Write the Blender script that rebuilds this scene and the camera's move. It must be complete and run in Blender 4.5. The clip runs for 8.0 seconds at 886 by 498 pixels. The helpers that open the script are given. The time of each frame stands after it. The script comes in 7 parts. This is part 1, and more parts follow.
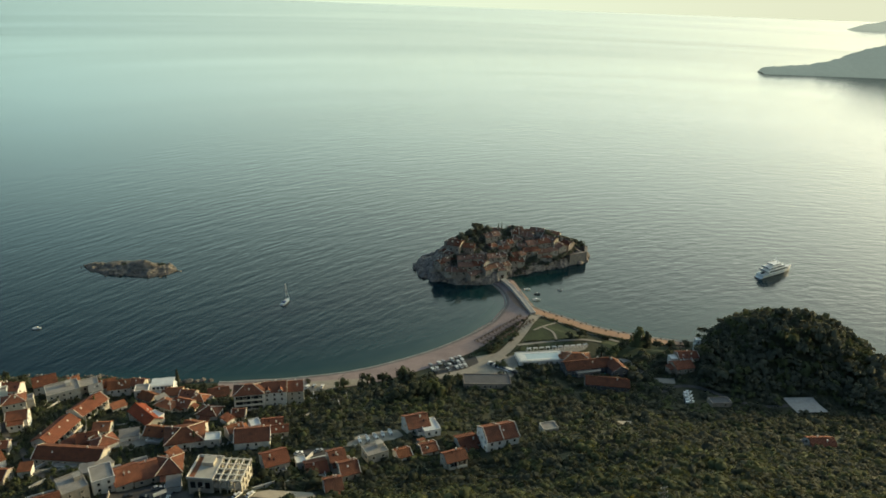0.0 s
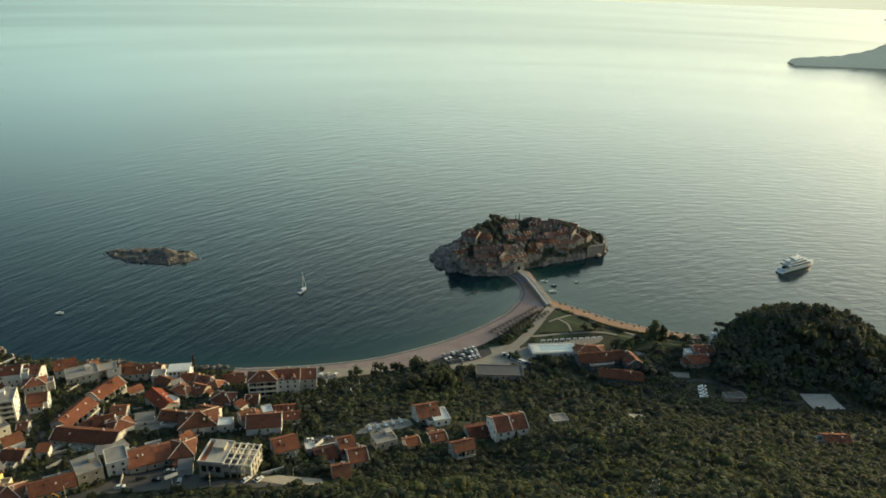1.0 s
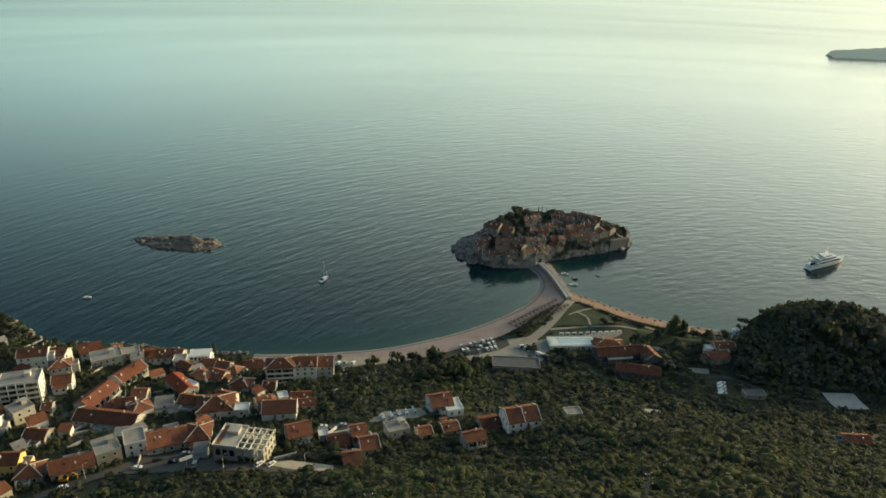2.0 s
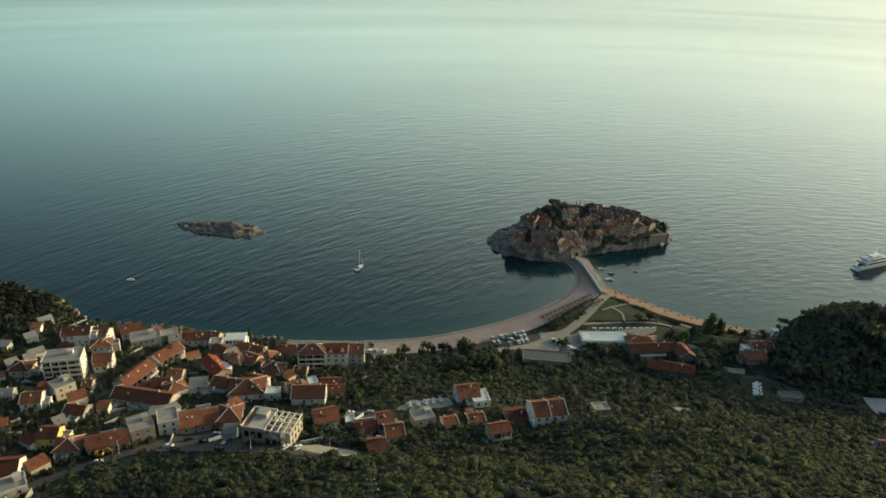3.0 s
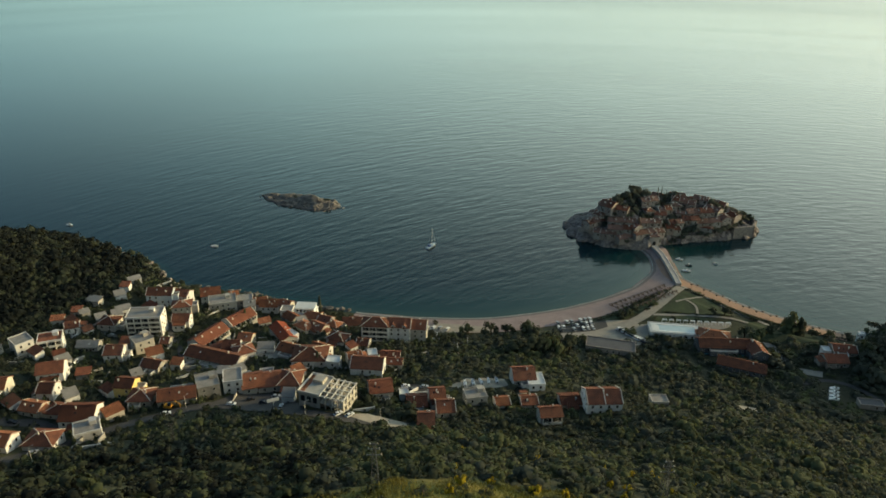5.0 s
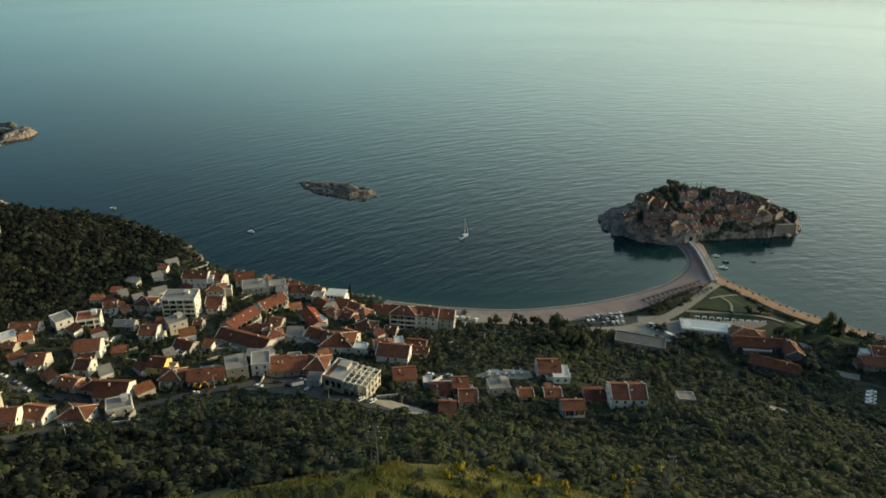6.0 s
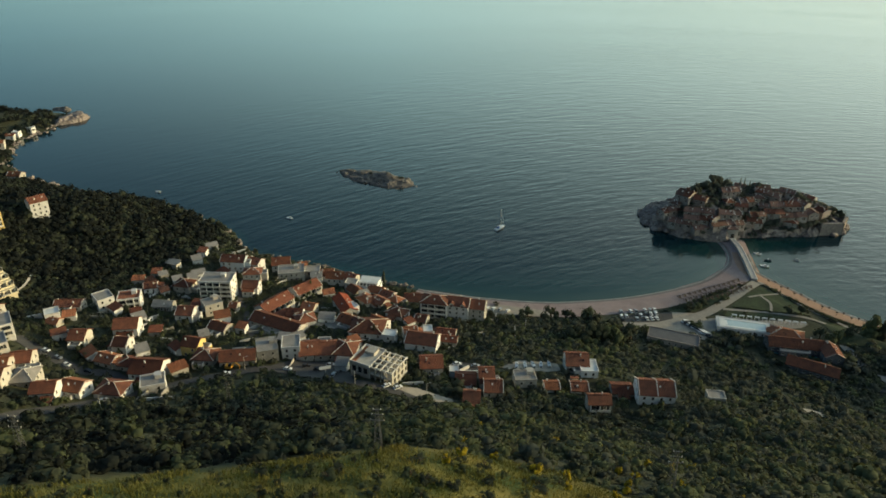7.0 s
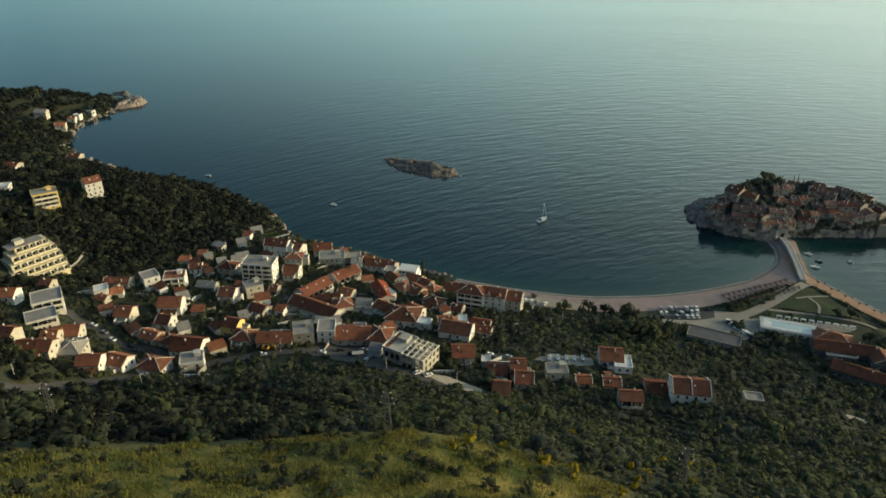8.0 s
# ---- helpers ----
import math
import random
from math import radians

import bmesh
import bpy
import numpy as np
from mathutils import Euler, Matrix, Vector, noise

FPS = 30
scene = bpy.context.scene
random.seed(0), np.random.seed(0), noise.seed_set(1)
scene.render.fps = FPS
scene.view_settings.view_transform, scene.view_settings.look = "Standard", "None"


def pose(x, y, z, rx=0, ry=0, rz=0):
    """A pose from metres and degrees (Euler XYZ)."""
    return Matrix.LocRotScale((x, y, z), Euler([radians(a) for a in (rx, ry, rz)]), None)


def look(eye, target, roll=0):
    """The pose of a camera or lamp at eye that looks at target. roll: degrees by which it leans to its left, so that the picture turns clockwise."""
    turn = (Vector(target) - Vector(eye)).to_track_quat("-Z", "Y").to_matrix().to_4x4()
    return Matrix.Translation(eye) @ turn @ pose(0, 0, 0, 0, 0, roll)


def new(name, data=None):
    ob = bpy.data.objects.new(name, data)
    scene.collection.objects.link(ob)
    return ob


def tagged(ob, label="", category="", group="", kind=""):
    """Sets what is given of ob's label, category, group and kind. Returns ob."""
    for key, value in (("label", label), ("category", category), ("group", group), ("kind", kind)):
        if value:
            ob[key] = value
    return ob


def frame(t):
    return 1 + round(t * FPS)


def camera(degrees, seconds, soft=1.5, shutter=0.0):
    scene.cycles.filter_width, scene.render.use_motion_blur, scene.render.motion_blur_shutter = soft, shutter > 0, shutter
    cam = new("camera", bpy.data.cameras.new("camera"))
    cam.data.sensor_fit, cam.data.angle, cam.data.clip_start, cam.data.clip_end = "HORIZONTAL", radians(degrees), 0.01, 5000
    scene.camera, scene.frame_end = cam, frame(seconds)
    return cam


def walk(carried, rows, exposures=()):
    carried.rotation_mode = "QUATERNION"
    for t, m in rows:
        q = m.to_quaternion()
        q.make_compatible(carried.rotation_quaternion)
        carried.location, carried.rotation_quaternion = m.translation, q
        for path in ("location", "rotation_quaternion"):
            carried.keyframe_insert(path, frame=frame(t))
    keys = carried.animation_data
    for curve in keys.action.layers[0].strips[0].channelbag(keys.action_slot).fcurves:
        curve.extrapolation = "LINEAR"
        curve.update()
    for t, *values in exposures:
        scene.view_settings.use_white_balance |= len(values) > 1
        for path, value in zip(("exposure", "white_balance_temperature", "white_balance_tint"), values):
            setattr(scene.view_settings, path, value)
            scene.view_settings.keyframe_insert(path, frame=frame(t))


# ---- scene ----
cam = camera(63.42, 8.0, soft=1.7)
PATH = [
    (0, (-0.00, 0.00, 240.00), (-0.000, 93.169, 203.675), 2.11),
    (0.5, (3.07, -0.11, 239.94), (1.370, 92.785, 202.972), 2.04),
    (1, (6.13, -0.33, 240.07), (2.831, 92.274, 202.474), 1.98),
    (1.5, (9.68, -0.38, 239.95), (4.625, 91.893, 201.739), 1.92),
    (3, (19.42, -0.00, 239.96), (6.182, 90.668, 199.920), 1.71),
    (3.5, (22.89, 0.23, 239.98), (6.461, 90.061, 199.228), 1.63),
    (4, (26.27, 0.55, 239.76), (6.901, 89.532, 198.431), 1.51),
    (4.5, (29.85, 1.09, 239.37), (7.465, 89.070, 197.429), 1.40),
    (6, (40.11, 3.13, 238.78), (9.683, 87.752, 195.042), 1.06),
    (6.5, (43.66, 4.06, 238.35), (10.424, 87.318, 194.033), 0.93),
    (7, (46.70, 5.00, 238.16), (10.817, 86.841, 193.272), 0.82),
    (7.5, (50.05, 6.07, 238.04), (11.049, 86.109, 192.512), 0.67),
    (8, (52.98, 7.22, 237.82), (11.191, 85.515, 191.734), 0.54),
]
walk(cam, [(t, look(eye, target, roll)) for t, eye, target, roll in PATH], [(0, 0.17, 6700, 0), (4, 0.08, 6550, 0), (8, -0.03, 6250, 0)])

# ---- world and sun ----
SUN_AZ, SUN_EL = 55.0, 9.5        # degrees clockwise from +y, and above the horizon
HAZE_AZ = 63.0                    # the brightest side of the sea haze
SKY, HAZE = 0.15, 2.9
# Haze colour from the far side of the sky to the sun's side.
HAZE_TINTS = ((0.0, (0.07, 0.085, 0.09)), (0.25, (0.078, 0.15, 0.155)), (0.483, (0.385, 0.52, 0.465)), (0.719, (0.645, 0.705, 0.565)), (0.905, (0.77, 0.762, 0.59)), (1.0, (0.87, 0.86, 0.66)))
world = bpy.data.worlds.new("world")
scene.world = world
world.use_nodes = True
wn = world.node_tree.nodes
sky = wn.new("ShaderNodeTexSky")
sky.sky_type = "NISHITA"
sky.sun_disc = False
sky.sun_elevation, sky.sun_rotation = radians(SUN_EL), radians(SUN_AZ)
sky.air_density, sky.dust_density, sky.ozone_density = 1.0, 1.5, 2.0
sky.altitude = 200
wl = world.node_tree.links


def calc(op, a, b=None):
    node = wn.new("ShaderNodeMath")
    node.operation = op
    for k, v in enumerate((a, b)):
        if isinstance(v, (int, float)):
            node.inputs[k].default_value = v
        elif v is not None:
            wl.new(v, node.inputs[k])
    return node.outputs[0]


# Sea haze: the clear sky whitens towards the horizon, most of all on the sun's side.
co, xyz = wn.new("ShaderNodeTexCoord"), wn.new("ShaderNodeSeparateXYZ")
wl.new(co.outputs["Generated"], xyz.inputs[0])
side = calc("ADD", calc("MULTIPLY", xyz.outputs["X"], math.sin(radians(HAZE_AZ)) * 0.5), calc("MULTIPLY", xyz.outputs["Y"], math.cos(radians(HAZE_AZ)) * 0.5))
side = calc("ADD", side, 0.5)
climb = calc("DIVIDE", calc("ABSOLUTE", xyz.outputs["Z"]), calc("ADD", calc("MULTIPLY", side, 0.38), 0.178))
veil = calc("SUBTRACT", 1.0, calc("MULTIPLY", calc("EXPONENT", calc("MULTIPLY", calc("MAXIMUM", calc("ABSOLUTE", xyz.outputs["Z"]), 0.055), -5.6)), calc("ADD", calc("MULTIPLY", side, 0.6), 0.36)))
sea_level = calc("MAXIMUM", calc("MINIMUM", calc("ADD", calc("MULTIPLY", xyz.outputs["Z"], 20.0), 1.0), 1.0), 0.97)
low = calc("MULTIPLY", calc("MULTIPLY", veil, sea_level), calc("EXPONENT", calc("MULTIPLY", calc("POWER", climb, 3.0), -1.0)))
tint = wn.new("ShaderNodeValToRGB")
for place, color in HAZE_TINTS[1:-1]:
    tint.color_ramp.elements.new(place).color = (*color, 1)
tint.color_ramp.elements[0].color = (*HAZE_TINTS[0][1], 1)
tint.color_ramp.elements[len(HAZE_TINTS) - 1].color = (*HAZE_TINTS[-1][1], 1)
wl.new(side, tint.inputs["Fac"])
low = calc("MULTIPLY", low, HAZE)
haze = wn.new("ShaderNodeVectorMath")
haze.operation = "SCALE"
wl.new(tint.outputs["Color"], haze.inputs[0])
wl.new(low, haze.inputs["Scale"])
clear = wn.new("ShaderNodeVectorMath")
clear.operation = "SCALE"
wl.new(calc("MULTIPLY", calc("MAXIMUM", calc("MINIMUM", calc("ADD", calc("MULTIPLY", xyz.outputs["Z"], 12.0), 0.02), 1.0), 0.0), SKY), clear.inputs["Scale"])
wl.new(sky.outputs[0], clear.inputs[0])
both = wn.new("ShaderNodeVectorMath")
wl.new(clear.outputs[0], both.inputs[0])
wl.new(haze.outputs[0], both.inputs[1])
wl.new(both.outputs[0], wn["Background"].inputs["Color"])
wn["Background"].inputs["Strength"].default_value = 1.0

sun = new("sun", bpy.data.lights.new("sun", "SUN"))
sun.data.energy, sun.data.angle, sun.data.color = 5.0, radians(0.6), (1.0, 0.74, 0.39)
sun_dir = Vector((math.sin(radians(SUN_AZ)) * math.cos(radians(SUN_EL)), math.cos(radians(SUN_AZ)) * math.cos(radians(SUN_EL)), math.sin(radians(SUN_EL))))
sun.matrix_world = look(sun_dir * 800, (0, 0, 0))

# ---- materials ----
def material(name, color, rough=0.8, metal=0.0, second=None, scale=1.0, bump=0.0, bump_scale=None, per_object=0.0, spec=0.12, stretch=None):
    """A surface whose colour wanders between color and second at two scales, with fine relief."""
    m = bpy.data.materials.new(name)
    m.use_nodes = True
    n, l = m.node_tree.nodes, m.node_tree.links
    b = n["Principled BSDF"]
    b.inputs["Roughness"].default_value, b.inputs["Metallic"].default_value = rough, metal
    b.inputs["Specular IOR Level"].default_value = spec
    second = second or tuple(c * 0.72 for c in color)
    geo = n.new("ShaderNodeNewGeometry")
    place = geo.outputs["Position"]
    if stretch:
        v = n.new("ShaderNodeVectorMath")
        v.operation = "MULTIPLY"
        v.inputs[1].default_value = stretch
        l.new(place, v.inputs[0])
        place = v.outputs[0]
    big, small = n.new("ShaderNodeTexNoise"), n.new("ShaderNodeTexNoise")
    for tex, s, d in ((big, scale, 4), (small, scale * 9, 3)):
        tex.inputs["Scale"].default_value, tex.inputs["Detail"].default_value = s, d
        l.new(place, tex.inputs["Vector"])
    mid = n.new("ShaderNodeMath")
    mid.operation = "ADD"
    l.new(big.outputs["Fac"], mid.inputs[0])
    l.new(small.outputs["Fac"], mid.inputs[1])
    ramp = n.new("ShaderNodeValToRGB")
    ramp.color_ramp.elements[0].position, ramp.color_ramp.elements[0].color = 0.36, (*second, 1)
    ramp.color_ramp.elements[1].position, ramp.color_ramp.elements[1].color = 0.64, (*color, 1)
    half = n.new("ShaderNodeMath")
    half.operation = "MULTIPLY"
    half.inputs[1].default_value = 0.5
    l.new(mid.outputs[0], half.inputs[0])
    l.new(half.outputs[0], ramp.inputs["Fac"])
    out = ramp.outputs["Color"]
    if per_object:
        info, hsv, rng = n.new("ShaderNodeObjectInfo"), n.new("ShaderNodeHueSaturation"), n.new("ShaderNodeMapRange")
        rng.inputs["To Min"].default_value, rng.inputs["To Max"].default_value = 1 - per_object, 1 + per_object
        l.new(info.outputs["Random"], rng.inputs["Value"])
        l.new(rng.outputs[0], hsv.inputs["Value"])
        l.new(out, hsv.inputs["Color"])
        out = hsv.outputs["Color"]
    l.new(out, b.inputs["Base Color"])
    if bump:
        tex, bp = n.new("ShaderNodeTexNoise"), n.new("ShaderNodeBump")
        tex.inputs["Scale"].default_value, tex.inputs["Detail"].default_value = bump_scale or scale * 6, 5
        bp.inputs["Strength"].default_value, bp.inputs["Distance"].default_value = 1.0, bump
        l.new(place, tex.inputs["Vector"])
        l.new(tex.outputs["Fac"], bp.inputs["Height"])
        l.new(bp.outputs[0], b.inputs["Normal"])
    return m


def water_material():
    m = bpy.data.materials.new("sea_water")
    m.use_nodes = True
    n, l = m.node_tree.nodes, m.node_tree.links
    b = n["Principled BSDF"]
    b.inputs["Roughness"].default_value, b.inputs["IOR"].default_value = 0.16, 1.33
    geo = n.new("ShaderNodeNewGeometry")

    # The swell bends round the bay: its crests are arcs about a point on the eastern slope.
    off, away, apart = n.new("ShaderNodeVectorMath"), n.new("ShaderNodeVectorMath"), n.new("ShaderNodeSeparateXYZ")
    off.operation, away.operation = "SUBTRACT", "LENGTH"
    off.inputs[1].default_value = (362, 166, 0)
    l.new(geo.outputs["Position"], off.inputs[0])
    l.new(off.outputs[0], away.inputs[0])
    split, turn, arc, crest = n.new("ShaderNodeSeparateXYZ"), n.new("ShaderNodeMath"), n.new("ShaderNodeMath"), n.new("ShaderNodeCombineXYZ")
    turn.operation, arc.operation, arc.inputs[1].default_value = "ARCTAN2", "MULTIPLY", 600.0
    l.new(off.outputs[0], split.inputs[0])
    l.new(split.outputs["Y"], turn.inputs[0])
    l.new(split.outputs["X"], turn.inputs[1])
    l.new(turn.outputs[0], arc.inputs[0])
    l.new(arc.outputs[0], crest.inputs["X"])
    l.new(away.outputs["Value"], crest.inputs["Y"])

    def waves(scale, stretch, detail, warp):
        size = n.new("ShaderNodeVectorMath")
        size.operation, size.inputs[1].default_value = "MULTIPLY", (scale * stretch, scale, scale)
        l.new(crest.outputs[0], size.inputs[0])
        t = n.new("ShaderNodeTexNoise")
        t.inputs["Scale"].default_value, t.inputs["Detail"].default_value, t.inputs["Distortion"].default_value = 1.0, detail, warp
        l.new(size.outputs[0], t.inputs["Vector"])
        return t.outputs["Fac"]

    swell, chop, gust = waves(0.15, 0.28, 1.5, 0.3), waves(0.34, 0.34, 3, 0.4), waves(0.004, 0.4, 3, 0.5)
    depth = n.new("ShaderNodeAttribute")
    depth.attribute_name = "depth"
    ramp = n.new("ShaderNodeValToRGB")
    ramp.color_ramp.elements[0].color = (0.03, 0.058, 0.05, 1)
    ramp.color_ramp.elements[1].color = (0.0035, 0.017, 0.0255, 1)
    e = ramp.color_ramp.elements.new(0.2)
    e.color = (0.007, 0.033, 0.035, 1)
    l.new(depth.outputs["Fac"], ramp.inputs["Fac"])
    l.new(ramp.outputs[0], b.inputs["Base Color"])
    rough = n.new("ShaderNodeMapRange")
    rough.inputs["From Min"].default_value, rough.inputs["From Max"].default_value = 0.35, 0.65
    rough.inputs["To Min"].default_value, rough.inputs["To Max"].default_value = 0.09, 0.13
    l.new(gust, rough.inputs["Value"])
    far, total = n.new("ShaderNodeMapRange"), n.new("ShaderNodeMath")
    l.new(geo.outputs["Position"], apart.inputs[0])
    far.inputs["From Min"].default_value, far.inputs["From Max"].default_value = 800.0, 2600.0
    far.inputs["To Min"].default_value, far.inputs["To Max"].default_value = 0.0, 0.12
    l.new(apart.outputs["Y"], far.inputs["Value"])
    l.new(rough.outputs[0], total.inputs[0])
    l.new(far.outputs[0], total.inputs[1])
    l.new(total.outputs[0], b.inputs["Roughness"])
    lee = n.new("ShaderNodeMapRange")
    lee.inputs["From Min"].default_value, lee.inputs["From Max"].default_value = -520.0, -180.0
    lee.inputs["To Min"].default_value, lee.inputs["To Max"].default_value = 0.2, 1.0
    l.new(apart.outputs["X"], lee.inputs["Value"])
    shoal, calm = n.new("ShaderNodeMapRange"), n.new("ShaderNodeMath")
    shoal.inputs["To Min"].default_value, calm.operation = 0.2, "MULTIPLY"
    l.new(depth.outputs["Fac"], shoal.inputs["Value"])
    l.new(shoal.outputs[0], calm.inputs[0])
    l.new(lee.outputs[0], calm.inputs[1])
    b1, b2 = n.new("ShaderNodeBump"), n.new("ShaderNodeBump")
    for bp, h, d in ((b1, swell, 0.37), (b2, chop, 0.15)):
        bp.inputs["Distance"].default_value = d
        l.new(calm.outputs[0], bp.inputs["Strength"])
        l.new(h, bp.inputs["Height"])
    l.new(b1.outputs[0], b2.inputs["Normal"])
    l.new(b2.outputs[0], b.inputs["Normal"])
    return m


WATER = water_material()
WALLS = {
    "white": material("white_render", (0.68, 0.665, 0.635), second=(0.5, 0.485, 0.46), scale=0.4, bump=0.01, per_object=0.12),
    "bright": material("fresh_white_render", (0.8, 0.8, 0.785), second=(0.68, 0.675, 0.66), scale=0.4, bump=0.01),
    # Resort fronts: their shade is painted in as a dark wall colour.
    "shaded": material("shade_dark_front", (0.12, 0.13, 0.145), rough=0.35, second=(0.07, 0.075, 0.085), scale=0.5, spec=0.4),
    "cream": material("cream_render", (0.5, 0.465, 0.405), second=(0.34, 0.315, 0.27), scale=0.4, bump=0.01, per_object=0.15),
    "yellow": material("yellow_render", (0.72, 0.55, 0.2), second=(0.6, 0.45, 0.17), scale=0.4, bump=0.01),
    "grey": material("grey_stone_wall", (0.4, 0.38, 0.34), second=(0.25, 0.235, 0.21), scale=0.7, bump=0.05, per_object=0.12),
    "stone": material("old_brown_stone", (0.39, 0.335, 0.285), second=(0.22, 0.19, 0.168), scale=0.6, bump=0.06, per_object=0.15),
    "sand": material("sand_render", (0.64, 0.57, 0.4), second=(0.52, 0.46, 0.32), scale=0.4, bump=0.01),
    "blue": material("pale_blue_render", (0.5, 0.55, 0.58), second=(0.4, 0.45, 0.48), scale=0.4, bump=0.01),
}


def tile_material(name, color, second):
    """Clay tiles laid in ribs down the slope, faded in patches."""
    m = material(name, color, rough=0.85, second=second, scale=0.35, per_object=0.3)
    n, l = m.node_tree.nodes, m.node_tree.links
    co, wave, bp = n.new("ShaderNodeTexCoord"), n.new("ShaderNodeTexWave"), n.new("ShaderNodeBump")
    wave.inputs["Scale"].default_value, wave.inputs["Distortion"].default_value = 1.1, 0.6
    wave.bands_direction = "X"
    l.new(co.outputs["Object"], wave.inputs["Vector"])
    bp.inputs["Distance"].default_value = 0.09
    l.new(wave.outputs["Fac"], bp.inputs["Height"])
    l.new(bp.outputs[0], n["Principled BSDF"].inputs["Normal"])
    return m


ROOFS = {
    "red": tile_material("red_clay_tile", (0.225, 0.088, 0.052), (0.105, 0.05, 0.037)),
    "orange": tile_material("orange_clay_tile", (0.32, 0.128, 0.066), (0.17, 0.074, 0.045)),
    "dark": tile_material("weathered_clay_tile", (0.2, 0.075, 0.045), (0.12, 0.05, 0.035)),
    "bright": tile_material("new_red_tile", (0.4, 0.1, 0.05), (0.27, 0.072, 0.04)),
    "grey": material("grey_concrete_deck", (0.34, 0.315, 0.28), second=(0.22, 0.205, 0.185), scale=0.3, bump=0.01, per_object=0.1),
    "slate": material("dark_bitumen_deck", (0.13, 0.13, 0.135), second=(0.09, 0.09, 0.095), scale=0.3, bump=0.01),
    "white": material("white_painted_deck", (0.7, 0.715, 0.69), second=(0.54, 0.56, 0.54), scale=0.3, bump=0.01),
    "faded": tile_material("faded_clay_tile", (0.215, 0.122, 0.093), (0.125, 0.078, 0.064)),
}
GLASS = material("dark_window_glass", (0.02, 0.024, 0.028), rough=0.12, spec=0.5, second=(0.014, 0.017, 0.02), scale=2)
TRIM = material("pale_trim", (0.7, 0.66, 0.58), second=(0.56, 0.53, 0.46), scale=1.0, per_object=0.1)
FRAME_PAINT = material("painted_frame", (0.6, 0.57, 0.5), second=(0.42, 0.39, 0.34), scale=1.5)
CONCRETE = material("raw_concrete", (0.5, 0.47, 0.4), second=(0.36, 0.34, 0.29), scale=0.5, bump=0.03)
ASPHALT = material("worn_asphalt", (0.085, 0.082, 0.08), second=(0.055, 0.054, 0.053), scale=0.15, bump=0.01, rough=0.9)
GRAVEL = material("pale_gravel", (0.36, 0.32, 0.26), second=(0.24, 0.215, 0.18), scale=0.3, bump=0.03)
PALE_STONE = material("pale_causeway_stone", (0.45, 0.43, 0.4), second=(0.32, 0.3, 0.28), scale=0.5, bump=0.02)
PAVING = material("pale_paving", (0.31, 0.285, 0.245), second=(0.22, 0.205, 0.18), scale=0.4, bump=0.01)
PINK_SAND = material("pink_pebble_beach", (0.33, 0.255, 0.24), second=(0.24, 0.185, 0.175), scale=0.12, bump=0.05)
WET_PEBBLE = material("wet_pebbles", (0.15, 0.118, 0.105), rough=0.5, second=(0.1, 0.08, 0.072), scale=0.2, bump=0.03, spec=0.3)
RED_SAND = material("orange_sand", (0.37, 0.24, 0.165), second=(0.27, 0.175, 0.125), scale=0.12, bump=0.04)
LAWN = material("mown_lawn", (0.05, 0.068, 0.032), second=(0.024, 0.034, 0.019), scale=0.12, bump=0.05)
ROCK = material("grey_sea_rock", (0.37, 0.31, 0.275), second=(0.065, 0.058, 0.052), scale=0.42, bump=1.0, bump_scale=0.45)
DARK_ROCK = material("dark_islet_rock", (0.2, 0.178, 0.155), second=(0.07, 0.065, 0.058), scale=0.2, bump=0.6, bump_scale=0.6)
FOAM = material("sea_foam", (0.42, 0.42, 0.38), second=(0.16, 0.2, 0.19), scale=0.25, rough=0.6)
BARK = material("bark", (0.12, 0.09, 0.065), second=(0.07, 0.055, 0.04), scale=2, bump=0.02)
STEEL = material("galvanised_steel", (0.18, 0.18, 0.175), rough=0.6, metal=0.4, second=(0.12, 0.12, 0.115), scale=1)
PAINT = {
    "white": material("white_paint", (0.8, 0.8, 0.78), rough=0.35, scale=1, second=(0.7, 0.7, 0.68)),
    "grey": material("silver_paint", (0.4, 0.41, 0.42), rough=0.3, metal=0.4, scale=1),
    "dark": material("dark_paint", (0.04, 0.045, 0.055), rough=0.3, scale=1),
    "red": material("red_paint", (0.4, 0.05, 0.04), rough=0.35, scale=1),
    "yellow": material("yellow_paint", (0.55, 0.29, 0.04), rough=0.5, scale=1),
    "blue": material("blue_paint", (0.05, 0.12, 0.3), rough=0.35, scale=1),
}
TYRE = material("black_rubber", (0.02, 0.02, 0.02), rough=0.8, scale=3)
THATCH = material("grey_thatch", (0.14, 0.105, 0.082), second=(0.085, 0.066, 0.053), scale=1.5, bump=0.05)
POOL_PALE = material("shallow_pool_water", (0.42, 0.52, 0.55), rough=0.1, spec=0.5, second=(0.36, 0.47, 0.51), scale=0.3)
POOL = material("pool_water", (0.1, 0.32, 0.38), rough=0.1, spec=0.5, second=(0.08, 0.27, 0.33), scale=0.5)


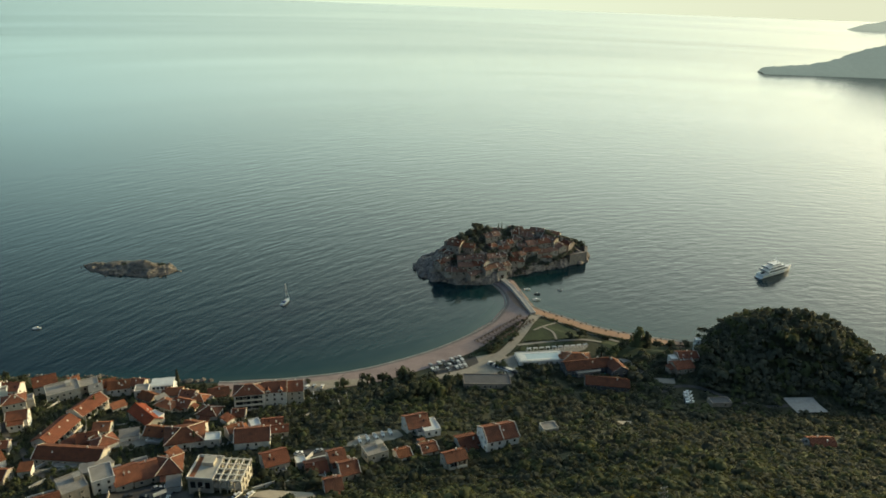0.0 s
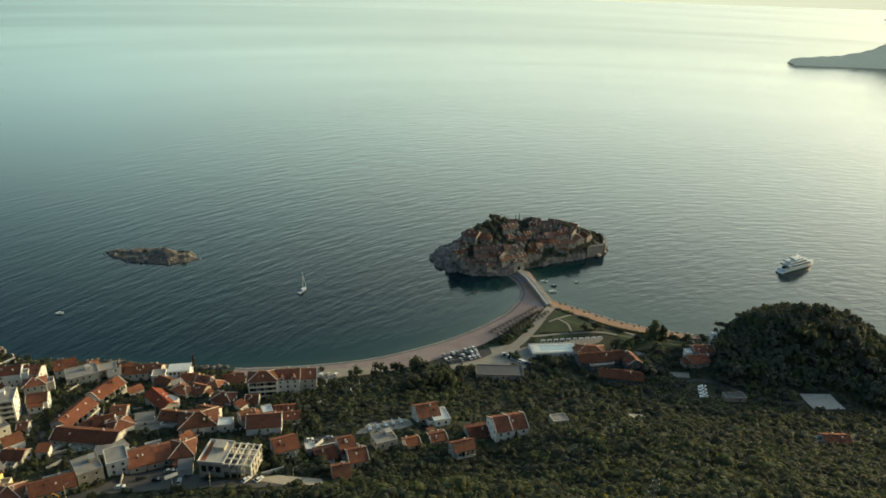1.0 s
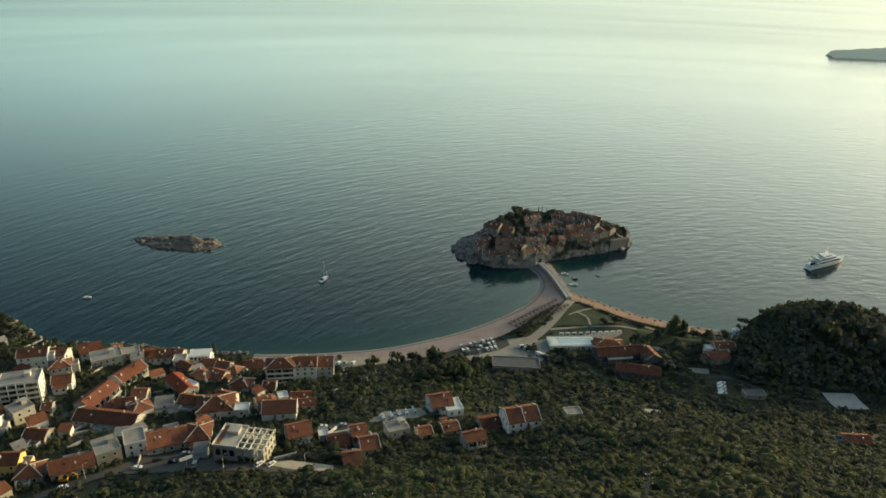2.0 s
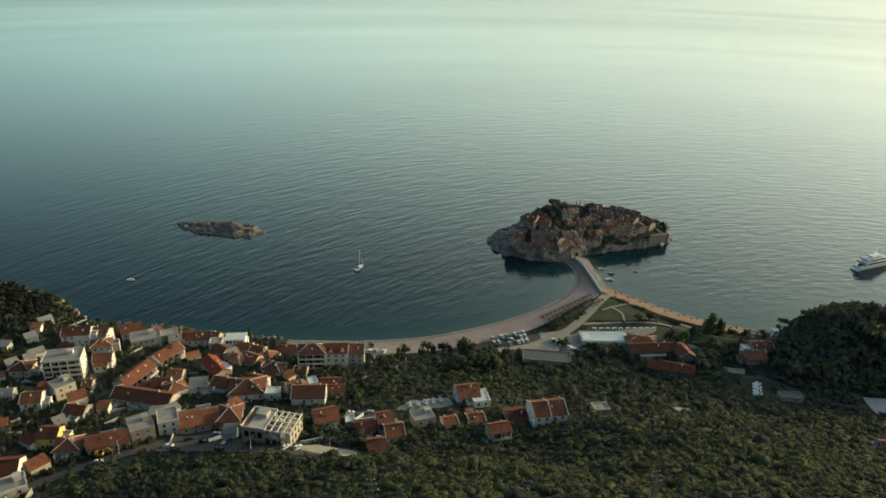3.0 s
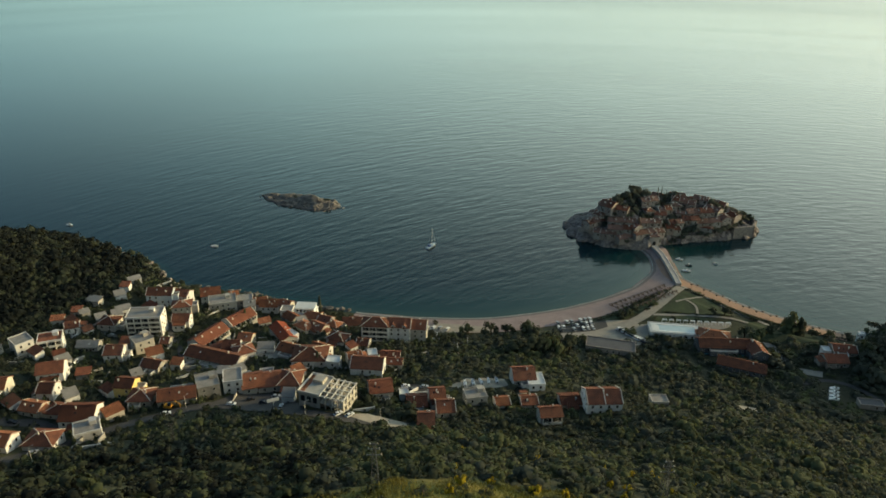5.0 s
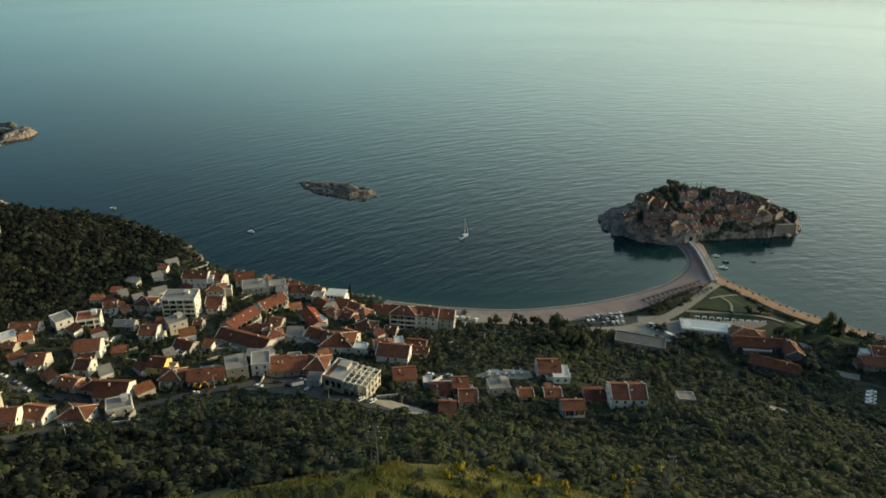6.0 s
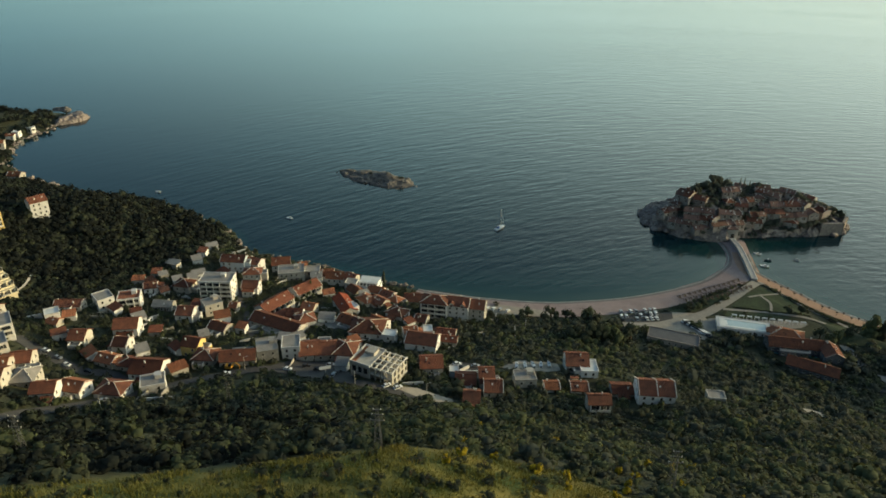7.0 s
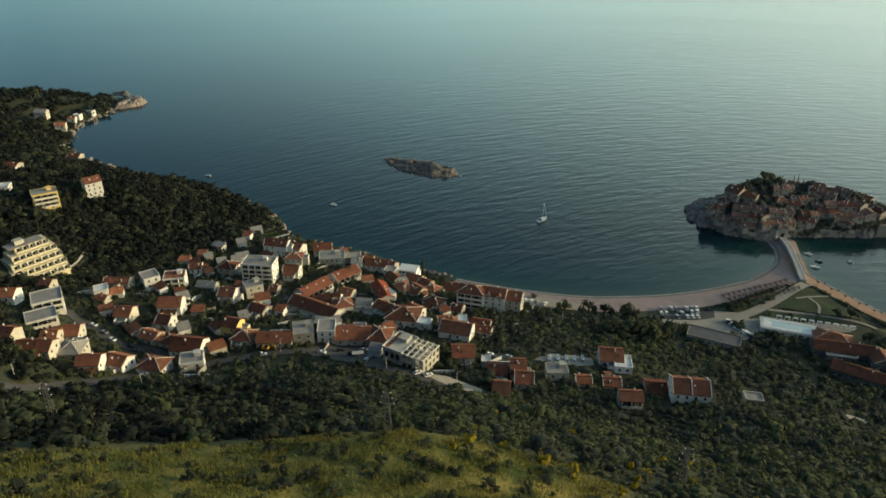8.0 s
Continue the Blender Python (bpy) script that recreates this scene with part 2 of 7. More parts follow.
def leaf_material(name, a, b, c, drift=0.03):
    """Leaf clumps: each clump its own green, drifting over the hillside."""
    m = bpy.data.materials.new(name)
    m.use_nodes = True
    n, l = m.node_tree.nodes, m.node_tree.links
    bs = n["Principled BSDF"]
    bs.inputs["Roughness"].default_value, bs.inputs["Specular IOR Level"].default_value = 0.8, 0.12
    geo, ramp, tex, mix = n.new("ShaderNodeNewGeometry"), n.new("ShaderNodeValToRGB"), n.new("ShaderNodeTexNoise"), n.new("ShaderNodeMath")
    tex.inputs["Scale"].default_value, tex.inputs["Detail"].default_value = drift, 5
    l.new(geo.outputs["Position"], tex.inputs["Vector"])
    mix.operation = "MULTIPLY_ADD"
    mix.inputs[1].default_value = 0.1
    l.new(geo.outputs["Random Per Island"], mix.inputs[0])
    far = n.new("ShaderNodeMath")
    far.operation = "MULTIPLY"
    far.inputs[1].default_value = 0.95
    l.new(tex.outputs["Fac"], far.inputs[0])
    l.new(far.outputs[0], mix.inputs[2])
    e = ramp.color_ramp.elements
    e[0].position, e[0].color, e[1].position, e[1].color = 0.15, (*a, 1), 0.85, (*c, 1)
    e.new(0.5).color = (*b, 1)
    l.new(mix.outputs[0], ramp.inputs["Fac"])
    l.new(ramp.outputs[0], bs.inputs["Base Color"])
    thin, blend = n.new("ShaderNodeBsdfTranslucent"), n.new("ShaderNodeMixShader")
    l.new(ramp.outputs[0], thin.inputs["Color"])
    blend.inputs[0].default_value = 0.25
    l.new(bs.outputs[0], blend.inputs[1])
    l.new(thin.outputs[0], blend.inputs[2])
    l.new(blend.outputs[0], n["Material Output"].inputs["Surface"])
    return m


LEAF = {
    "scrub": leaf_material("scrub_leaves", (0.06, 0.07, 0.039), (0.084, 0.097, 0.048), (0.135, 0.146, 0.058)),
    "olive": leaf_material("olive_leaves", (0.06, 0.066, 0.049), (0.076, 0.082, 0.058), (0.098, 0.104, 0.07)),
    "pine": leaf_material("pine_needles", (0.046, 0.052, 0.033), (0.058, 0.065, 0.039), (0.078, 0.086, 0.047)),
    # Paler copy of the pine green, with air haze put into it.
    "knoll": leaf_material("haze_paled_leaves", (0.093, 0.098, 0.07), (0.106, 0.112, 0.079), (0.118, 0.125, 0.086)),
    # Shaded copy of the leaves: the slope's shade is put into the green.
    "shade": leaf_material("shaded_leaves", (0.018, 0.021, 0.017), (0.023, 0.026, 0.02), (0.032, 0.036, 0.025)),
    "broom": leaf_material("broom_flowers", (0.12, 0.13, 0.02), (0.35, 0.27, 0.02), (0.6, 0.44, 0.03)),
    "grass": leaf_material("dry_grass_blades", (0.07, 0.09, 0.024), (0.125, 0.125, 0.034), (0.24, 0.185, 0.05), 0.1),
}


def meadow_ground():
    """Soil that turns to dry grass where the meadow lies."""
    m = material("hillside_ground", (0.058, 0.06, 0.034), second=(0.034, 0.038, 0.024), scale=0.06, bump=0.3, bump_scale=0.7)
    n, l = m.node_tree.nodes, m.node_tree.links
    bs = n["Principled BSDF"]
    old = bs.inputs["Base Color"].links[0].from_socket
    at, mix, ramp, tex, geo = n.new("ShaderNodeAttribute"), n.new("ShaderNodeMix"), n.new("ShaderNodeValToRGB"), n.new("ShaderNodeTexNoise"), n.new("ShaderNodeNewGeometry")
    at.attribute_name = "grass"
    mix.data_type = "RGBA"
    tex.inputs["Scale"].default_value, tex.inputs["Detail"].default_value = 0.11, 6
    l.new(geo.outputs["Position"], tex.inputs["Vector"])
    e = ramp.color_ramp.elements
    e[0].position, e[0].color, e[1].position, e[1].color = 0.4, (0.05, 0.07, 0.02, 1), 0.64, (0.22, 0.18, 0.05, 1)
    l.new(tex.outputs["Fac"], ramp.inputs["Fac"])
    l.new(at.outputs["Fac"], mix.inputs["Factor"])
    l.new(old, mix.inputs["A"])
    l.new(ramp.outputs[0], mix.inputs["B"])
    l.new(mix.outputs["Result"], bs.inputs["Base Color"])
    return m


SOIL = meadow_ground()

# ---- the lie of the land ----
COAST = [(-652, 560), (-650, 532), (-642, 514), (-644, 488), (-637, 470), (-619, 453), (-601, 432), (-586, 419), (-566, 412), (-540, 404), (-431, 407), (-353, 408), (-296, 392), (-272, 372), (-250, 375), (-212, 378),
         (-153, 374), (-88, 385), (-49, 398), (-10, 422), (17, 446), (38, 472), (49, 497), (50.5, 510), (48, 526), (43, 537), (36, 546), (58, 552), (66, 520), (72, 498), (93, 484),
         (116, 469), (139, 460), (161, 454), (184, 452), (200, 470), (225, 486), (255, 486), (285, 468), (298, 440), (296, 405), (330, 380), (430, 365)]
COAST_BACK = [(900, 420), (2600, 500), (2600, -2600), (-2600, -2600), (-2600, 300), (-1000, 455), (-850, 505), (-760, 545), (-690, 566)]
PROFILES = {}   # heights along y at stations of x
PROFILES[-800] = ((-2600, 900), (-900, 700), (-300, 260), (0, 170), (200, 80), (350, 40), (440, 26), (480, 21), (520, 10), (560, 5))
PROFILES[-400] = ((-2600, 900), (-900, 700), (-300, 240), (0, 170), (100, 110), (200, 62), (272, 46), (330, 34), (380, 17), (405, 8))
PROFILES[-300] = ((-2600, 900), (-900, 700), (-300, 240), (0, 165), (100, 96), (170, 48), (220, 33), (258, 21), (300, 14), (340, 10), (372, 6))
PROFILES[-190] = ((-2600, 900), (-900, 700), (-300, 240), (0, 150), (90, 82), (140, 50), (165, 41), (190, 33), (210, 31), (230, 28), (260, 23), (300, 14), (330, 9), (360, 3.4))
PROFILES[-135] = ((-2600, 900), (-900, 700), (-300, 250), (0, 166), (90, 92), (120, 72), (140, 60), (161, 51), (183, 45), (215, 35), (240, 30), (271, 23), (300, 18), (340, 10), (370, 3.4))
PROFILES[-85] = ((-2600, 900), (-900, 700), (-300, 260), (0, 184), (60, 146), (100, 113), (140, 85), (174, 63), (200, 51), (233, 38), (247, 33), (280, 25), (300, 20), (340, 10), (370, 3.4))
PROFILES[10] = ((-2600, 900), (-900, 700), (-300, 270), (0, 190), (65, 161), (80, 156), (97, 147), (128, 129), (143, 118), (168, 96), (183, 79), (230, 45), (254, 33), (275, 29), (300, 25), (320, 18), (340, 12), (370, 6), (400, 3.6), (480, 2.5))
PROFILES[100] = ((-2600, 900), (-900, 700), (-300, 270), (0, 195), (65, 165), (120, 139), (143, 121), (168, 102), (190, 90), (230, 66), (270, 44), (300, 30), (317, 20), (330, 16), (356, 10), (380, 6), (400, 4), (460, 2.5))
PROFILES[210] = ((-2600, 900), (-900, 700), (-300, 270), (0, 190), (120, 134), (190, 88), (250, 50), (300, 24), (350, 8), (364, 6.5), (400, 6), (450, 4))
PROFILES[450] = ((-2600, 900), (-900, 700), (-300, 260), (0, 180), (120, 120), (250, 50), (330, 20), (365, 10))


def coast_distance(x, y):
    """Metres from the shore, positive on land."""
    poly = np.array(COAST + COAST_BACK, float)
    best, inside = np.full(np.shape(x), 1e9), np.zeros(np.shape(x), bool)
    for (ax, ay), (bx, by) in zip(poly, np.roll(poly, -1, 0)):
        dx, dy = bx - ax, by - ay
        s = np.clip(((x - ax) * dx + (y - ay) * dy) / (dx * dx + dy * dy), 0, 1)
        best = np.minimum(best, np.hypot(x - ax - s * dx, y - ay - s * dy))
        if dy:
            inside ^= ((ay > y) != (by > y)) & (x < ax + (y - ay) / dy * dx)
    return np.where(inside, best, -best)


def bump_at(x, y, cx, cy, sx, sy):
    return np.exp(-((x - cx) / sx) ** 2 - ((y - cy) / sy) ** 2)


def land(x, y):
    """The height of the ground."""
    x, y = np.asarray(x, float), np.asarray(y, float)
    stations = sorted(PROFILES)
    rows = np.stack([np.interp(y, *zip(*PROFILES[s])) for s in stations])
    at = np.clip(np.interp(x, stations, range(len(stations))), 0, len(stations) - 1.001)
    k = at.astype(int)
    f = at - k
    f = f * f * (3 - 2 * f)
    h = np.take_along_axis(rows, k[None], 0)[0] * (1 - f) + np.take_along_axis(rows, k[None] + 1, 0)[0] * f
    h = h + 28 * bump_at(x, y, 228, 432, 62, 40) + 8 * bump_at(x, y, -365, 335, 70, 42) + 11 * bump_at(x, y, -762, 505, 38, 40) - 7 * bump_at(x, y, -655, 545, 26, 26)
    h = h + 0.9 * np.sin(x * 0.071 + 1.3) * np.sin(y * 0.083) * np.clip((h - 8) / 20, 0, 1)
    d = coast_distance(x, y)
    beach = np.clip(np.minimum((x + 262) / 20, (206 - x) / 14), 0, 1)
    cap = np.maximum(d, 0) * (0.1 * beach + np.where(x < -400, 0.3, 0.75) * (1 - beach)) + beach * np.maximum(d - 26, 0) * 0.9
    z = cap * h / (cap ** 4 + h ** 4 + 1e-6) ** 0.25
    return np.where(d > 0, z, np.maximum(d * 0.15, -6.0))


def height(x, y):
    return float(land(np.array([x]), np.array([y]))[0])


ISLAND = [(-19, 553), (-6, 543), (10, 537), (30, 538), (46, 543), (56, 556), (87, 573), (110, 585), (129, 599), (134, 616), (118, 632), (90, 640), (55, 640), (20, 628), (-5, 610), (-18, 592), (-24, 570)]
ISLET = [(-299, 545), (-286, 536), (-272, 530), (-247, 527), (-224, 532), (-217, 544), (-228, 552), (-250, 557), (-275, 558), (-292, 553)]


def inside_by(x, y, outline):
    """Metres inside an outline, negative outside."""
    poly = np.array(outline, float)
    best, inside = np.full(np.shape(x), 1e9), np.zeros(np.shape(x), bool)
    for (ax, ay), (bx, by) in zip(poly, np.roll(poly, -1, 0)):
        dx, dy = bx - ax, by - ay
        s = np.clip(((x - ax) * dx + (y - ay) * dy) / (dx * dx + dy * dy), 0, 1)
        best = np.minimum(best, np.hypot(x - ax - s * dx, y - ay - s * dy))
        if dy:
            inside ^= ((ay > y) != (by > y)) & (x < ax + (y - ay) / dy * dx)
    return np.where(inside, best, -best)


def island_land(x, y):
    d = np.maximum(inside_by(x, y, ISLAND), 0)
    return island_top(x, y, d)


def island_top(x, y, d):
    """The island's rock: low ledges at the open west end, a steep shelf and a crowned middle elsewhere."""
    west = np.clip((12 - x) / 24, 0, 1) * np.clip((y - 548) / 12, 0, 1)
    return (1.4 + 4.4 * np.clip((x + 26) / 40, 0, 1)) * (1 - np.exp(-d / 3.2)) * (1 - 0.4 * west) + 20 * np.clip(d / 42, 0, 1) ** 0.92 * (1 - 0.62 * west)


def sheet(name, xs, ys, zs, mat, attr=None):
    """A grid mesh over xs and ys with the heights zs."""
    nx, ny = len(xs), len(ys)
    gx, gy = np.meshgrid(xs, ys)
    me = bpy.data.meshes.new(name)
    co = np.stack([gx, gy, zs], -1).reshape(-1, 3)
    i = np.arange(nx * ny).reshape(ny, nx)
    faces = np.stack([i[:-1, :-1], i[:-1, 1:], i[1:, 1:], i[1:, :-1]], -1).reshape(-1, 4)
    me.from_pydata(co.tolist(), [], faces.tolist())
    me.materials.append(mat)
    me.shade_smooth()
    if attr is not None:
        a = me.attributes.new("depth" if name == "water" else "grass", "FLOAT", "POINT")
        a.data.foreach_set("value", np.asarray(attr, np.float32).ravel())
    return new(name, me)


def spaced(*runs):
    """Coordinates from runs of (start, end, step)."""
    return np.unique(np.concatenate([np.arange(a, b, s) for a, b, s in runs] + [[runs[-1][1]]]).round(3))


gx = spaced((-2600, -800, 60), (-800, -420, 10), (-420, 330, 3.0), (330, 500, 10), (500, 2600, 70))
gy = spaced((-2600, -300, 100), (-300, 30, 12), (30, 560, 3.0), (560, 900, 20))
X, Y = np.meshgrid(gx, gy)
Z = land(X, Y)
MEADOW = [(-75, 20), (-52, 49), (-43, 60), (-36, 71), (-23, 79), (-12, 90), (0, 99), (12, 106), (24, 110), (37, 107), (42, 94), (52, 72), (66, 40), (60, 10), (-60, 0)]
grassy = np.clip(inside_by(X, Y, MEADOW) / 8 + 0.5, 0, 1)
ground = tagged(sheet("ground", gx, gy, Z, SOIL, grassy), "steep coastal hillside of dry soil and grass", "ground", kind="structure")

wx = spaced((-30000, -900, 900), (-900, -340, 10), (-340, 360, 4), (360, 800, 20), (800, 30000, 900))
wy = spaced((-2600, 300, 300), (300, 700, 4), (700, 1000, 20), (1000, 40000, 600))
WX, WY = np.meshgrid(wx, wy)
sea = tagged(sheet("water", wx, wy, np.zeros_like(WX), WATER, np.clip(-coast_distance(WX, WY) / np.interp(WX, (-220, -60), (9, 60)), 0, 1)), "calm teal sea with low swell lines", "sea", kind="structure")


# ---- building tools ----
def thing(name, x, y, z, turn=0.0, label="", category="", group="", kind=""):
    ob = new(name)
    ob.empty_display_size = 0.5
    ob.matrix_world = pose(x, y, z, 0, 0, turn)
    return tagged(ob, label, category, group, kind)


def mesh_of(name, bm, mat):
    me = bpy.data.meshes.new(name)
    bm.normal_update()
    bm.to_mesh(me)
    bm.free()
    me.materials.append(mat)
    return me


def part(name, bm, mat, parent, label="", at=None):
    """Links a bmesh, or a mesh that others share, as one part under its parent."""
    me = bm if isinstance(bm, bpy.types.Mesh) else mesh_of(name, bm, mat)
    ob = new(name, me)
    ob.parent = parent
    if at is not None:
        ob.matrix_basis = at
    return tagged(ob, label)


def box(bm, x0, x1, y0, y1, z0, z1):
    v = [bm.verts.new((x, y, z)) for z in (z0, z1) for x, y in ((x0, y0), (x1, y0), (x1, y1), (x0, y1))]
    for f in ((3, 2, 1, 0), (4, 5, 6, 7), (0, 1, 5, 4), (1, 2, 6, 5), (2, 3, 7, 6), (3, 0, 4, 7)):
        bm.faces.new([v[i] for i in f])
    return bm


def boxes(*rows):
    bm = bmesh.new()
    for r in rows:
        box(bm, *r)
    return bm


def prism(section, x0, x1):
    """A section of (y, z) points, drawn out along x."""
    bm = bmesh.new()
    a, b = [bm.verts.new((x0, y, z)) for y, z in section], [bm.verts.new((x1, y, z)) for y, z in section]
    n = len(section)
    bm.faces.new(a)
    bm.faces.new(b[::-1])
    for i in range(n):
        bm.faces.new((a[i], b[i], b[(i + 1) % n], a[(i + 1) % n]))
    bmesh.ops.recalc_face_normals(bm, faces=bm.faces)
    return bm


def tube(points, radii, sides=7):
    """A tapered limb through points."""
    bm = bmesh.new()
    rings = []
    for i, p in enumerate(points):
        way = (Vector(points[min(i + 1, len(points) - 1)]) - Vector(points[max(i - 1, 0)])).normalized()
        side = way.cross(Vector((0.3, 0.9, 0.1))).normalized()
        up = way.cross(side)
        rings.append([bm.verts.new(Vector(p) + radii[i] * (side * math.cos(a) + up * math.sin(a))) for a in (k * math.tau / sides for k in range(sides))])
    for r, s in zip(rings, rings[1:]):
        for k in range(sides):
            bm.faces.new((r[k], r[(k + 1) % sides], s[(k + 1) % sides], s[k]))
    bm.faces.new(rings[0][::-1])
    bm.faces.new(rings[-1])
    bmesh.ops.recalc_face_normals(bm, faces=bm.faces)
    return bm


def ribbon(name, path, wide, mat, label, category, lift=0.3, step=2.5, across=4, on=None):
    """A strip laid over the ground along a path; wide is one width or a pair (left, right)."""
    on = on or land
    left, right = wide if isinstance(wide, tuple) else (wide / 2, wide / 2)
    pts = [Vector((*p, 0)) for p in path]
    line = []
    for i in range(len(pts) - 1):
        p0, p1, p2, p3 = pts[max(i - 1, 0)], pts[i], pts[i + 1], pts[min(i + 2, len(pts) - 1)]
        n = max(2, int((p2 - p1).length / step))
        for k in range(n):
            t = k / n
            line.append(0.5 * (2 * p1 + (p2 - p0) * t + (2 * p0 - 5 * p1 + 4 * p2 - p3) * t * t + (3 * p1 - p0 - 3 * p2 + p3) * t ** 3))
    line.append(pts[-1])
    co, faces = [], []
    for i, p in enumerate(line):
        way = (line[min(i + 1, len(line) - 1)] - line[max(i - 1, 0)]).normalized()
        side = Vector((-way.y, way.x, 0))
        for k in range(across + 1):
            co.append(p + side * (left - (left + right) * k / across))
    co = np.array(co)
    co[:, 2] = on(co[:, 0], co[:, 1]) + lift
    m = across + 1
    for i in range(len(line) - 1):
        for k in range(across):
            faces.append((i * m + k, i * m + k + 1, (i + 1) * m + k + 1, (i + 1) * m + k))
    me = bpy.data.meshes.new(name)
    me.from_pydata(co.tolist(), [], faces)
    me.materials.append(mat)
    if me.polygons[0].normal.z < 0:
        me.flip_normals()
    ROADS.append((np.array([(p.x, p.y) for p in line]), max(left, right)))
    return tagged(new(name, me), label, category, kind="structure")


def patch(name, outline, mat, label, category, lift=0.25, step=2.0, clear=True):
    """A piece of laid ground inside an outline, following the land."""
    poly = np.array(outline, float)
    xs, ys = np.arange(poly[:, 0].min(), poly[:, 0].max() + step, step), np.arange(poly[:, 1].min(), poly[:, 1].max() + step, step)
    bm = bmesh.new()
    rim = [bm.verts.new((x, y, 0)) for x, y in outline]
    bm.faces.new(rim)
    for i, vals in ((0, xs), (1, ys)):
        for v in vals[1:-1]:
            no = (1, 0, 0) if i == 0 else (0, 1, 0)
            bmesh.ops.bisect_plane(bm, geom=bm.verts[:] + bm.edges[:] + bm.faces[:], plane_co=(v, v, 0), plane_no=no)
    co = np.array([v.co[:] for v in bm.verts])
    z = land(co[:, 0], co[:, 1]) + lift
    for v, h in zip(bm.verts, z):
        v.co.z = h
    if bm.faces[:][0].normal.z < 0:
        bmesh.ops.reverse_faces(bm, faces=bm.faces)
    if clear:
        PATCHES.append(outline)
    return tagged(new(name, mesh_of(name, bm, mat)), label, category, kind="structure")


ROADS, PATCHES, FOOTPRINTS = [], [], []

# ---- houses ----
def window_meshes():
    """A window's frame with its sill, and its pane, seen from -y."""
    w, h = 0.62, 0.8
    frame_bm = boxes((-w, w, -0.07, 0.02, h - 0.13, h), (-w, w, -0.07, 0.02, -h, -h + 0.13), (-w, -w + 0.13, -0.07, 0.02, -h, h), (w - 0.13, w, -0.07, 0.02, -h, h), (-w - 0.1, w + 0.1, -0.16, 0.02, -h - 0.1, -h))
    pane_bm = boxes((-w + 0.13, w - 0.13, -0.025, 0.01, -h + 0.13, h - 0.13))
    return mesh_of("window_frame", frame_bm, FRAME_PAINT), mesh_of("pane", pane_bm, GLASS)


WINDOW, PANE = window_meshes()
DOOR = mesh_of("door", boxes((-0.5, 0.5, -0.08, 0.02, -1.05, 1.05)), BARK)
CHIMNEY = mesh_of("chimney", boxes((-0.26, 0.26, -0.26, 0.26, -1.0, 0.4), (-0.34, 0.34, -0.34, 0.34, 0.4, 0.52)), TRIM)
rng = random.Random(7)


def add_windows(parent, length, across, storeys, top, chance=0.9, sides="fblr", lift=1.7, gap=3.1):
    """Rows of windows on the walls of a body length by across, the upper row just under top."""
    for side in sides:
        run, out, turn = {"f": (length, across / 2, 0), "b": (length, across / 2, 180), "r": (across, length / 2, 90), "l": (across, length / 2, -90)}[side]
        n = max(1, int((run - 1.2) / gap))
        for s in range(storeys):
            z = top - lift - s * 3.0
            if z < 0.9:
                continue
            for k in range(n):
                if rng.random() > chance:
                    continue
                u = (k + 0.5) / n * (run - 1.0) - (run - 1.0) / 2
                win = part("window", WINDOW, None, parent, at=pose(0, 0, 0, 0, 0, turn) @ pose(u, -out, z))
                part("pane", PANE, None, win)


def gable_roof(parent, w, d, eave, ridge, mat, over=0.45, thick=0.28, verge=True):
    s = (ridge - eave) / (d / 2)
    low = eave - over * s
    part("roof", prism([(-d / 2 - over, low), (0, ridge), (d / 2 + over, low), (d / 2 + over, low + thick), (0, ridge + thick), (-d / 2 - over, low + thick)], -w / 2 - 0.35, w / 2 + 0.35), mat, parent)
    part("ridge_cap", boxes((-w / 2 - 0.4, w / 2 + 0.4, -0.16, 0.16, ridge + thick - 0.04, ridge + thick + 0.12)), mat, parent)
    if verge and rng.random() < 0.35:
        for x in (-w / 2 - 0.36, w / 2 + 0.06):
            part("verge", prism([(-d / 2 - over, low + thick), (0, ridge + thick), (d / 2 + over, low + thick), (d / 2 + over, low + thick + 0.1), (0, ridge + thick + 0.1), (-d / 2 - over, low + thick + 0.1)], x, x + 0.3), TRIM, parent)


def gable_body(parent, w, d, eave, ridge, mat, sink=3.0):
    part("wall", prism([(-d / 2, -sink), (d / 2, -sink), (d / 2, eave), (0, ridge), (-d / 2, eave)], -w / 2, w / 2), mat, parent)


def hip_roof(parent, w, d, eave, ridge, mat, over=0.6, thick=0.25):
    a, b, r = w / 2 + over, d / 2 + over, max(0.3, w / 2 - d / 2)
    bm = bmesh.new()
    low = [bm.verts.new((x, y, eave)) for x, y in ((-a, -b), (a, -b), (a, b), (-a, b))]
    mid = [bm.verts.new((x, y, eave + thick)) for x, y in ((-a, -b), (a, -b), (a, b), (-a, b))]
    top = [bm.verts.new((-r, 0, ridge + thick)), bm.verts.new((r, 0, ridge + thick))]
    bm.faces.new(low[::-1])
    for i in range(4):
        bm.faces.new((low[i], low[(i + 1) % 4], mid[(i + 1) % 4], mid[i]))
    for f in ((mid[0], mid[1], top[1], top[0]), (mid[1], mid[2], top[1]), (mid[2], mid[3], top[0], top[1]), (mid[3], mid[0], top[0])):
        bm.faces.new(f)
    part("roof", bm, mat, parent)
    for sx, sy in ((-1, -1), (1, -1), (1, 1), (-1, 1)):
        part("ridge_cap", tube([(sx * a, sy * b, eave + thick), (sx * r, 0, ridge + thick)], [0.16, 0.16], 5), TRIM, parent)


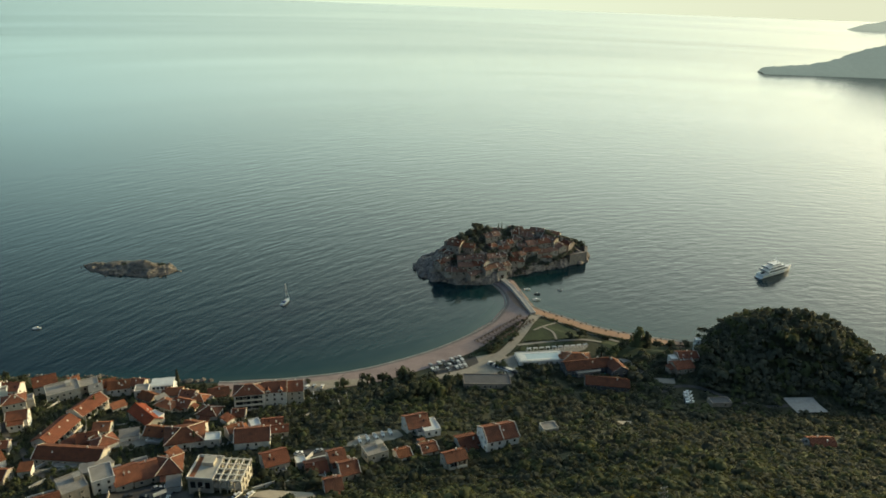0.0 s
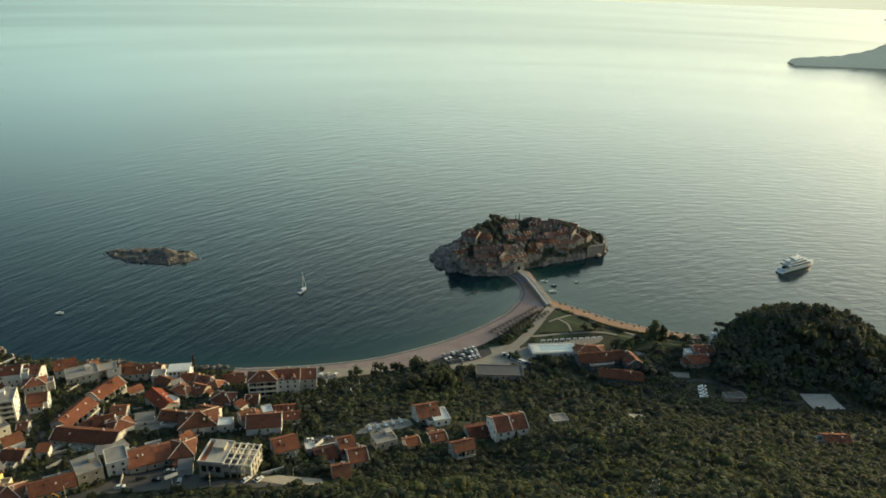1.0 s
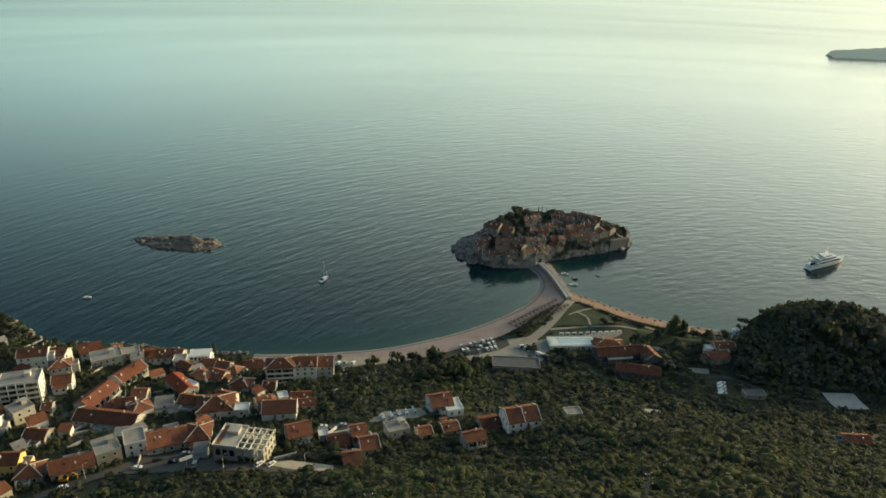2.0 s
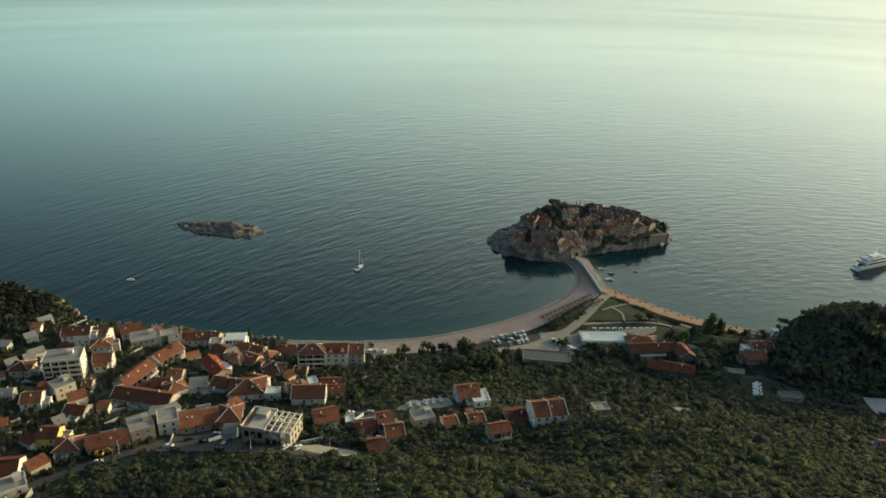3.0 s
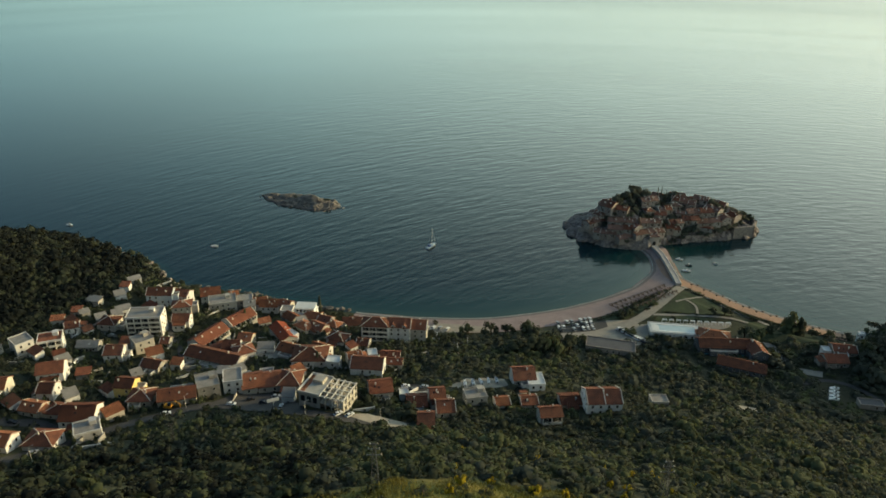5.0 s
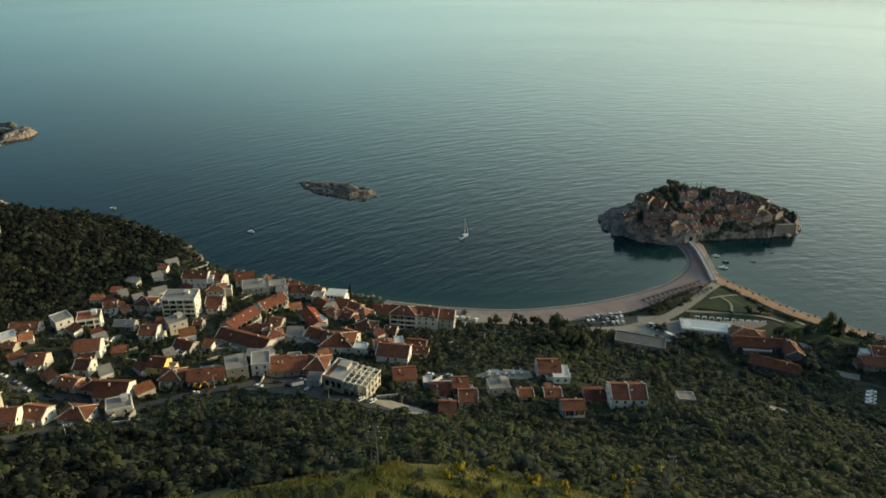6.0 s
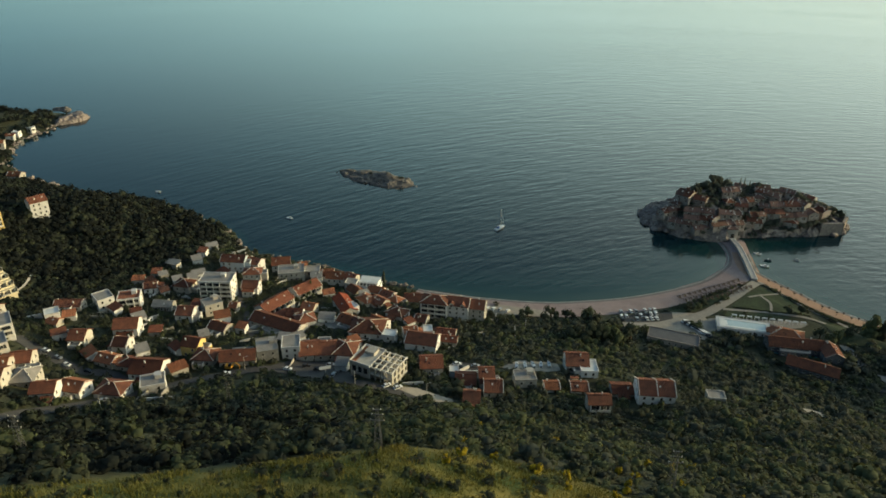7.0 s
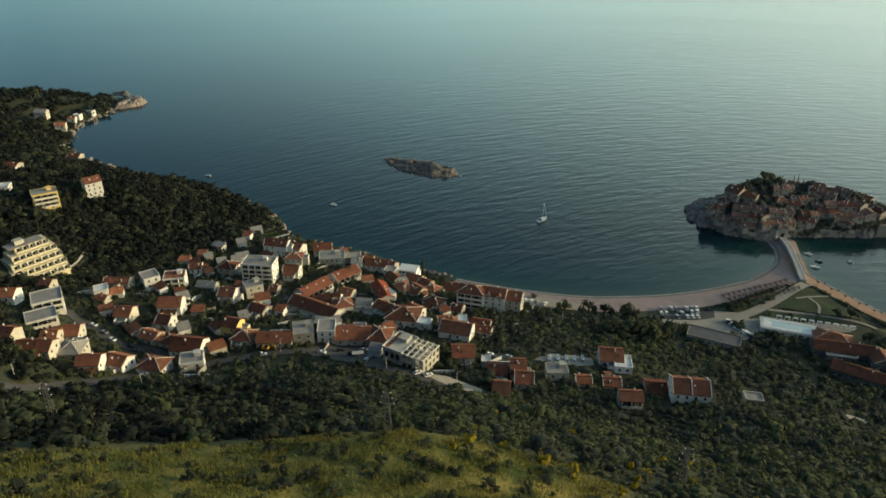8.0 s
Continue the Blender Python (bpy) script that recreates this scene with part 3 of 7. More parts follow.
def flat_roof(parent, w, d, top, wall, deck):
    part("roof", boxes((-w / 2 + 0.25, w / 2 - 0.25, -d / 2 + 0.25, d / 2 - 0.25, top - 0.3, top + 0.06)), deck, parent)
    e = 0.25
    for r in ((-w / 2 - 0.1, w / 2 + 0.1, -d / 2 - 0.1, -d / 2 + e), (-w / 2 - 0.1, w / 2 + 0.1, d / 2 - e, d / 2 + 0.1), (-w / 2 - 0.1, -w / 2 + e, -d / 2 + e, d / 2 - e), (w / 2 - e, w / 2 + 0.1, -d / 2 + e, d / 2 - e)):
        part("parapet", boxes((*r, top - 0.35, top + 0.45)), wall, parent)


def add_balconies(parent, w, d, storeys, top):
    for s in range(storeys):
        z = top - 3.0 * (s + 1) + 0.1
        if z < 0.5:
            continue
        b = part("balcony", boxes((-w / 2 + 0.6, w / 2 - 0.6, -d / 2 - 1.5, -d / 2, z - 0.16, z)), TRIM, parent)
        # One dark glass strip per storey; it also puts in the recess's shade.
        part("glass_door", boxes((-w / 2 + 0.9, w / 2 - 0.9, -d / 2 - 0.05, -d / 2 + 0.02, z, z + 2.2)), GLASS, b)
        part("railing", boxes((-w / 2 + 0.6, w / 2 - 0.6, -d / 2 - 1.5, -d / 2 - 1.42, z, z + 0.95)), TRIM, b)
        for k in range(int(w / 4)):
            x = -w / 2 + 0.7 + k * 4
            part("divider", boxes((x, x + 0.15, -d / 2 - 1.5, -d / 2, z, z + 2.7)), TRIM, b)


def add_annex(parent, w, d, eave, wall, roof):
    """A lower wing or a roof terrace against one side of a house."""
    side = rng.choice("fflrb")
    aw, ad, ah = rng.uniform(0.4, 0.7) * (w if side in "fb" else d), rng.uniform(2.4, 4.0), max(2.6, eave - rng.choice((1.2, 2.6)))
    turn, out, slack = {"f": (0, d / 2, w - aw), "b": (180, d / 2, w - aw), "r": (90, w / 2, d - aw), "l": (-90, w / 2, d - aw)}[side]
    at = pose(0, 0, 0, 0, 0, turn) @ pose(rng.uniform(-0.4, 0.4) * slack, -out - ad / 2, 0)
    x0, x1, y0, y1 = -aw / 2, aw / 2, -ad / 2, ad / 2 + 0.1
    part("annex", boxes((x0, x1, y0, y1, -3, ah)), WALLS[wall], parent, at=at)
    if rng.random() < 0.55:
        part("annex_roof", prism([(y0 - 0.4, ah - 0.1), (y1, ah + 0.9), (y1, ah + 1.1), (y0 - 0.4, ah + 0.12)], x0 - 0.3, x1 + 0.3), ROOFS[roof], parent, at=at)
    else:
        part("terrace_wall", boxes((x0, x1, y0, y0 + 0.15, ah, ah + 0.9), (x0, x0 + 0.15, y0 + 0.15, y1, ah, ah + 0.9), (x1 - 0.15, x1, y0 + 0.15, y1, ah, ah + 0.9)), WALLS["white"], parent, at=at)
        part("terrace_floor", boxes((x0 + 0.15, x1 - 0.15, y0 + 0.15, y1, ah, ah + 0.05)), ROOFS["grey"], parent, at=at)
    for k in range(max(1, int(aw / 3))):
        win = part("window", WINDOW, None, parent, at=at @ pose(x0 + (k + 0.5) * aw / max(1, int(aw / 3)), y0, ah - 1.5))
        part("pane", PANE, None, win)


WALL_WORDS = {"shaded": "shade painted", "bright": "fresh white rendered", "white": "white rendered", "cream": "cream rendered", "yellow": "yellow rendered", "grey": "grey stone", "stone": "brown stone", "blue": "pale blue rendered"}
ROOF_WORDS = {"red": "red clay tile", "orange": "orange clay tile", "dark": "weathered brown tile", "bright": "bright red tile", "grey": "grey concrete", "slate": "dark bitumen", "white": "white painted", "faded": "faded tile"}


def house(x, y, z, turn, w, d, h, kind, wall, roof, extra=""):
    """A village house: its ridge runs along its own x, its front faces its own -y."""
    rise = 0 if kind == "flat" else min(0.27 * d, 0.4 * h)
    eave, storeys = h - rise, max(1, round((h - rise) / 3.0))
    size = {1: "low", 2: "two storey", 3: "three storey"}.get(storeys, "tall")
    ob = thing("house", x, y, z, turn, f"{size} {WALL_WORDS[wall]} house with {ROOF_WORDS[roof]} {kind} roof", "house", "village houses")
    if kind == "gable":
        gable_body(ob, w, d, eave, h, WALLS[wall])
        gable_roof(ob, w, d, eave, h, ROOFS[roof])
    else:
        part("wall", boxes((-w / 2, w / 2, -d / 2, d / 2, -3.0, eave)), WALLS[wall], ob)
        if kind == "hip":
            hip_roof(ob, w, d, eave, h, ROOFS[roof])
        else:
            flat_roof(ob, w, d, h, WALLS[wall], ROOFS[roof])
            if w > 9 and roof != "white" and "plain" not in extra:
                part("stair_hut", boxes((w * 0.12, w * 0.12 + 2.6, 0, 2.8, h - 0.1, h + 2.0), (w * 0.12 - 0.2, w * 0.12 + 2.8, -0.2, 3.0, h + 2.0, h + 2.15)), WALLS[wall], ob)
    add_windows(ob, w, d, storeys, eave, chance=0.85 if h > 4.5 else 0.55, sides="flr")
    part("door", DOOR, None, ob, "dark wooden door", at=pose(w * 0.18, -d / 2, 1.05))
    if kind != "flat":
        for k in range(rng.choice((1, 1, 2))):
            u, v = rng.uniform(-0.36, 0.36) * w, rng.uniform(0.1, 0.3) * d * rng.choice((-1, 1))
            part("chimney", CHIMNEY, None, ob, at=pose(u, v, h - abs(v) * rise / (d / 2) + 0.8))
    if "balc" in extra:
        add_balconies(ob, w, d, storeys, eave)
    if "band" in extra:
        for u in (-w / 2 - 0.2, -0.1, w / 2 - 0.1):
            part("party_wall", prism([(-d / 2 - 0.5, eave - 0.4), (0, h), (d / 2 + 0.5, eave - 0.4), (d / 2 + 0.5, eave + 0.35), (0, h + 0.5), (-d / 2 - 0.5, eave + 0.35)], u, u + 0.35), TRIM, ob)
    if kind != "flat" and not extra and w > 7 and rng.random() < 0.85:
        add_annex(ob, w, d, eave, wall, roof)
    if kind != "flat" and rng.random() < 0.5:
        for k in range(rng.choice((1, 2))):
            u, v = rng.uniform(-0.34, 0.34) * w, -rng.uniform(0.14, 0.32) * d
            part("skylight", boxes((-0.34, 0.34, -0.45, 0.45, 0, 0.12)), TRIM if rng.random() < 0.5 else GLASS, ob, at=pose(u, v, h + 0.27 + v * rise / (d / 2), math.degrees(math.atan2(rise, d / 2))))
    if "dorm" in extra:
        n = max(2, int(w / 4.5))
        for k in range(n):
            u = (k + 0.5) / n * w - w / 2
            dm = part("dormer", prism([(u - 1.3, eave - 1.2), (u + 1.3, eave - 1.2), (u + 1.3, eave + 0.9), (u, eave + 1.9), (u - 1.3, eave + 0.9)], -d / 2 - 0.25, -d / 2 + 3.2), WALLS[wall], ob)
            dm.data.transform(Matrix(((0, 1, 0, 0), (1, 0, 0, 0), (0, 0, 1, 0), (0, 0, 0, 1))))
            dm.data.flip_normals()
            e = eave
            dr = part("dormer_roof", prism([(u - 1.6, e + 0.7), (u, e + 1.92), (u + 1.6, e + 0.7), (u + 1.6, e + 0.9), (u, e + 2.14), (u - 1.6, e + 0.9)], -d / 2 - 0.5, -d / 2 + 3.4), ROOFS[roof], ob)
            dr.data.transform(Matrix(((0, 1, 0, 0), (1, 0, 0, 0), (0, 0, 1, 0), (0, 0, 0, 1))))
            dr.data.flip_normals()
            win = part("window", WINDOW, None, ob, at=pose(u, -d / 2 - 0.25, eave + 0.05))
            part("pane", PANE, None, win)
    FOOTPRINTS.append((x, y, radians(turn), w / 2 + 1.6, d / 2 + 1.6))
    return ob


house(-203.5, 358.0, 2.5, 30, 10.0, 8, 6.5, "flat", "cream", "grey", "plain")
house(-194.5, 362.0, 1.8, 25, 8.5, 8, 7.0, "gable", "white", "orange", "plain")
house(-170.0, 352.5, 3.6, 14, 7.5, 7, 6.5, "flat", "white", "grey", "plain")
house(-151.5, 353.0, 4.5, 8, 9.0, 8, 6.0, "gable", "cream", "orange")
house(-142.5, 350.5, 5.4, -6, 8.5, 8, 5.5, "gable", "cream", "red")
house(-134.0, 345.0, 7.0, -12, 8.0, 7, 5.0, "hip", "cream", "orange")
house(-248.0, 334.0, 9.8, 20, 15.8, 10, 11, "gable", "blue", "red")
house(-237.4, 340.6, 8.0, 6, 10.7, 9, 10, "gable", "white", "red")
house(-230.7, 360.5, 1.6, 34, 12.3, 12, 9, "gable", "white", "red")
house(-214.6, 362.6, 1.5, 39, 5.6, 7, 8, "gable", "white", "orange")
house(-228.0, 294.8, 15.2, 23, 19.2, 12, 13, "flat", "white", "grey", "balc")
house(-226.6, 325.2, 10.3, 29, 11.0, 9, 10, "hip", "cream", "red")
house(-215.6, 309.7, 12.4, 21, 9.9, 9, 9, "gable", "white", "red")
house(-212.5, 271.4, 20.4, 57, 9.9, 9, 8, "flat", "cream", "grey")
house(-206.2, 282.2, 18.2, 17, 4.9, 6, 5, "gable", "cream", "red")
house(-188.9, 296.8, 14.9, 79, 21.2, 11, 8, "gable", "white", "dark", "balc")
house(-188.7, 327.6, 9.3, 70, 18.1, 11, 8, "gable", "white", "dark", "balc")
house(-169.1, 273.6, 20.8, -2, 31.2, 11, 7, "gable", "cream", "red")
house(-169.7, 290.1, 17.0, 21, 9.1, 9, 7, "gable", "white", "dark")
house(-159.2, 285.0, 19.0, 46, 10.3, 9, 7, "hip", "white", "red")
house(-167.9, 301.7, 15.1, 9, 7.7, 8, 7, "gable", "cream", "orange")
house(-151.7, 314.5, 14.2, -40, 19.1, 9, 7, "gable", "cream", "bright")
house(-146.0, 313.6, 14.7, -27, 7.1, 5, 5, "flat", "white", "white")
house(-138.0, 296.2, 18.7, -5, 10.8, 9, 6, "gable", "cream", "orange")
house(-196.6, 352.4, 3.5, 29, 7.0, 8, 8, "gable", "white", "grey")
house(-212.9, 347.2, 5.0, 35, 16.9, 12, 7, "flat", "cream", "grey")
house(-186.6, 360.2, 1.6, 17, 11.8, 10, 8, "gable", "white", "orange")
house(-176.4, 362.9, 1.3, -2, 7.7, 8, 8, "gable", "cream", "red")
house(-146.7, 331.1, 11.0, -20, 10.9, 8, 6, "hip", "cream", "orange")
house(-163.6, 346.5, 5.1, -23, 9.4, 8, 6, "gable", "cream", "orange")
house(-138.4, 332.6, 11.0, -15, 9.8, 8, 6, "gable", "cream", "red")
house(-121.0, 322.7, 13.4, -6, 11.0, 9, 6, "hip", "white", "red")
house(-121.8, 289.6, 20.7, 18, 17.8, 15, 9, "hip", "white", "red")
house(-120.4, 298.7, 18.7, -11, 9.2, 10, 8, "gable", "white", "orange")
house(-107.5, 287.4, 21.8, 11, 7.0, 6, 5, "flat", "white", "white")
house(-88.7, 289.0, 22.0, 12, 16.5, 12, 9, "gable", "white", "red")
house(-100.0, 296.8, 20.1, 37, 7.7, 7, 7, "gable", "cream", "orange")
house(-90.0, 298.0, 20.2, 29, 4.8, 6, 8, "flat", "white", "white")
house(-84.0, 309.0, 17.9, 13, 10.4, 8, 5, "gable", "cream", "dark")
house(-79.3, 300.8, 19.7, 13, 9.9, 6, 5, "gable", "cream", "dark")
house(-105.1, 321.9, 14.1, 8, 6.9, 8, 5, "gable", "cream", "red")
house(-127.4, 357.0, 2.1, 19, 11.6, 10, 7, "gable", "cream", "red")
house(-103.6, 337.5, 10.4, 13, 15.8, 11, 14, "hip", "white", "red", "balc")
house(-91.1, 343.3, 9.1, 12, 13.0, 11, 14, "gable", "white", "red", "dorm")
house(-80.5, 348.5, 7.9, 12, 8.8, 11, 13, "gable", "cream", "red")
house(-71.5, 262.1, 29.6, 29, 10.8, 11, 9, "gable", "grey", "dark")
house(-60.5, 264.6, 29.1, 23, 4.3, 5, 4, "flat", "white", "white")
house(-52.7, 260.2, 30.1, 21, 9.5, 10, 5, "gable", "grey", "dark")
house(-44.7, 266.3, 29.3, 25, 7.2, 9, 8, "gable", "white", "red")
house(-38.2, 258.1, 30.7, 23, 8.5, 10, 7, "gable", "cream", "red")
house(-42.2, 241.6, 35.9, 19, 7.2, 9, 6, "gable", "white", "red")
house(-27.9, 273.5, 28.6, 29, 10.1, 8, 5, "flat", "cream", "grey")
house(-15.3, 275.4, 28.3, 26, 7.0, 7, 4, "gable", "white", "orange")
house(-3.7, 282.1, 26.9, 23, 8.1, 8, 4, "gable", "cream", "red")
house(-10.4, 303.2, 23.3, 22, 11.2, 12, 9, "gable", "white", "red")
house(-3.6, 300.6, 23.2, 22, 8.4, 10, 5.6, "flat", "bright", "white")
house(8.4, 267.4, 30.3, 24, 10.0, 8, 8, "gable", "cream", "red", "balc")
house(14.9, 289.8, 26.2, 22, 9.7, 9, 4, "gable", "cream", "dark")
house(29.7, 289.3, 27.9, 20, 16.5, 13, 10, "gable", "bright", "red", "band")
house(56.1, 302.1, 26.6, 17, 8.0, 6, 3, "flat", "cream", "grey")
house(-267.0, 184.7, 41.8, 58, 14.0, 13, 8, "flat", "white", "grey", "balc plain")
house(-251.2, 170.9, 45.3, 61, 13.4, 11, 6, "flat", "white", "grey", "balc plain")
house(-267.4, 214.4, 33.0, 54, 7.0, 7, 6, "flat", "white", "white")
house(-263.4, 211.6, 33.4, 14, 7.0, 6, 4, "gable", "cream", "orange")
house(-263.1, 242.8, 26.5, 65, 8.9, 10, 8, "flat", "white", "grey")
house(-256.5, 254.5, 23.3, 39, 12.0, 10, 7, "flat", "white", "red", "balc")
house(-264.9, 278.1, 17.7, 38, 7.5, 8, 7, "gable", "white", "red")
house(-250.6, 290.8, 15.7, 13, 10.4, 10, 8, "hip", "cream", "red")
house(-228.5, 226.7, 29.1, 32, 12.0, 11, 9, "gable", "white", "red")
house(-215.7, 211.5, 32.2, 19, 7.2, 9, 7, "gable", "white", "red")
house(-237.6, 205.5, 33.9, 25, 8.1, 10, 7, "gable", "cream", "red")
house(-211.9, 198.7, 33.4, 6, 9.9, 8, 5, "gable", "cream", "orange")
house(-200.7, 201.8, 32.3, 12, 9.9, 8, 5, "hip", "cream", "dark")
house(-218.6, 258.0, 22.6, 21, 9.3, 10, 8, "gable", "white", "red")
house(-239.5, 262.3, 21.6, 19, 11.2, 7, 5, "gable", "grey", "grey")
house(-191.6, 253.3, 24.3, 2, 10.4, 8, 6, "gable", "cream", "red")
house(-188.5, 201.2, 31.6, 20, 14.5, 13, 9, "gable", "white", "dark")
house(-174.7, 189.9, 35.2, 44, 10.4, 9, 6, "flat", "white", "grey")
house(-186.0, 178.2, 37.3, 17, 12.2, 10, 7, "hip", "white", "red")
house(-199.4, 170.6, 39.2, 12, 10.4, 9, 7, "gable", "white", "orange")
house(-204.1, 160.7, 42.7, 31, 9.9, 9, 8, "gable", "white", "red")
house(-220.7, 163.9, 42.8, 32, 9.9, 11, 7, "hip", "cream", "grey")
house(-235.7, 164.4, 45.0, 32, 7.2, 9, 6, "gable", "cream", "orange")
house(-235.9, 174.4, 41.1, 34, 9.0, 10, 7, "gable", "cream", "red")
house(-227.9, 152.6, 49.3, 29, 15.3, 10, 6, "gable", "cream", "red")
house(-240.2, 149.2, 53.4, 19, 7.2, 9, 7, "gable", "cream", "red")
house(-284.1, 177.2, 45.2, 29, 7.2, 9, 8, "gable", "white", "orange")
house(-290.6, 200.5, 39.0, 19, 6.7, 7, 6, "gable", "cream", "red")
house(-276.1, 231.6, 29.4, 27, 14.6, 8, 5, "gable", "cream", "red")
house(-376.6, 297.1, 39.2, 69, 11.0, 10, 14, "gable", "white", "red")
house(-378.9, 264.0, 43.2, 62, 15.0, 11, 11, "flat", "yellow", "grey", "balc")
house(-444.0, 276.3, 35.0, 40, 6.4, 8, 6, "flat", "white", "white")
house(-520.2, 327.2, 22.6, 19, 15.3, 10, 5, "gable", "cream", "red")
house(-650.0, 484.0, 2.0, 20, 7.0, 6, 5, "flat", "white", "white", "plain")
house(-650.0, 500.0, 2.2, 10, 9.0, 6, 5, "flat", "white", "white", "plain")
house(-646.0, 474.0, 3.0, 30, 8.0, 6, 5, "gable", "white", "orange", "plain")
house(-628.0, 448.0, 5.0, 40, 10.0, 7, 6, "gable", "cream", "orange", "plain")
house(-652.0, 446.0, 15.0, 30, 12.0, 8, 7, "gable", "cream", "grey", "plain")
house(-539.0, 397.0, 4.0, 20, 12.0, 9, 6, "gable", "cream", "orange", "plain")
house(-186.3, 227.8, 28.4, 12, 8.8, 9, 9, "gable", "yellow", "red")
house(-174.4, 223.2, 29.6, 20, 10.4, 10, 7, "hip", "cream", "red")
house(-159.1, 228.5, 30.4, 32, 16.8, 10, 7, "gable", "grey", "red")
house(-150.7, 240.1, 29.1, 41, 10.1, 12, 7, "flat", "grey", "grey")
house(-142.0, 248.0, 27.5, 33, 8.8, 11, 8, "flat", "white", "grey")
house(-134.4, 252.5, 26.5, 37, 10.4, 13, 8, "gable", "cream", "red")
house(-127.3, 256.7, 26.0, 29, 10.4, 13, 8, "gable", "cream", "red")
house(-117.6, 260.2, 26.4, 17, 10.4, 13, 8, "hip", "grey", "red")
# These resort wings take the wall colour with shade painted in.
house(93.8, 399.5, 4.4, 15, 30.7, 11, 8, "gable", "shaded", "red")
house(112.1, 397.5, 4.9, -71, 12.6, 10, 8, "gable", "shaded", "red")
house(102.2, 376.8, 6.6, -6, 25.8, 10, 7, "gable", "shaded", "red")
house(66.0, 412.6, 3.7, 10, 31.0, 12.5, 2.6, "flat", "white", "white", "plain")
house(89.7, 412.0, 3.8, -0, 17.8, 11, 6, "hip", "grey", "orange")
house(29.6, 377.5, 5.4, 3, 28.5, 11.5, 3.6, "flat", "stone", "slate", "plain")
house(153.7, 398.7, 8.4, 16, 12.5, 10, 6, "gable", "stone", "dark")
house(159.7, 408.9, 10.7, 7, 13.3, 9, 5, "gable", "stone", "dark")
house(150.0, 405.3, 8.4, 7, 4.4, 5, 5, "flat", "white", "white")
house(165.0, 360.5, 9.0, 7, 12.0, 6, 1.9, "flat", "stone", "slate", "plain")
house(174.0, 431.0, 6.5, 10, 3.2, 3, 7.0, "flat", "bright", "white", "plain")
house(191.8, 301.2, 24.0, 4, 12.8, 8, 5, "gable", "grey", "dark")

# ---- the terraced hotel, the bare concrete frame and the resort ----
def terraced_hotel(x, y, z, turn):
    ob = thing("terraced_hotel", x, y, z, turn, "stepped cream hotel with balcony terraces on the wooded slope", "hotel")
    widths = (30, 29, 27, 24, 18)
    for k, w in enumerate(widths):
        y0, x0 = -9 + 3.4 * k, -w / 2 + (0.8 * k)
        z0 = 3.3 * k
        lev = part("storey", boxes((x0, x0 + w, y0, 12, z0 - (4 if k == 0 else 0.2), z0 + 3.1)), WALLS["sand"], ob)
        part("parapet", boxes((x0 - 0.1, x0 + w + 0.1, y0 - 1.7, y0 - 1.5, z0 - 0.3, z0 + 0.9), (x0, x0 + w, y0 - 1.7, y0, z0 - 0.4, z0 - 0.12)), WALLS["sand"], lev)
        n = int(w / 3.4)
        for i in range(n):
            u = x0 + (i + 0.5) * w / n
            win = part("window", WINDOW, None, ob, at=pose(u, y0, z0 + 1.4) @ Matrix.Diagonal((1.35, 1, 1.25, 1)))
            part("pane", PANE, None, win)
            part("divider", boxes((u + w / n / 2 - 0.1, u + w / n / 2 + 0.1, y0 - 1.5, y0, z0 - 0.12, z0 + 2.9)), WALLS["cream"], ob)
    part("roof", boxes((-9, 10.4, 4.2, 12.2, 16.2, 16.55)), ROOFS["grey"], ob)
    part("lift_house", boxes((-4, 1, 7, 11, 16.5, 19)), WALLS["cream"], ob)
    FOOTPRINTS.append((x, y, radians(turn), 18, 14))


terraced_hotel(-318, 211, 36, 80)
ribbon("retaining_wall", [(-304, 214), (-312, 230), (-324, 246)], 1.2, WALLS["cream"], "pale curved retaining wall beside the hotel", "wall", lift=3.0, across=1)


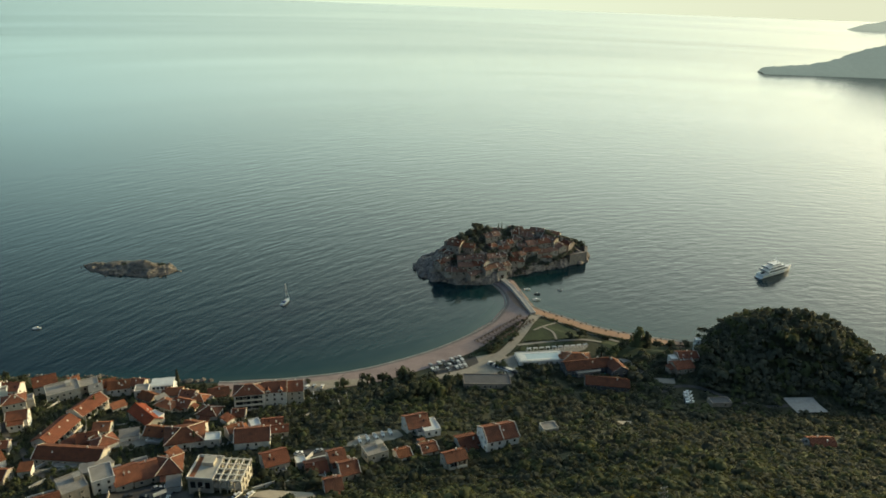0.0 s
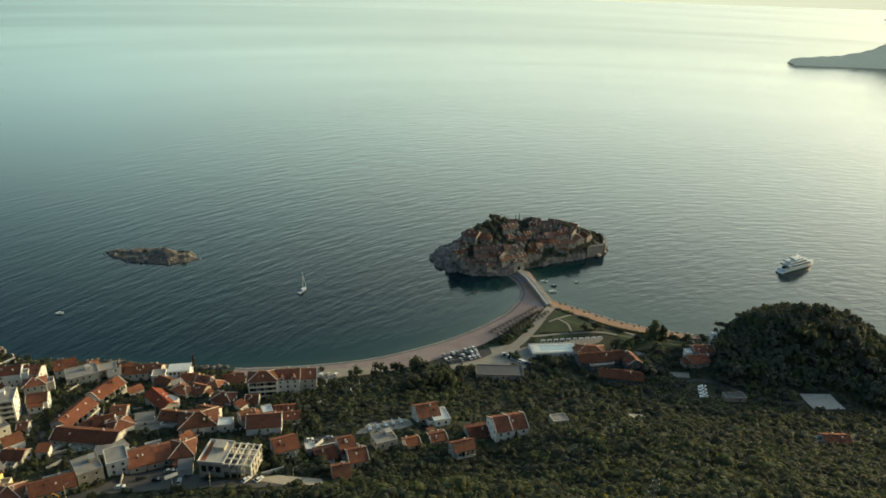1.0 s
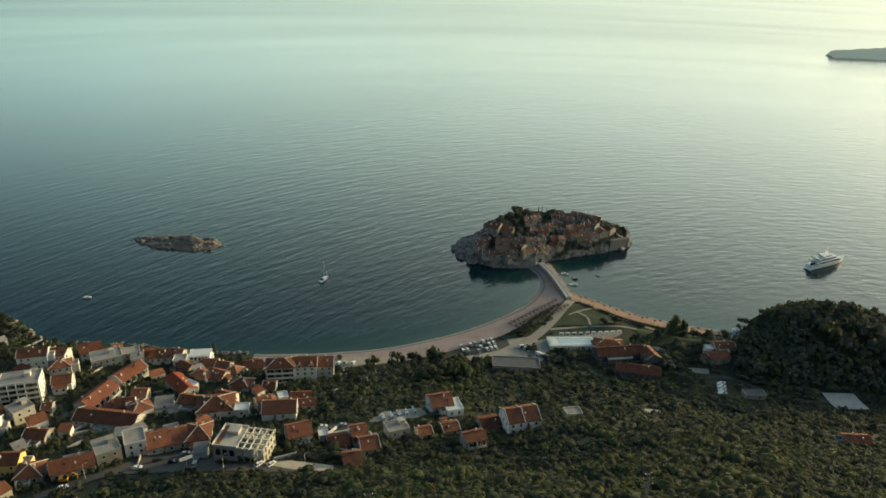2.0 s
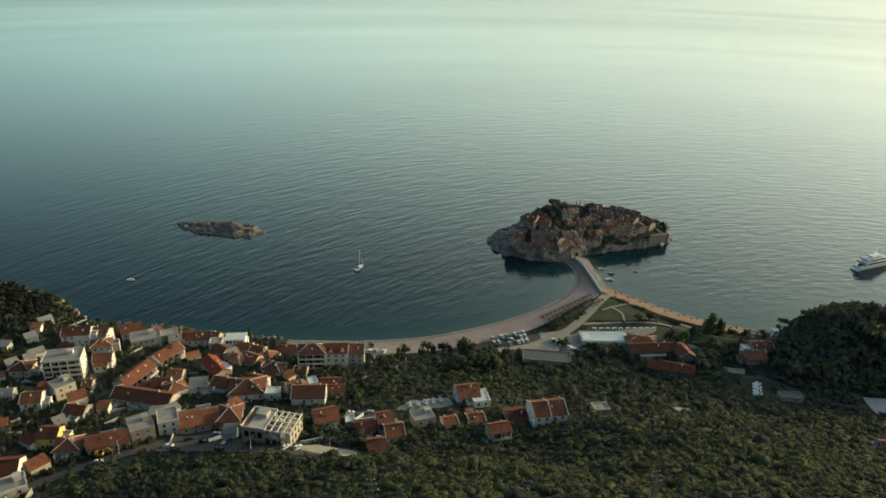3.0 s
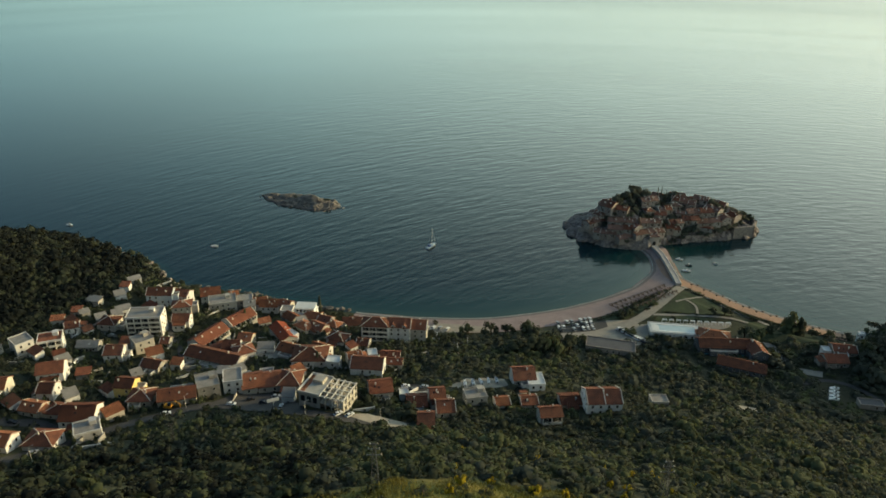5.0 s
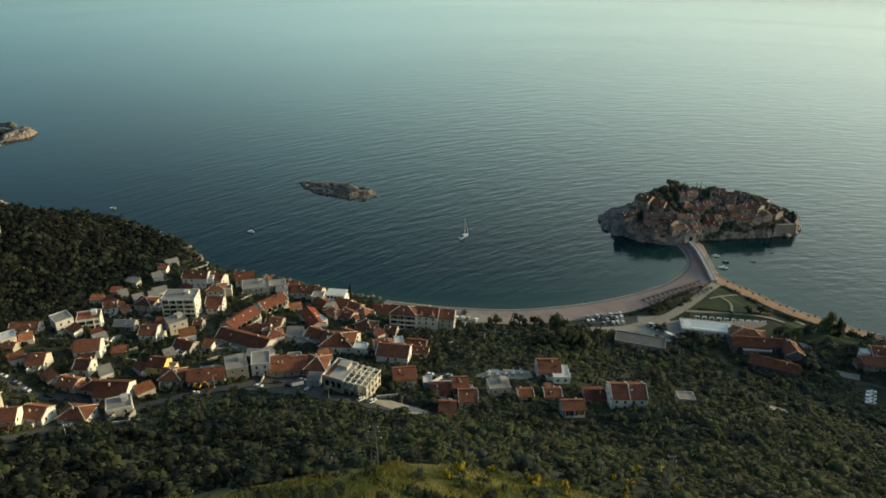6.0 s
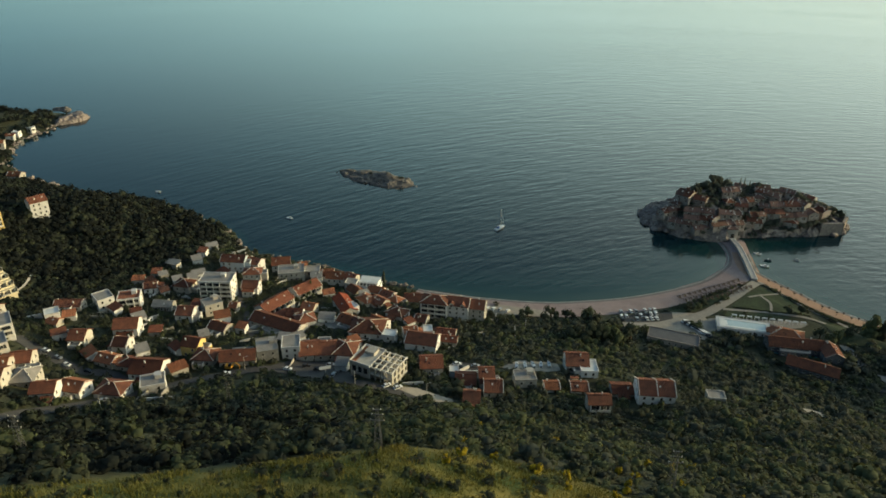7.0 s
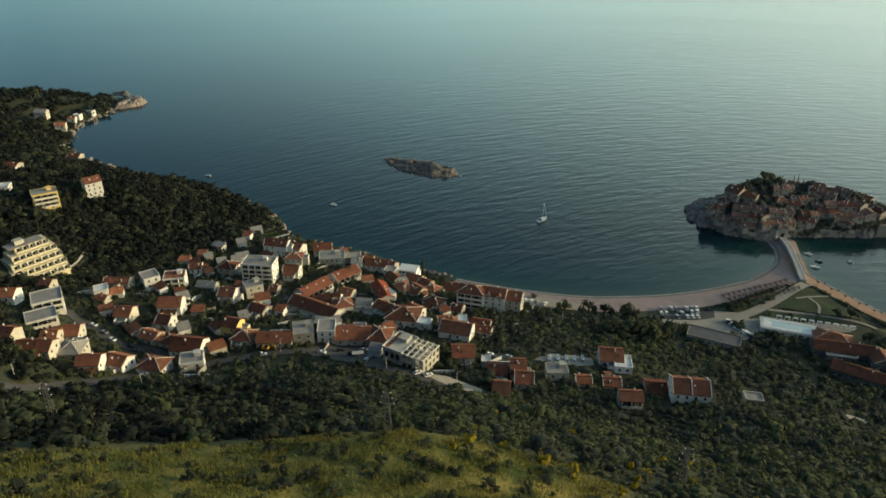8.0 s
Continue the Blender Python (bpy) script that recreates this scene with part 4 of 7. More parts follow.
def bare_frame(x, y, z, turn):
    """An unfinished concrete building: a rendered half, and a half of bare columns and roof beams."""
    ob = thing("unfinished_building", x, y, z, turn, "unfinished concrete building with bare columns and open roof beams", "building")
    part("wall", boxes((-11, -1, -7, 7, -3, 7.6)), WALLS["cream"], ob)
    part("roof", boxes((-11.4, -0.6, -7.4, 7.4, 7.6, 7.9)), CONCRETE, ob)
    for r in ((-11.4, -0.6, -7.4, -7.1), (-11.4, -0.6, 7.1, 7.4), (-11.4, -11.1, -7.1, 7.1)):
        part("parapet", boxes((*r, 7.9, 8.7)), WALLS["white"], ob)
    part("roof_room", boxes((-8, -3, 1, 5.5, 7.9, 9.6)), WALLS["cream"], ob)
    part("terrace_tiles", boxes((-10.6, -8.6, -6.5, 6.4, 7.9, 7.98)), ROOFS["orange"], ob)
    for k in range(3):
        part("arch_opening", boxes((-10 + 3 * k, -8 + 3 * k, -7.06, -6.9, 3.2, 6.2)), GLASS, ob)
    for zf in (-3.2, 0.4, 4.0):
        part("floor_slab", boxes((-1, 11, -7, 7, zf - 0.25, zf)), CONCRETE, ob)
    for i in range(5):
        for j in range(5):
            cx, cy = -0.8 + i * 2.9, -6.8 + j * 3.4
            part("column", boxes((cx - 0.2, cx + 0.2, cy - 0.2, cy + 0.2, -4, 7.6)), CONCRETE, ob)
    for i in range(5):
        cx = -0.8 + i * 2.9
        part("beam", boxes((cx - 0.22, cx + 0.22, -7.6, 7.6, 7.6, 8.1)), TRIM, ob)
    for j in range(5):
        cy = -6.8 + j * 3.4
        part("beam", boxes((-1.2, 11.4, cy - 0.22, cy + 0.22, 7.55, 8.05)), TRIM, ob)
    for zf in (-3.2, 0.4, 4.0):
        for j in range(4):
            cy = -6.8 + j * 3.4
            part("infill_wall", boxes((10.75, 10.95, cy + 0.2, cy + 1.5, zf, zf + 3.3)), WALLS["cream"], ob)
            part("infill_wall", boxes((10.75, 10.95, cy + 1.5, cy + 3.2, zf, zf + 1.0)), WALLS["cream"], ob)
    part("inner_wall", boxes((1.5, 1.75, -6.5, 6.5, -3.2, 7.5), (6, 6.25, -6.5, 6.5, -3.2, 7.5)), CONCRETE, ob)
    FOOTPRINTS.append((x, y, radians(turn), 13, 9))


bare_frame(-89.0, 242.6, 36.3, -2)

# ---- roads, squares and laid ground ----
ribbon("road", [(-300, 60), (-235, 92), (-200, 122), (-197, 142), (-191, 157), (-184, 171), (-178, 185), (-170, 200), (-157, 213), (-141, 228), (-122, 232), (-104, 229), (-86, 229), (-66, 231), (-48, 235)], 7.0, ASPHALT, "worn asphalt road along the hillside above the village", "road")
ribbon("lane", [(-262, 190), (-248, 188), (-232, 187), (-216, 187), (-204, 192), (-190, 190)], 6.0, ASPHALT, "narrow asphalt lane between the houses", "road")
ribbon("alley", [(-226, 312), (-217, 300), (-207, 290), (-197, 281), (-180, 262), (-160, 250)], 3.0, ASPHALT, "narrow lane between the houses", "road")
patch("square", [(-143, 229), (-138, 243), (-121, 250), (-110, 248), (-104, 240), (-98, 236), (-96, 226), (-120, 228)], ASPHALT, "grey asphalt turning square", "square", lift=0.34)
patch("courtyard", [(-160, 288), (-150, 300), (-136, 297), (-144, 281)], PAVING, "pale paved courtyard", "paving")
patch("gravel_yard", [(-78, 234), (-68, 240), (-50, 238), (-46, 230), (-60, 229)], GRAVEL, "pale gravel verge beside the road", "gravel", lift=0.42)
patch("court", [(206, 369), (224, 370), (227, 356), (208, 354)], PALE_STONE, "pale concrete sports court", "court", lift=0.5)
patch("resort_drive", [(118, 416), (124, 415), (131, 398), (126, 395)], PAVING, "pale paved drive beside the resort", "paving", lift=0.3)
patch("small_terrace", [(135, 390), (147, 389), (146, 383), (136, 384)], PAVING, "pale paved terrace among the trees", "paving", lift=0.4)
patch("slab", [(91, 324), (105, 325), (106, 319), (92, 318)], PAVING, "pale concrete slab in the olive grove", "paving", lift=0.8)
ribbon("track", [(134, 372), (146, 380), (160, 378), (175, 366), (192, 360), (206, 362)], 3.2, ASPHALT, "narrow asphalt track by the wood", "track", lift=0.35)
ribbon("coast_road", [(71, 482), (64, 466), (57, 449), (50, 434), (43, 421), (32, 408), (18, 394), (0, 384)], 6.5, PAVING, "pale road from the causeway to the car park", "road", lift=0.3)
patch("car_park", [(-4, 396), (6, 407), (24, 414), (27, 402), (15, 387), (0, 384)], ASPHALT, "dark asphalt car park beside the beach", "car park", lift=0.22)
patch("gravel_lot", [(24, 414), (40, 420), (52, 408), (50, 398), (46, 388), (20, 384), (15, 387), (27, 402)], GRAVEL, "pale gravel lot beside the car park", "car park", lift=0.22)
patch("boat_yard", [(-44, 284), (-38, 298), (-20, 304), (-16, 296), (-30, 284)], GRAVEL, "pale gravel yard", "yard")
patch("lot", [(-70, 270), (-62, 282), (-46, 282), (-50, 270)], ASPHALT, "small asphalt car park", "car park")
patch("lawn", [(73, 475), (60, 446), (58, 438), (80, 441), (102, 448), (90, 468)], LAWN, "green lawn with paths beside the causeway", "lawn", lift=0.16)
patch("resort_lawn", [(106, 446), (116, 428), (118, 418), (140, 418), (158, 424), (160, 438), (140, 442)], LAWN, "green resort lawn", "lawn", lift=0.2)
patch("strip_lawn", [(20, 418), (34, 436), (44, 452), (53, 462), (56, 458), (47, 436), (36, 420), (26, 412)], LAWN, "dark grass strip beside the road", "lawn", lift=0.2)
ribbon("path", [(72, 484), (87, 472), (100, 461), (113, 452), (131, 440)], 2.6, PAVING, "pale path along the beach hedge", "path", lift=0.3)
ribbon("path", [(53, 432), (66, 436), (79, 440), (100, 443), (112, 440)], 2.6, PAVING, "pale path across the lawn", "path", lift=0.34)
ribbon("path", [(67, 456), (76, 464), (85, 471)], 1.6, PAVING, "narrow pale path on the lawn", "path", lift=0.34)
ribbon("path", [(74, 461), (80, 454), (81, 442)], 1.6, PAVING, "narrow curved path on the lawn", "path", lift=0.34)
patch("terrace", [(42, 402), (46, 416), (54, 420), (66, 424), (70, 420), (58, 416), (50, 404)], PAVING, "pale paved resort terrace", "terrace", lift=0.32)
patch("terrace", [(70, 422), (76, 428), (96, 436), (102, 434), (98, 428), (86, 420)], PAVING, "pale tiled restaurant terrace", "terrace", lift=0.32)
patch("shrub_lawn", [(50, 426), (56, 434), (76, 438), (96, 440), (90, 436), (74, 429), (58, 423)], LAWN, "dark lawn strip with low shrubs", "lawn", lift=0.26)
patch("pool", [(82, 402), (106, 405), (106, 393), (82, 390)], POOL, "small blue swimming pool in the courtyard", "pool", lift=0.5)


def terrace_house(x, y, z, turn):
    """A white seaside building of two stepped terraces, with railings and a pergola."""
    ob = thing("terrace_house", x, y, z, turn, "white stepped seaside building with railed roof terraces", "building")
    part("wall", boxes((-7.2, 7.2, -7, 7, -3, 4.4)), WALLS["bright"], ob)
    part("terrace_floor", boxes((-7.6, 7.6, -7.6, 7.2, 4.4, 4.65)), ROOFS["white"], ob)
    up = part("upper_storey", boxes((-5.6, 6.4, -1.5, 6.9, 4.65, 7.4)), WALLS["bright"], ob)
    part("roof", boxes((-6.0, 6.8, -2.2, 7.2, 7.4, 7.65)), ROOFS["white"], ob)
    for z0, y0, x0, x1 in ((4.65, -7.5, -7.5, 7.5), (7.65, -2.1, -5.9, 6.7)):
        part("railing", boxes((x0, x1, y0, y0 + 0.12, z0 + 0.75, z0 + 0.95), (x0, x1, y0, y0 + 0.1, z0, z0 + 0.25)), PAINT["white"], ob)
        part("railing", boxes((x1 - 0.12, x1, y0 + 0.12, y0 + 5.2, z0 + 0.75, z0 + 0.95)), PAINT["white"], ob)
        for k in range(7):
            u = x0 + 0.1 + k * (x1 - x0 - 0.3) / 6
            part("post", boxes((u, u + 0.14, y0 + 0.01, y0 + 0.13, z0, z0 + 0.95)), PAINT["white"], ob)
    for k in range(5):
        part("glass_door", boxes((-5.0 + 2.2 * k, -3.4 + 2.2 * k, -1.56, -1.4, 4.7, 6.8)), GLASS, up)
        part("window", boxes((-6.4 + 2.7 * k, -4.8 + 2.7 * k, -7.06, -6.9, 1.2, 3.2)), GLASS, ob)
        part("pergola_beam", boxes((-5.4 + 2.7 * k, -5.2 + 2.7 * k, -5.6, -1.5, 7.1, 7.3)), TRIM, ob)
        part("pergola_post", boxes((-5.4 + 2.7 * k, -5.2 + 2.7 * k, -5.6, -5.4, 4.65, 7.1)), TRIM, ob)
    part("pergola_beam", boxes((-5.6, 5.8, -5.6, -5.4, 7.3, 7.5)), TRIM, ob)
    FOOTPRINTS.append((x, y, radians(turn), 8.5, 8.5))


terrace_house(-161.0, 358.5, 1.6, 14)


def pool_terrace(x, y, z, turn, w, d):
    """A raised pool on the resort's flat roof: white deck, sunken pale water, steps."""
    ob = thing("roof_pool", x, y, z, turn, "pale blue pool in a white deck on the resort roof", "pool")
    e = 1.6
    for r in ((-w / 2, w / 2, -d / 2, -d / 2 + e), (-w / 2, w / 2, d / 2 - e, d / 2), (-w / 2, -w / 2 + e * 2, -d / 2 + e, d / 2 - e), (w / 2 - e, w / 2, -d / 2 + e, d / 2 - e)):
        part("deck", boxes((*r, 0, 0.35)), ROOFS["white"], ob)
    part("water", boxes((-w / 2 + 2 * e, w / 2 - e, -d / 2 + e, d / 2 - e, 0, 0.2)), POOL_PALE, ob)
    for k in range(3):
        part("step", boxes((-w / 2 + 2 * e, -w / 2 + 2 * e + 0.6 + 0.5 * k, -d / 2 + e + 0.5, d / 2 - e - 0.5, 0.2, 0.32 - 0.05 * k)), ROOFS["white"], ob)


pool_terrace(66.0, 412.6, 6.36, 10, 28.5, 10.0)
CANOPY_CLOTH = mesh_of("cloth", prism([(-0.7, 2.2), (0.7, 2.2), (0.7, 2.32), (0, 2.6), (-0.7, 2.32)], -1.4, 1.4), PAINT["white"])
CANOPY_LEG = mesh_of("leg", boxes((-0.06, 0.06, -0.06, 0.06, -0.3, 2.4)), PAINT["white"])
for k in range(10):
    u = k / 9
    cx, cy = 60 + 39 * u, 423.5 + 8.2 * u
    tent = thing("canopy", cx, cy, height(cx, cy) + 0.3, 12, "white cloth canopy on the restaurant terrace", "canopy", "terrace canopies")
    part("cloth", CANOPY_CLOTH, None, tent)
    for sx in (-1.3, 1.3):
        for sy in (-0.55, 0.55):
            part("leg", CANOPY_LEG, None, tent, at=pose(sx, sy, 0))

PATCHES.append([(143, 356), (156, 357), (157, 377), (144, 377)])   # bare ground round the laid-up boats

# ---- beaches ----
def shore_strip(name, pts, wide, mat, label, lift, start=1.6):
    return ribbon(name, pts, (start, wide) if wide > 0 else (-wide, -start), mat, label, name.replace("_", " "), lift=lift, across=8, step=3)


WEST_SHORE = [(-134, 378), (-120, 379), (-88, 386), (-49, 399), (-10, 423), (17, 447), (38, 472), (49, 498), (50.5, 511), (48, 526), (43, 537), (37, 544)]
EAST_SHORE = [(64, 528), (68, 510), (73, 499), (93, 485), (116, 470), (139, 461), (161, 455), (172, 453.5)]
shore_strip("beach", WEST_SHORE, 21.0, PINK_SAND, "pink pebble beach curving to the causeway", 0.14)
shore_strip("sand_beach", EAST_SHORE, 12.5, RED_SAND, "orange sand beach below the hedge", 0.16)
for shore in (WEST_SHORE, EAST_SHORE):
    ribbon("wet_shore", shore, (0.6, 2.6), WET_PEBBLE, "dark wet pebbles at the water's edge", "beach", lift=0.19, across=3, on=lambda x, y: np.maximum(land(x, y), -0.1))
    ribbon("surf", shore, (0.2, 0.5), FOAM, "thin white line of surf along the beach", "surf", lift=0.25, across=2, on=lambda x, y: np.maximum(land(x, y), 0))
ROADS.append((np.array(WEST_SHORE), 24))
ROADS.append((np.array(EAST_SHORE), 14))


def boulders(name, pts, sizes, label, seed, base=None, mat=ROCK):
    """Broken rocks strewn over points (x, y): one heap that nobody could count."""
    r = np.random.RandomState(seed)
    ico = bmesh.new()
    bmesh.ops.create_icosphere(ico, subdivisions=2, radius=1.0)
    v0, f0 = np.array([v.co[:] for v in ico.verts]), np.array([[v.index for v in f.verts] for f in ico.faces])
    ico.free()
    vs, fs, n = [], [], 0
    for px, py in pts:
        q = r.uniform(*sizes) * math.exp(0.35 * r.normal())
        off = r.uniform(-40, 40, 3)
        bulge = np.array([1 + 0.55 * noise.noise(Vector(p * 1.3 + off)) + 0.2 * noise.noise(Vector(p * 3.1 + off)) for p in v0])
        v = v0 * bulge[:, None] * q * np.array([1.15, 0.9, r.uniform(0.45, 0.8)])
        a = r.uniform(0, math.tau)
        z = max(0.0, base(px, py) if base else height(px, py))
        vs.append(np.stack([px + v[:, 0] * math.cos(a) - v[:, 1] * math.sin(a), py + v[:, 0] * math.sin(a) + v[:, 1] * math.cos(a), z + v[:, 2] + 0.1 * q], -1))
        fs.append(f0 + n)
        n += len(v0)
    me = bpy.data.meshes.new(name)
    me.from_pydata(np.concatenate(vs).tolist(), [], np.concatenate(fs).tolist())
    me.materials.append(mat)
    return tagged(new(name, me), label, "rocks", kind="stuff")


def along(pts, gap, spread, seed):
    """Points strewn along a line."""
    r = np.random.RandomState(seed)
    out = []
    for (ax, ay), (bx, by) in zip(pts, pts[1:]):
        far = math.hypot(bx - ax, by - ay)
        for k in range(int(far / gap)):
            t = r.uniform(0, 1)
            out.append((ax + (bx - ax) * t + spread * r.normal(), ay + (by - ay) * t + spread * r.normal()))
    return out


HEAD_SHORE = [(-650, 560), (-649, 532), (-642, 514), (-643, 488), (-636, 470), (-618, 453), (-600, 432), (-586, 419), (-566, 412), (-540, 404), (-431, 407), (-353, 408), (-296, 392), (-274, 374), (-262, 371)]
boulders("shore_rocks", along(HEAD_SHORE[:9], 2.2, 2.6, 3) + along(HEAD_SHORE[8:], 3.2, 1.6, 4), (0.9, 2.2), "brown rocks along the wooded shore", 5)
boulders("village_shore_rocks", along([(-262, 372), (-250, 376), (-212, 379), (-180, 376), (-138, 377.5)], 1.5, 1.1, 6), (0.5, 1.2), "dark rocks below the waterside houses", 7, None, DARK_ROCK)
patch("sandy_lot", [(-86, 366), (-80, 380), (-58, 384), (-40, 386), (-44, 378), (-62, 372), (-70, 364)], GRAVEL, "pale sandy ground behind the beach", "ground", lift=0.24)


# ---- sheds and garden walls between the houses ----
def clear_spot(x, y, reach):
    for hx, hy, turn, a, b in FOOTPRINTS:
        c, q = math.cos(turn), math.sin(turn)
        if abs((x - hx) * c + (y - hy) * q) < a + reach and abs(-(x - hx) * q + (y - hy) * c) < b + reach:
            return False
    for line, half in ROADS:
        if min(math.hypot(x - px, y - py) for px, py in line) < half + reach:
            return False
    return True


def shed(x, y, turn, w, d, h, wall, roof):
    ob = thing("shed", x, y, height(x, y) - 0.2, turn, f"small {WALL_WORDS[wall]} outbuilding with {ROOF_WORDS[roof]} roof", "shed", "village outbuildings")
    part("wall", boxes((-w / 2, w / 2, -d / 2, d / 2, -1.5, h)), WALLS[wall], ob)
    part("roof", prism([(-d / 2 - 0.4, h - 0.1), (d / 2 + 0.3, h + 0.25 * d), (d / 2 + 0.3, h + 0.25 * d + 0.2), (-d / 2 - 0.4, h + 0.12)], -w / 2 - 0.3, w / 2 + 0.3), ROOFS[roof], ob)
    part("door", DOOR, None, ob, at=pose(0, -d / 2, 1.05))
    FOOTPRINTS.append((x, y, radians(turn), w / 2, d / 2))


sr = random.Random(21)
sheds = 0
while sheds < 36:
    sx, sy = sr.uniform(-285, -108), sr.uniform(165, 365)
    inside = coast_distance(np.array([sx]), np.array([sy]))[0] > 14 and ((sx < -150 and sy > 175) or (sy > 240))
    if inside and clear_spot(sx, sy, 1.2):
        shed(sx, sy, sr.choice((10, 25, 45, 60, -20)) + sr.uniform(-8, 8), sr.uniform(5, 9), sr.uniform(4, 6), sr.uniform(2.8, 4.6), sr.choice(("white", "white", "cream", "grey")), sr.choice(("red", "orange", "dark", "grey", "grey")))
        sheds += 1
walls = 0
while walls < 70:
    sx, sy = sr.uniform(-285, -50), sr.uniform(165, 366)
    inside = coast_distance(np.array([sx]), np.array([sy]))[0] > 8 and ((sx < -150 and sy > 172) or (sy > 236))
    if inside and clear_spot(sx, sy, -0.6):
        long, turn = sr.uniform(5, 14), sr.choice((15, 30, 60, 105)) + sr.uniform(-10, 10)
        ob = new("garden_wall", mesh_of("garden_wall", boxes((-long / 2, long / 2, -0.15, 0.15, -2.0, 0.9), (-long / 2 - 0.05, long / 2 + 0.05, -0.22, 0.22, 0.9, 1.0)), WALLS[sr.choice(("white", "cream", "grey"))]))
        ob.matrix_world = pose(sx, sy, height(sx, sy) + 0.4, 0, 0, turn)
        tagged(ob, "low pale garden wall between village houses", "wall", "garden walls")
        walls += 1

# ---- the fortified island, the islet and the far capes ----
def rocky(name, outline, top, step, mat, label, category, rough=1.6, margin=6):
    """A rock rising from the sea: heights by top(x, y), broken by ledges and clefts."""
    poly = np.array(outline, float)
    x0, y0, x1, y1 = *(poly.min(0) - margin), *(poly.max(0) + margin)
    xs, ys = np.arange(x0, x1 + step, step), np.arange(y0, y1 + step, step)
    gx, gy = np.meshgrid(xs, ys)
    jag = np.array([noise.fractal(Vector((a / 13, b / 13, 3)), 1.0, 2.1, 4) for a, b in zip(gx.ravel(), gy.ravel())]).reshape(gx.shape)
    d = inside_by(gx, gy, outline) + 3.2 * jag
    z = np.where(d > 0, top(gx, gy, np.maximum(d, 0)) + rough * jag * np.clip(d / 3, 0, 1) * np.clip(1.6 - d / 18, 0.55, 1.6), -0.4 + np.maximum(d, -4) * 0.6)
    z = z + 0.35 * np.sin(z * 2.6)
    me = bpy.data.meshes.new(name)
    i = np.arange(gx.size).reshape(gx.shape)
    faces = np.stack([i[:-1, :-1], i[:-1, 1:], i[1:, 1:], i[1:, :-1]], -1)
    keep = (d[:-1, :-1] > -5) | (d[1:, 1:] > -5)
    me.from_pydata(np.stack([gx, gy, z], -1).reshape(-1, 3).tolist(), [], faces[keep].reshape(-1, 4).tolist())
    me.materials.append(mat)
    return tagged(new(name, me), label, category, kind="structure")


rocky("island", ISLAND, island_top, 1.1, ROCK, "rocky walled island with terraced houses", "island", rough=2.2)
rocky("islet", ISLET, lambda x, y, d: 1.7 * (1 - np.exp(-d / 3)) + 1.6 * np.clip(d / 12, 0, 1) + 4.2 * bump_at(x, y, -247, 545, 10, 6), 1.1, DARK_ROCK, "low bare grey rock islet in the bay", "islet", rough=1.5)
rocky("cape_rock", [(-712, 578), (-704, 588), (-690, 588), (-682, 580), (-690, 573), (-704, 572)], lambda x, y, d: 0.6 * d, 1.2, DARK_ROCK, "small dark rock off the headland", "rock")
rocky("headland_rock", [(-664, 534), (-670, 556), (-657, 575), (-643, 572), (-638, 562), (-643, 546), (-650, 532)], lambda x, y, d: 6.5 * (1 - np.exp(-d / 5)), 1.3, ROCK, "bare grey rock at the headland tip", "rock")

rr = np.random.RandomState(31)
spots = [(a, b) for a, b in rr.uniform((-34, 530), (140, 612), (3200, 2)) if -0.5 < float(inside_by(np.array([a]), np.array([b]), ISLAND)[0]) < (7 if a < 10 else 3.4) and not (30 < a < 62 and b > 538)]
isle_top = lambda a, b: (0.5 + 3.4 * min(1, max(0, (a + 26) / 40))) * (1 - math.exp(-max(0, float(inside_by(np.array([a]), np.array([b]), ISLAND)[0])) / 3.2))
boulders("island_rocks", [p for p in spots if p[0] < 12], (0.6, 1.9), "broken grey rocks round the island", 32, isle_top)
boulders("rampart_rocks", [p for p in spots if p[0] >= 12], (0.7, 1.5), "grey rocks at the foot of the island walls", 33, isle_top)
rr = np.random.RandomState(34)
spots = [(a, b) for a, b in rr.uniform((-305, 524), (-210, 562), (420, 2)) if -2 < float(inside_by(np.array([a]), np.array([b]), ISLET)[0]) < 9]
boulders("islet_rocks", spots, (0.35, 0.9), "rough grey rocks on the bare islet", 35, lambda a, b: 1.5 * (1 - math.exp(-max(0, float(inside_by(np.array([a]), np.array([b]), ISLET)[0])) / 3)), DARK_ROCK)


def haze_glow(m, color, strength):
    """Paints air haze onto a far ridge as an even glow of its material."""
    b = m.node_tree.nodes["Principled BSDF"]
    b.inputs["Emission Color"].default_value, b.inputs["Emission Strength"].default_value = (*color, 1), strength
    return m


# Far ridges: haze is put into their pale colours and glow.
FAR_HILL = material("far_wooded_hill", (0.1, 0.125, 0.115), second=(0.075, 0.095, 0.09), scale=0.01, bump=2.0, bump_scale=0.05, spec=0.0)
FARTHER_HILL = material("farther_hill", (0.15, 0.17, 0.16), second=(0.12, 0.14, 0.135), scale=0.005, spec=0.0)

haze_glow(FAR_HILL, (0.82, 0.95, 0.84), 0.22)
haze_glow(FARTHER_HILL, (0.9, 0.94, 0.76), 0.36)


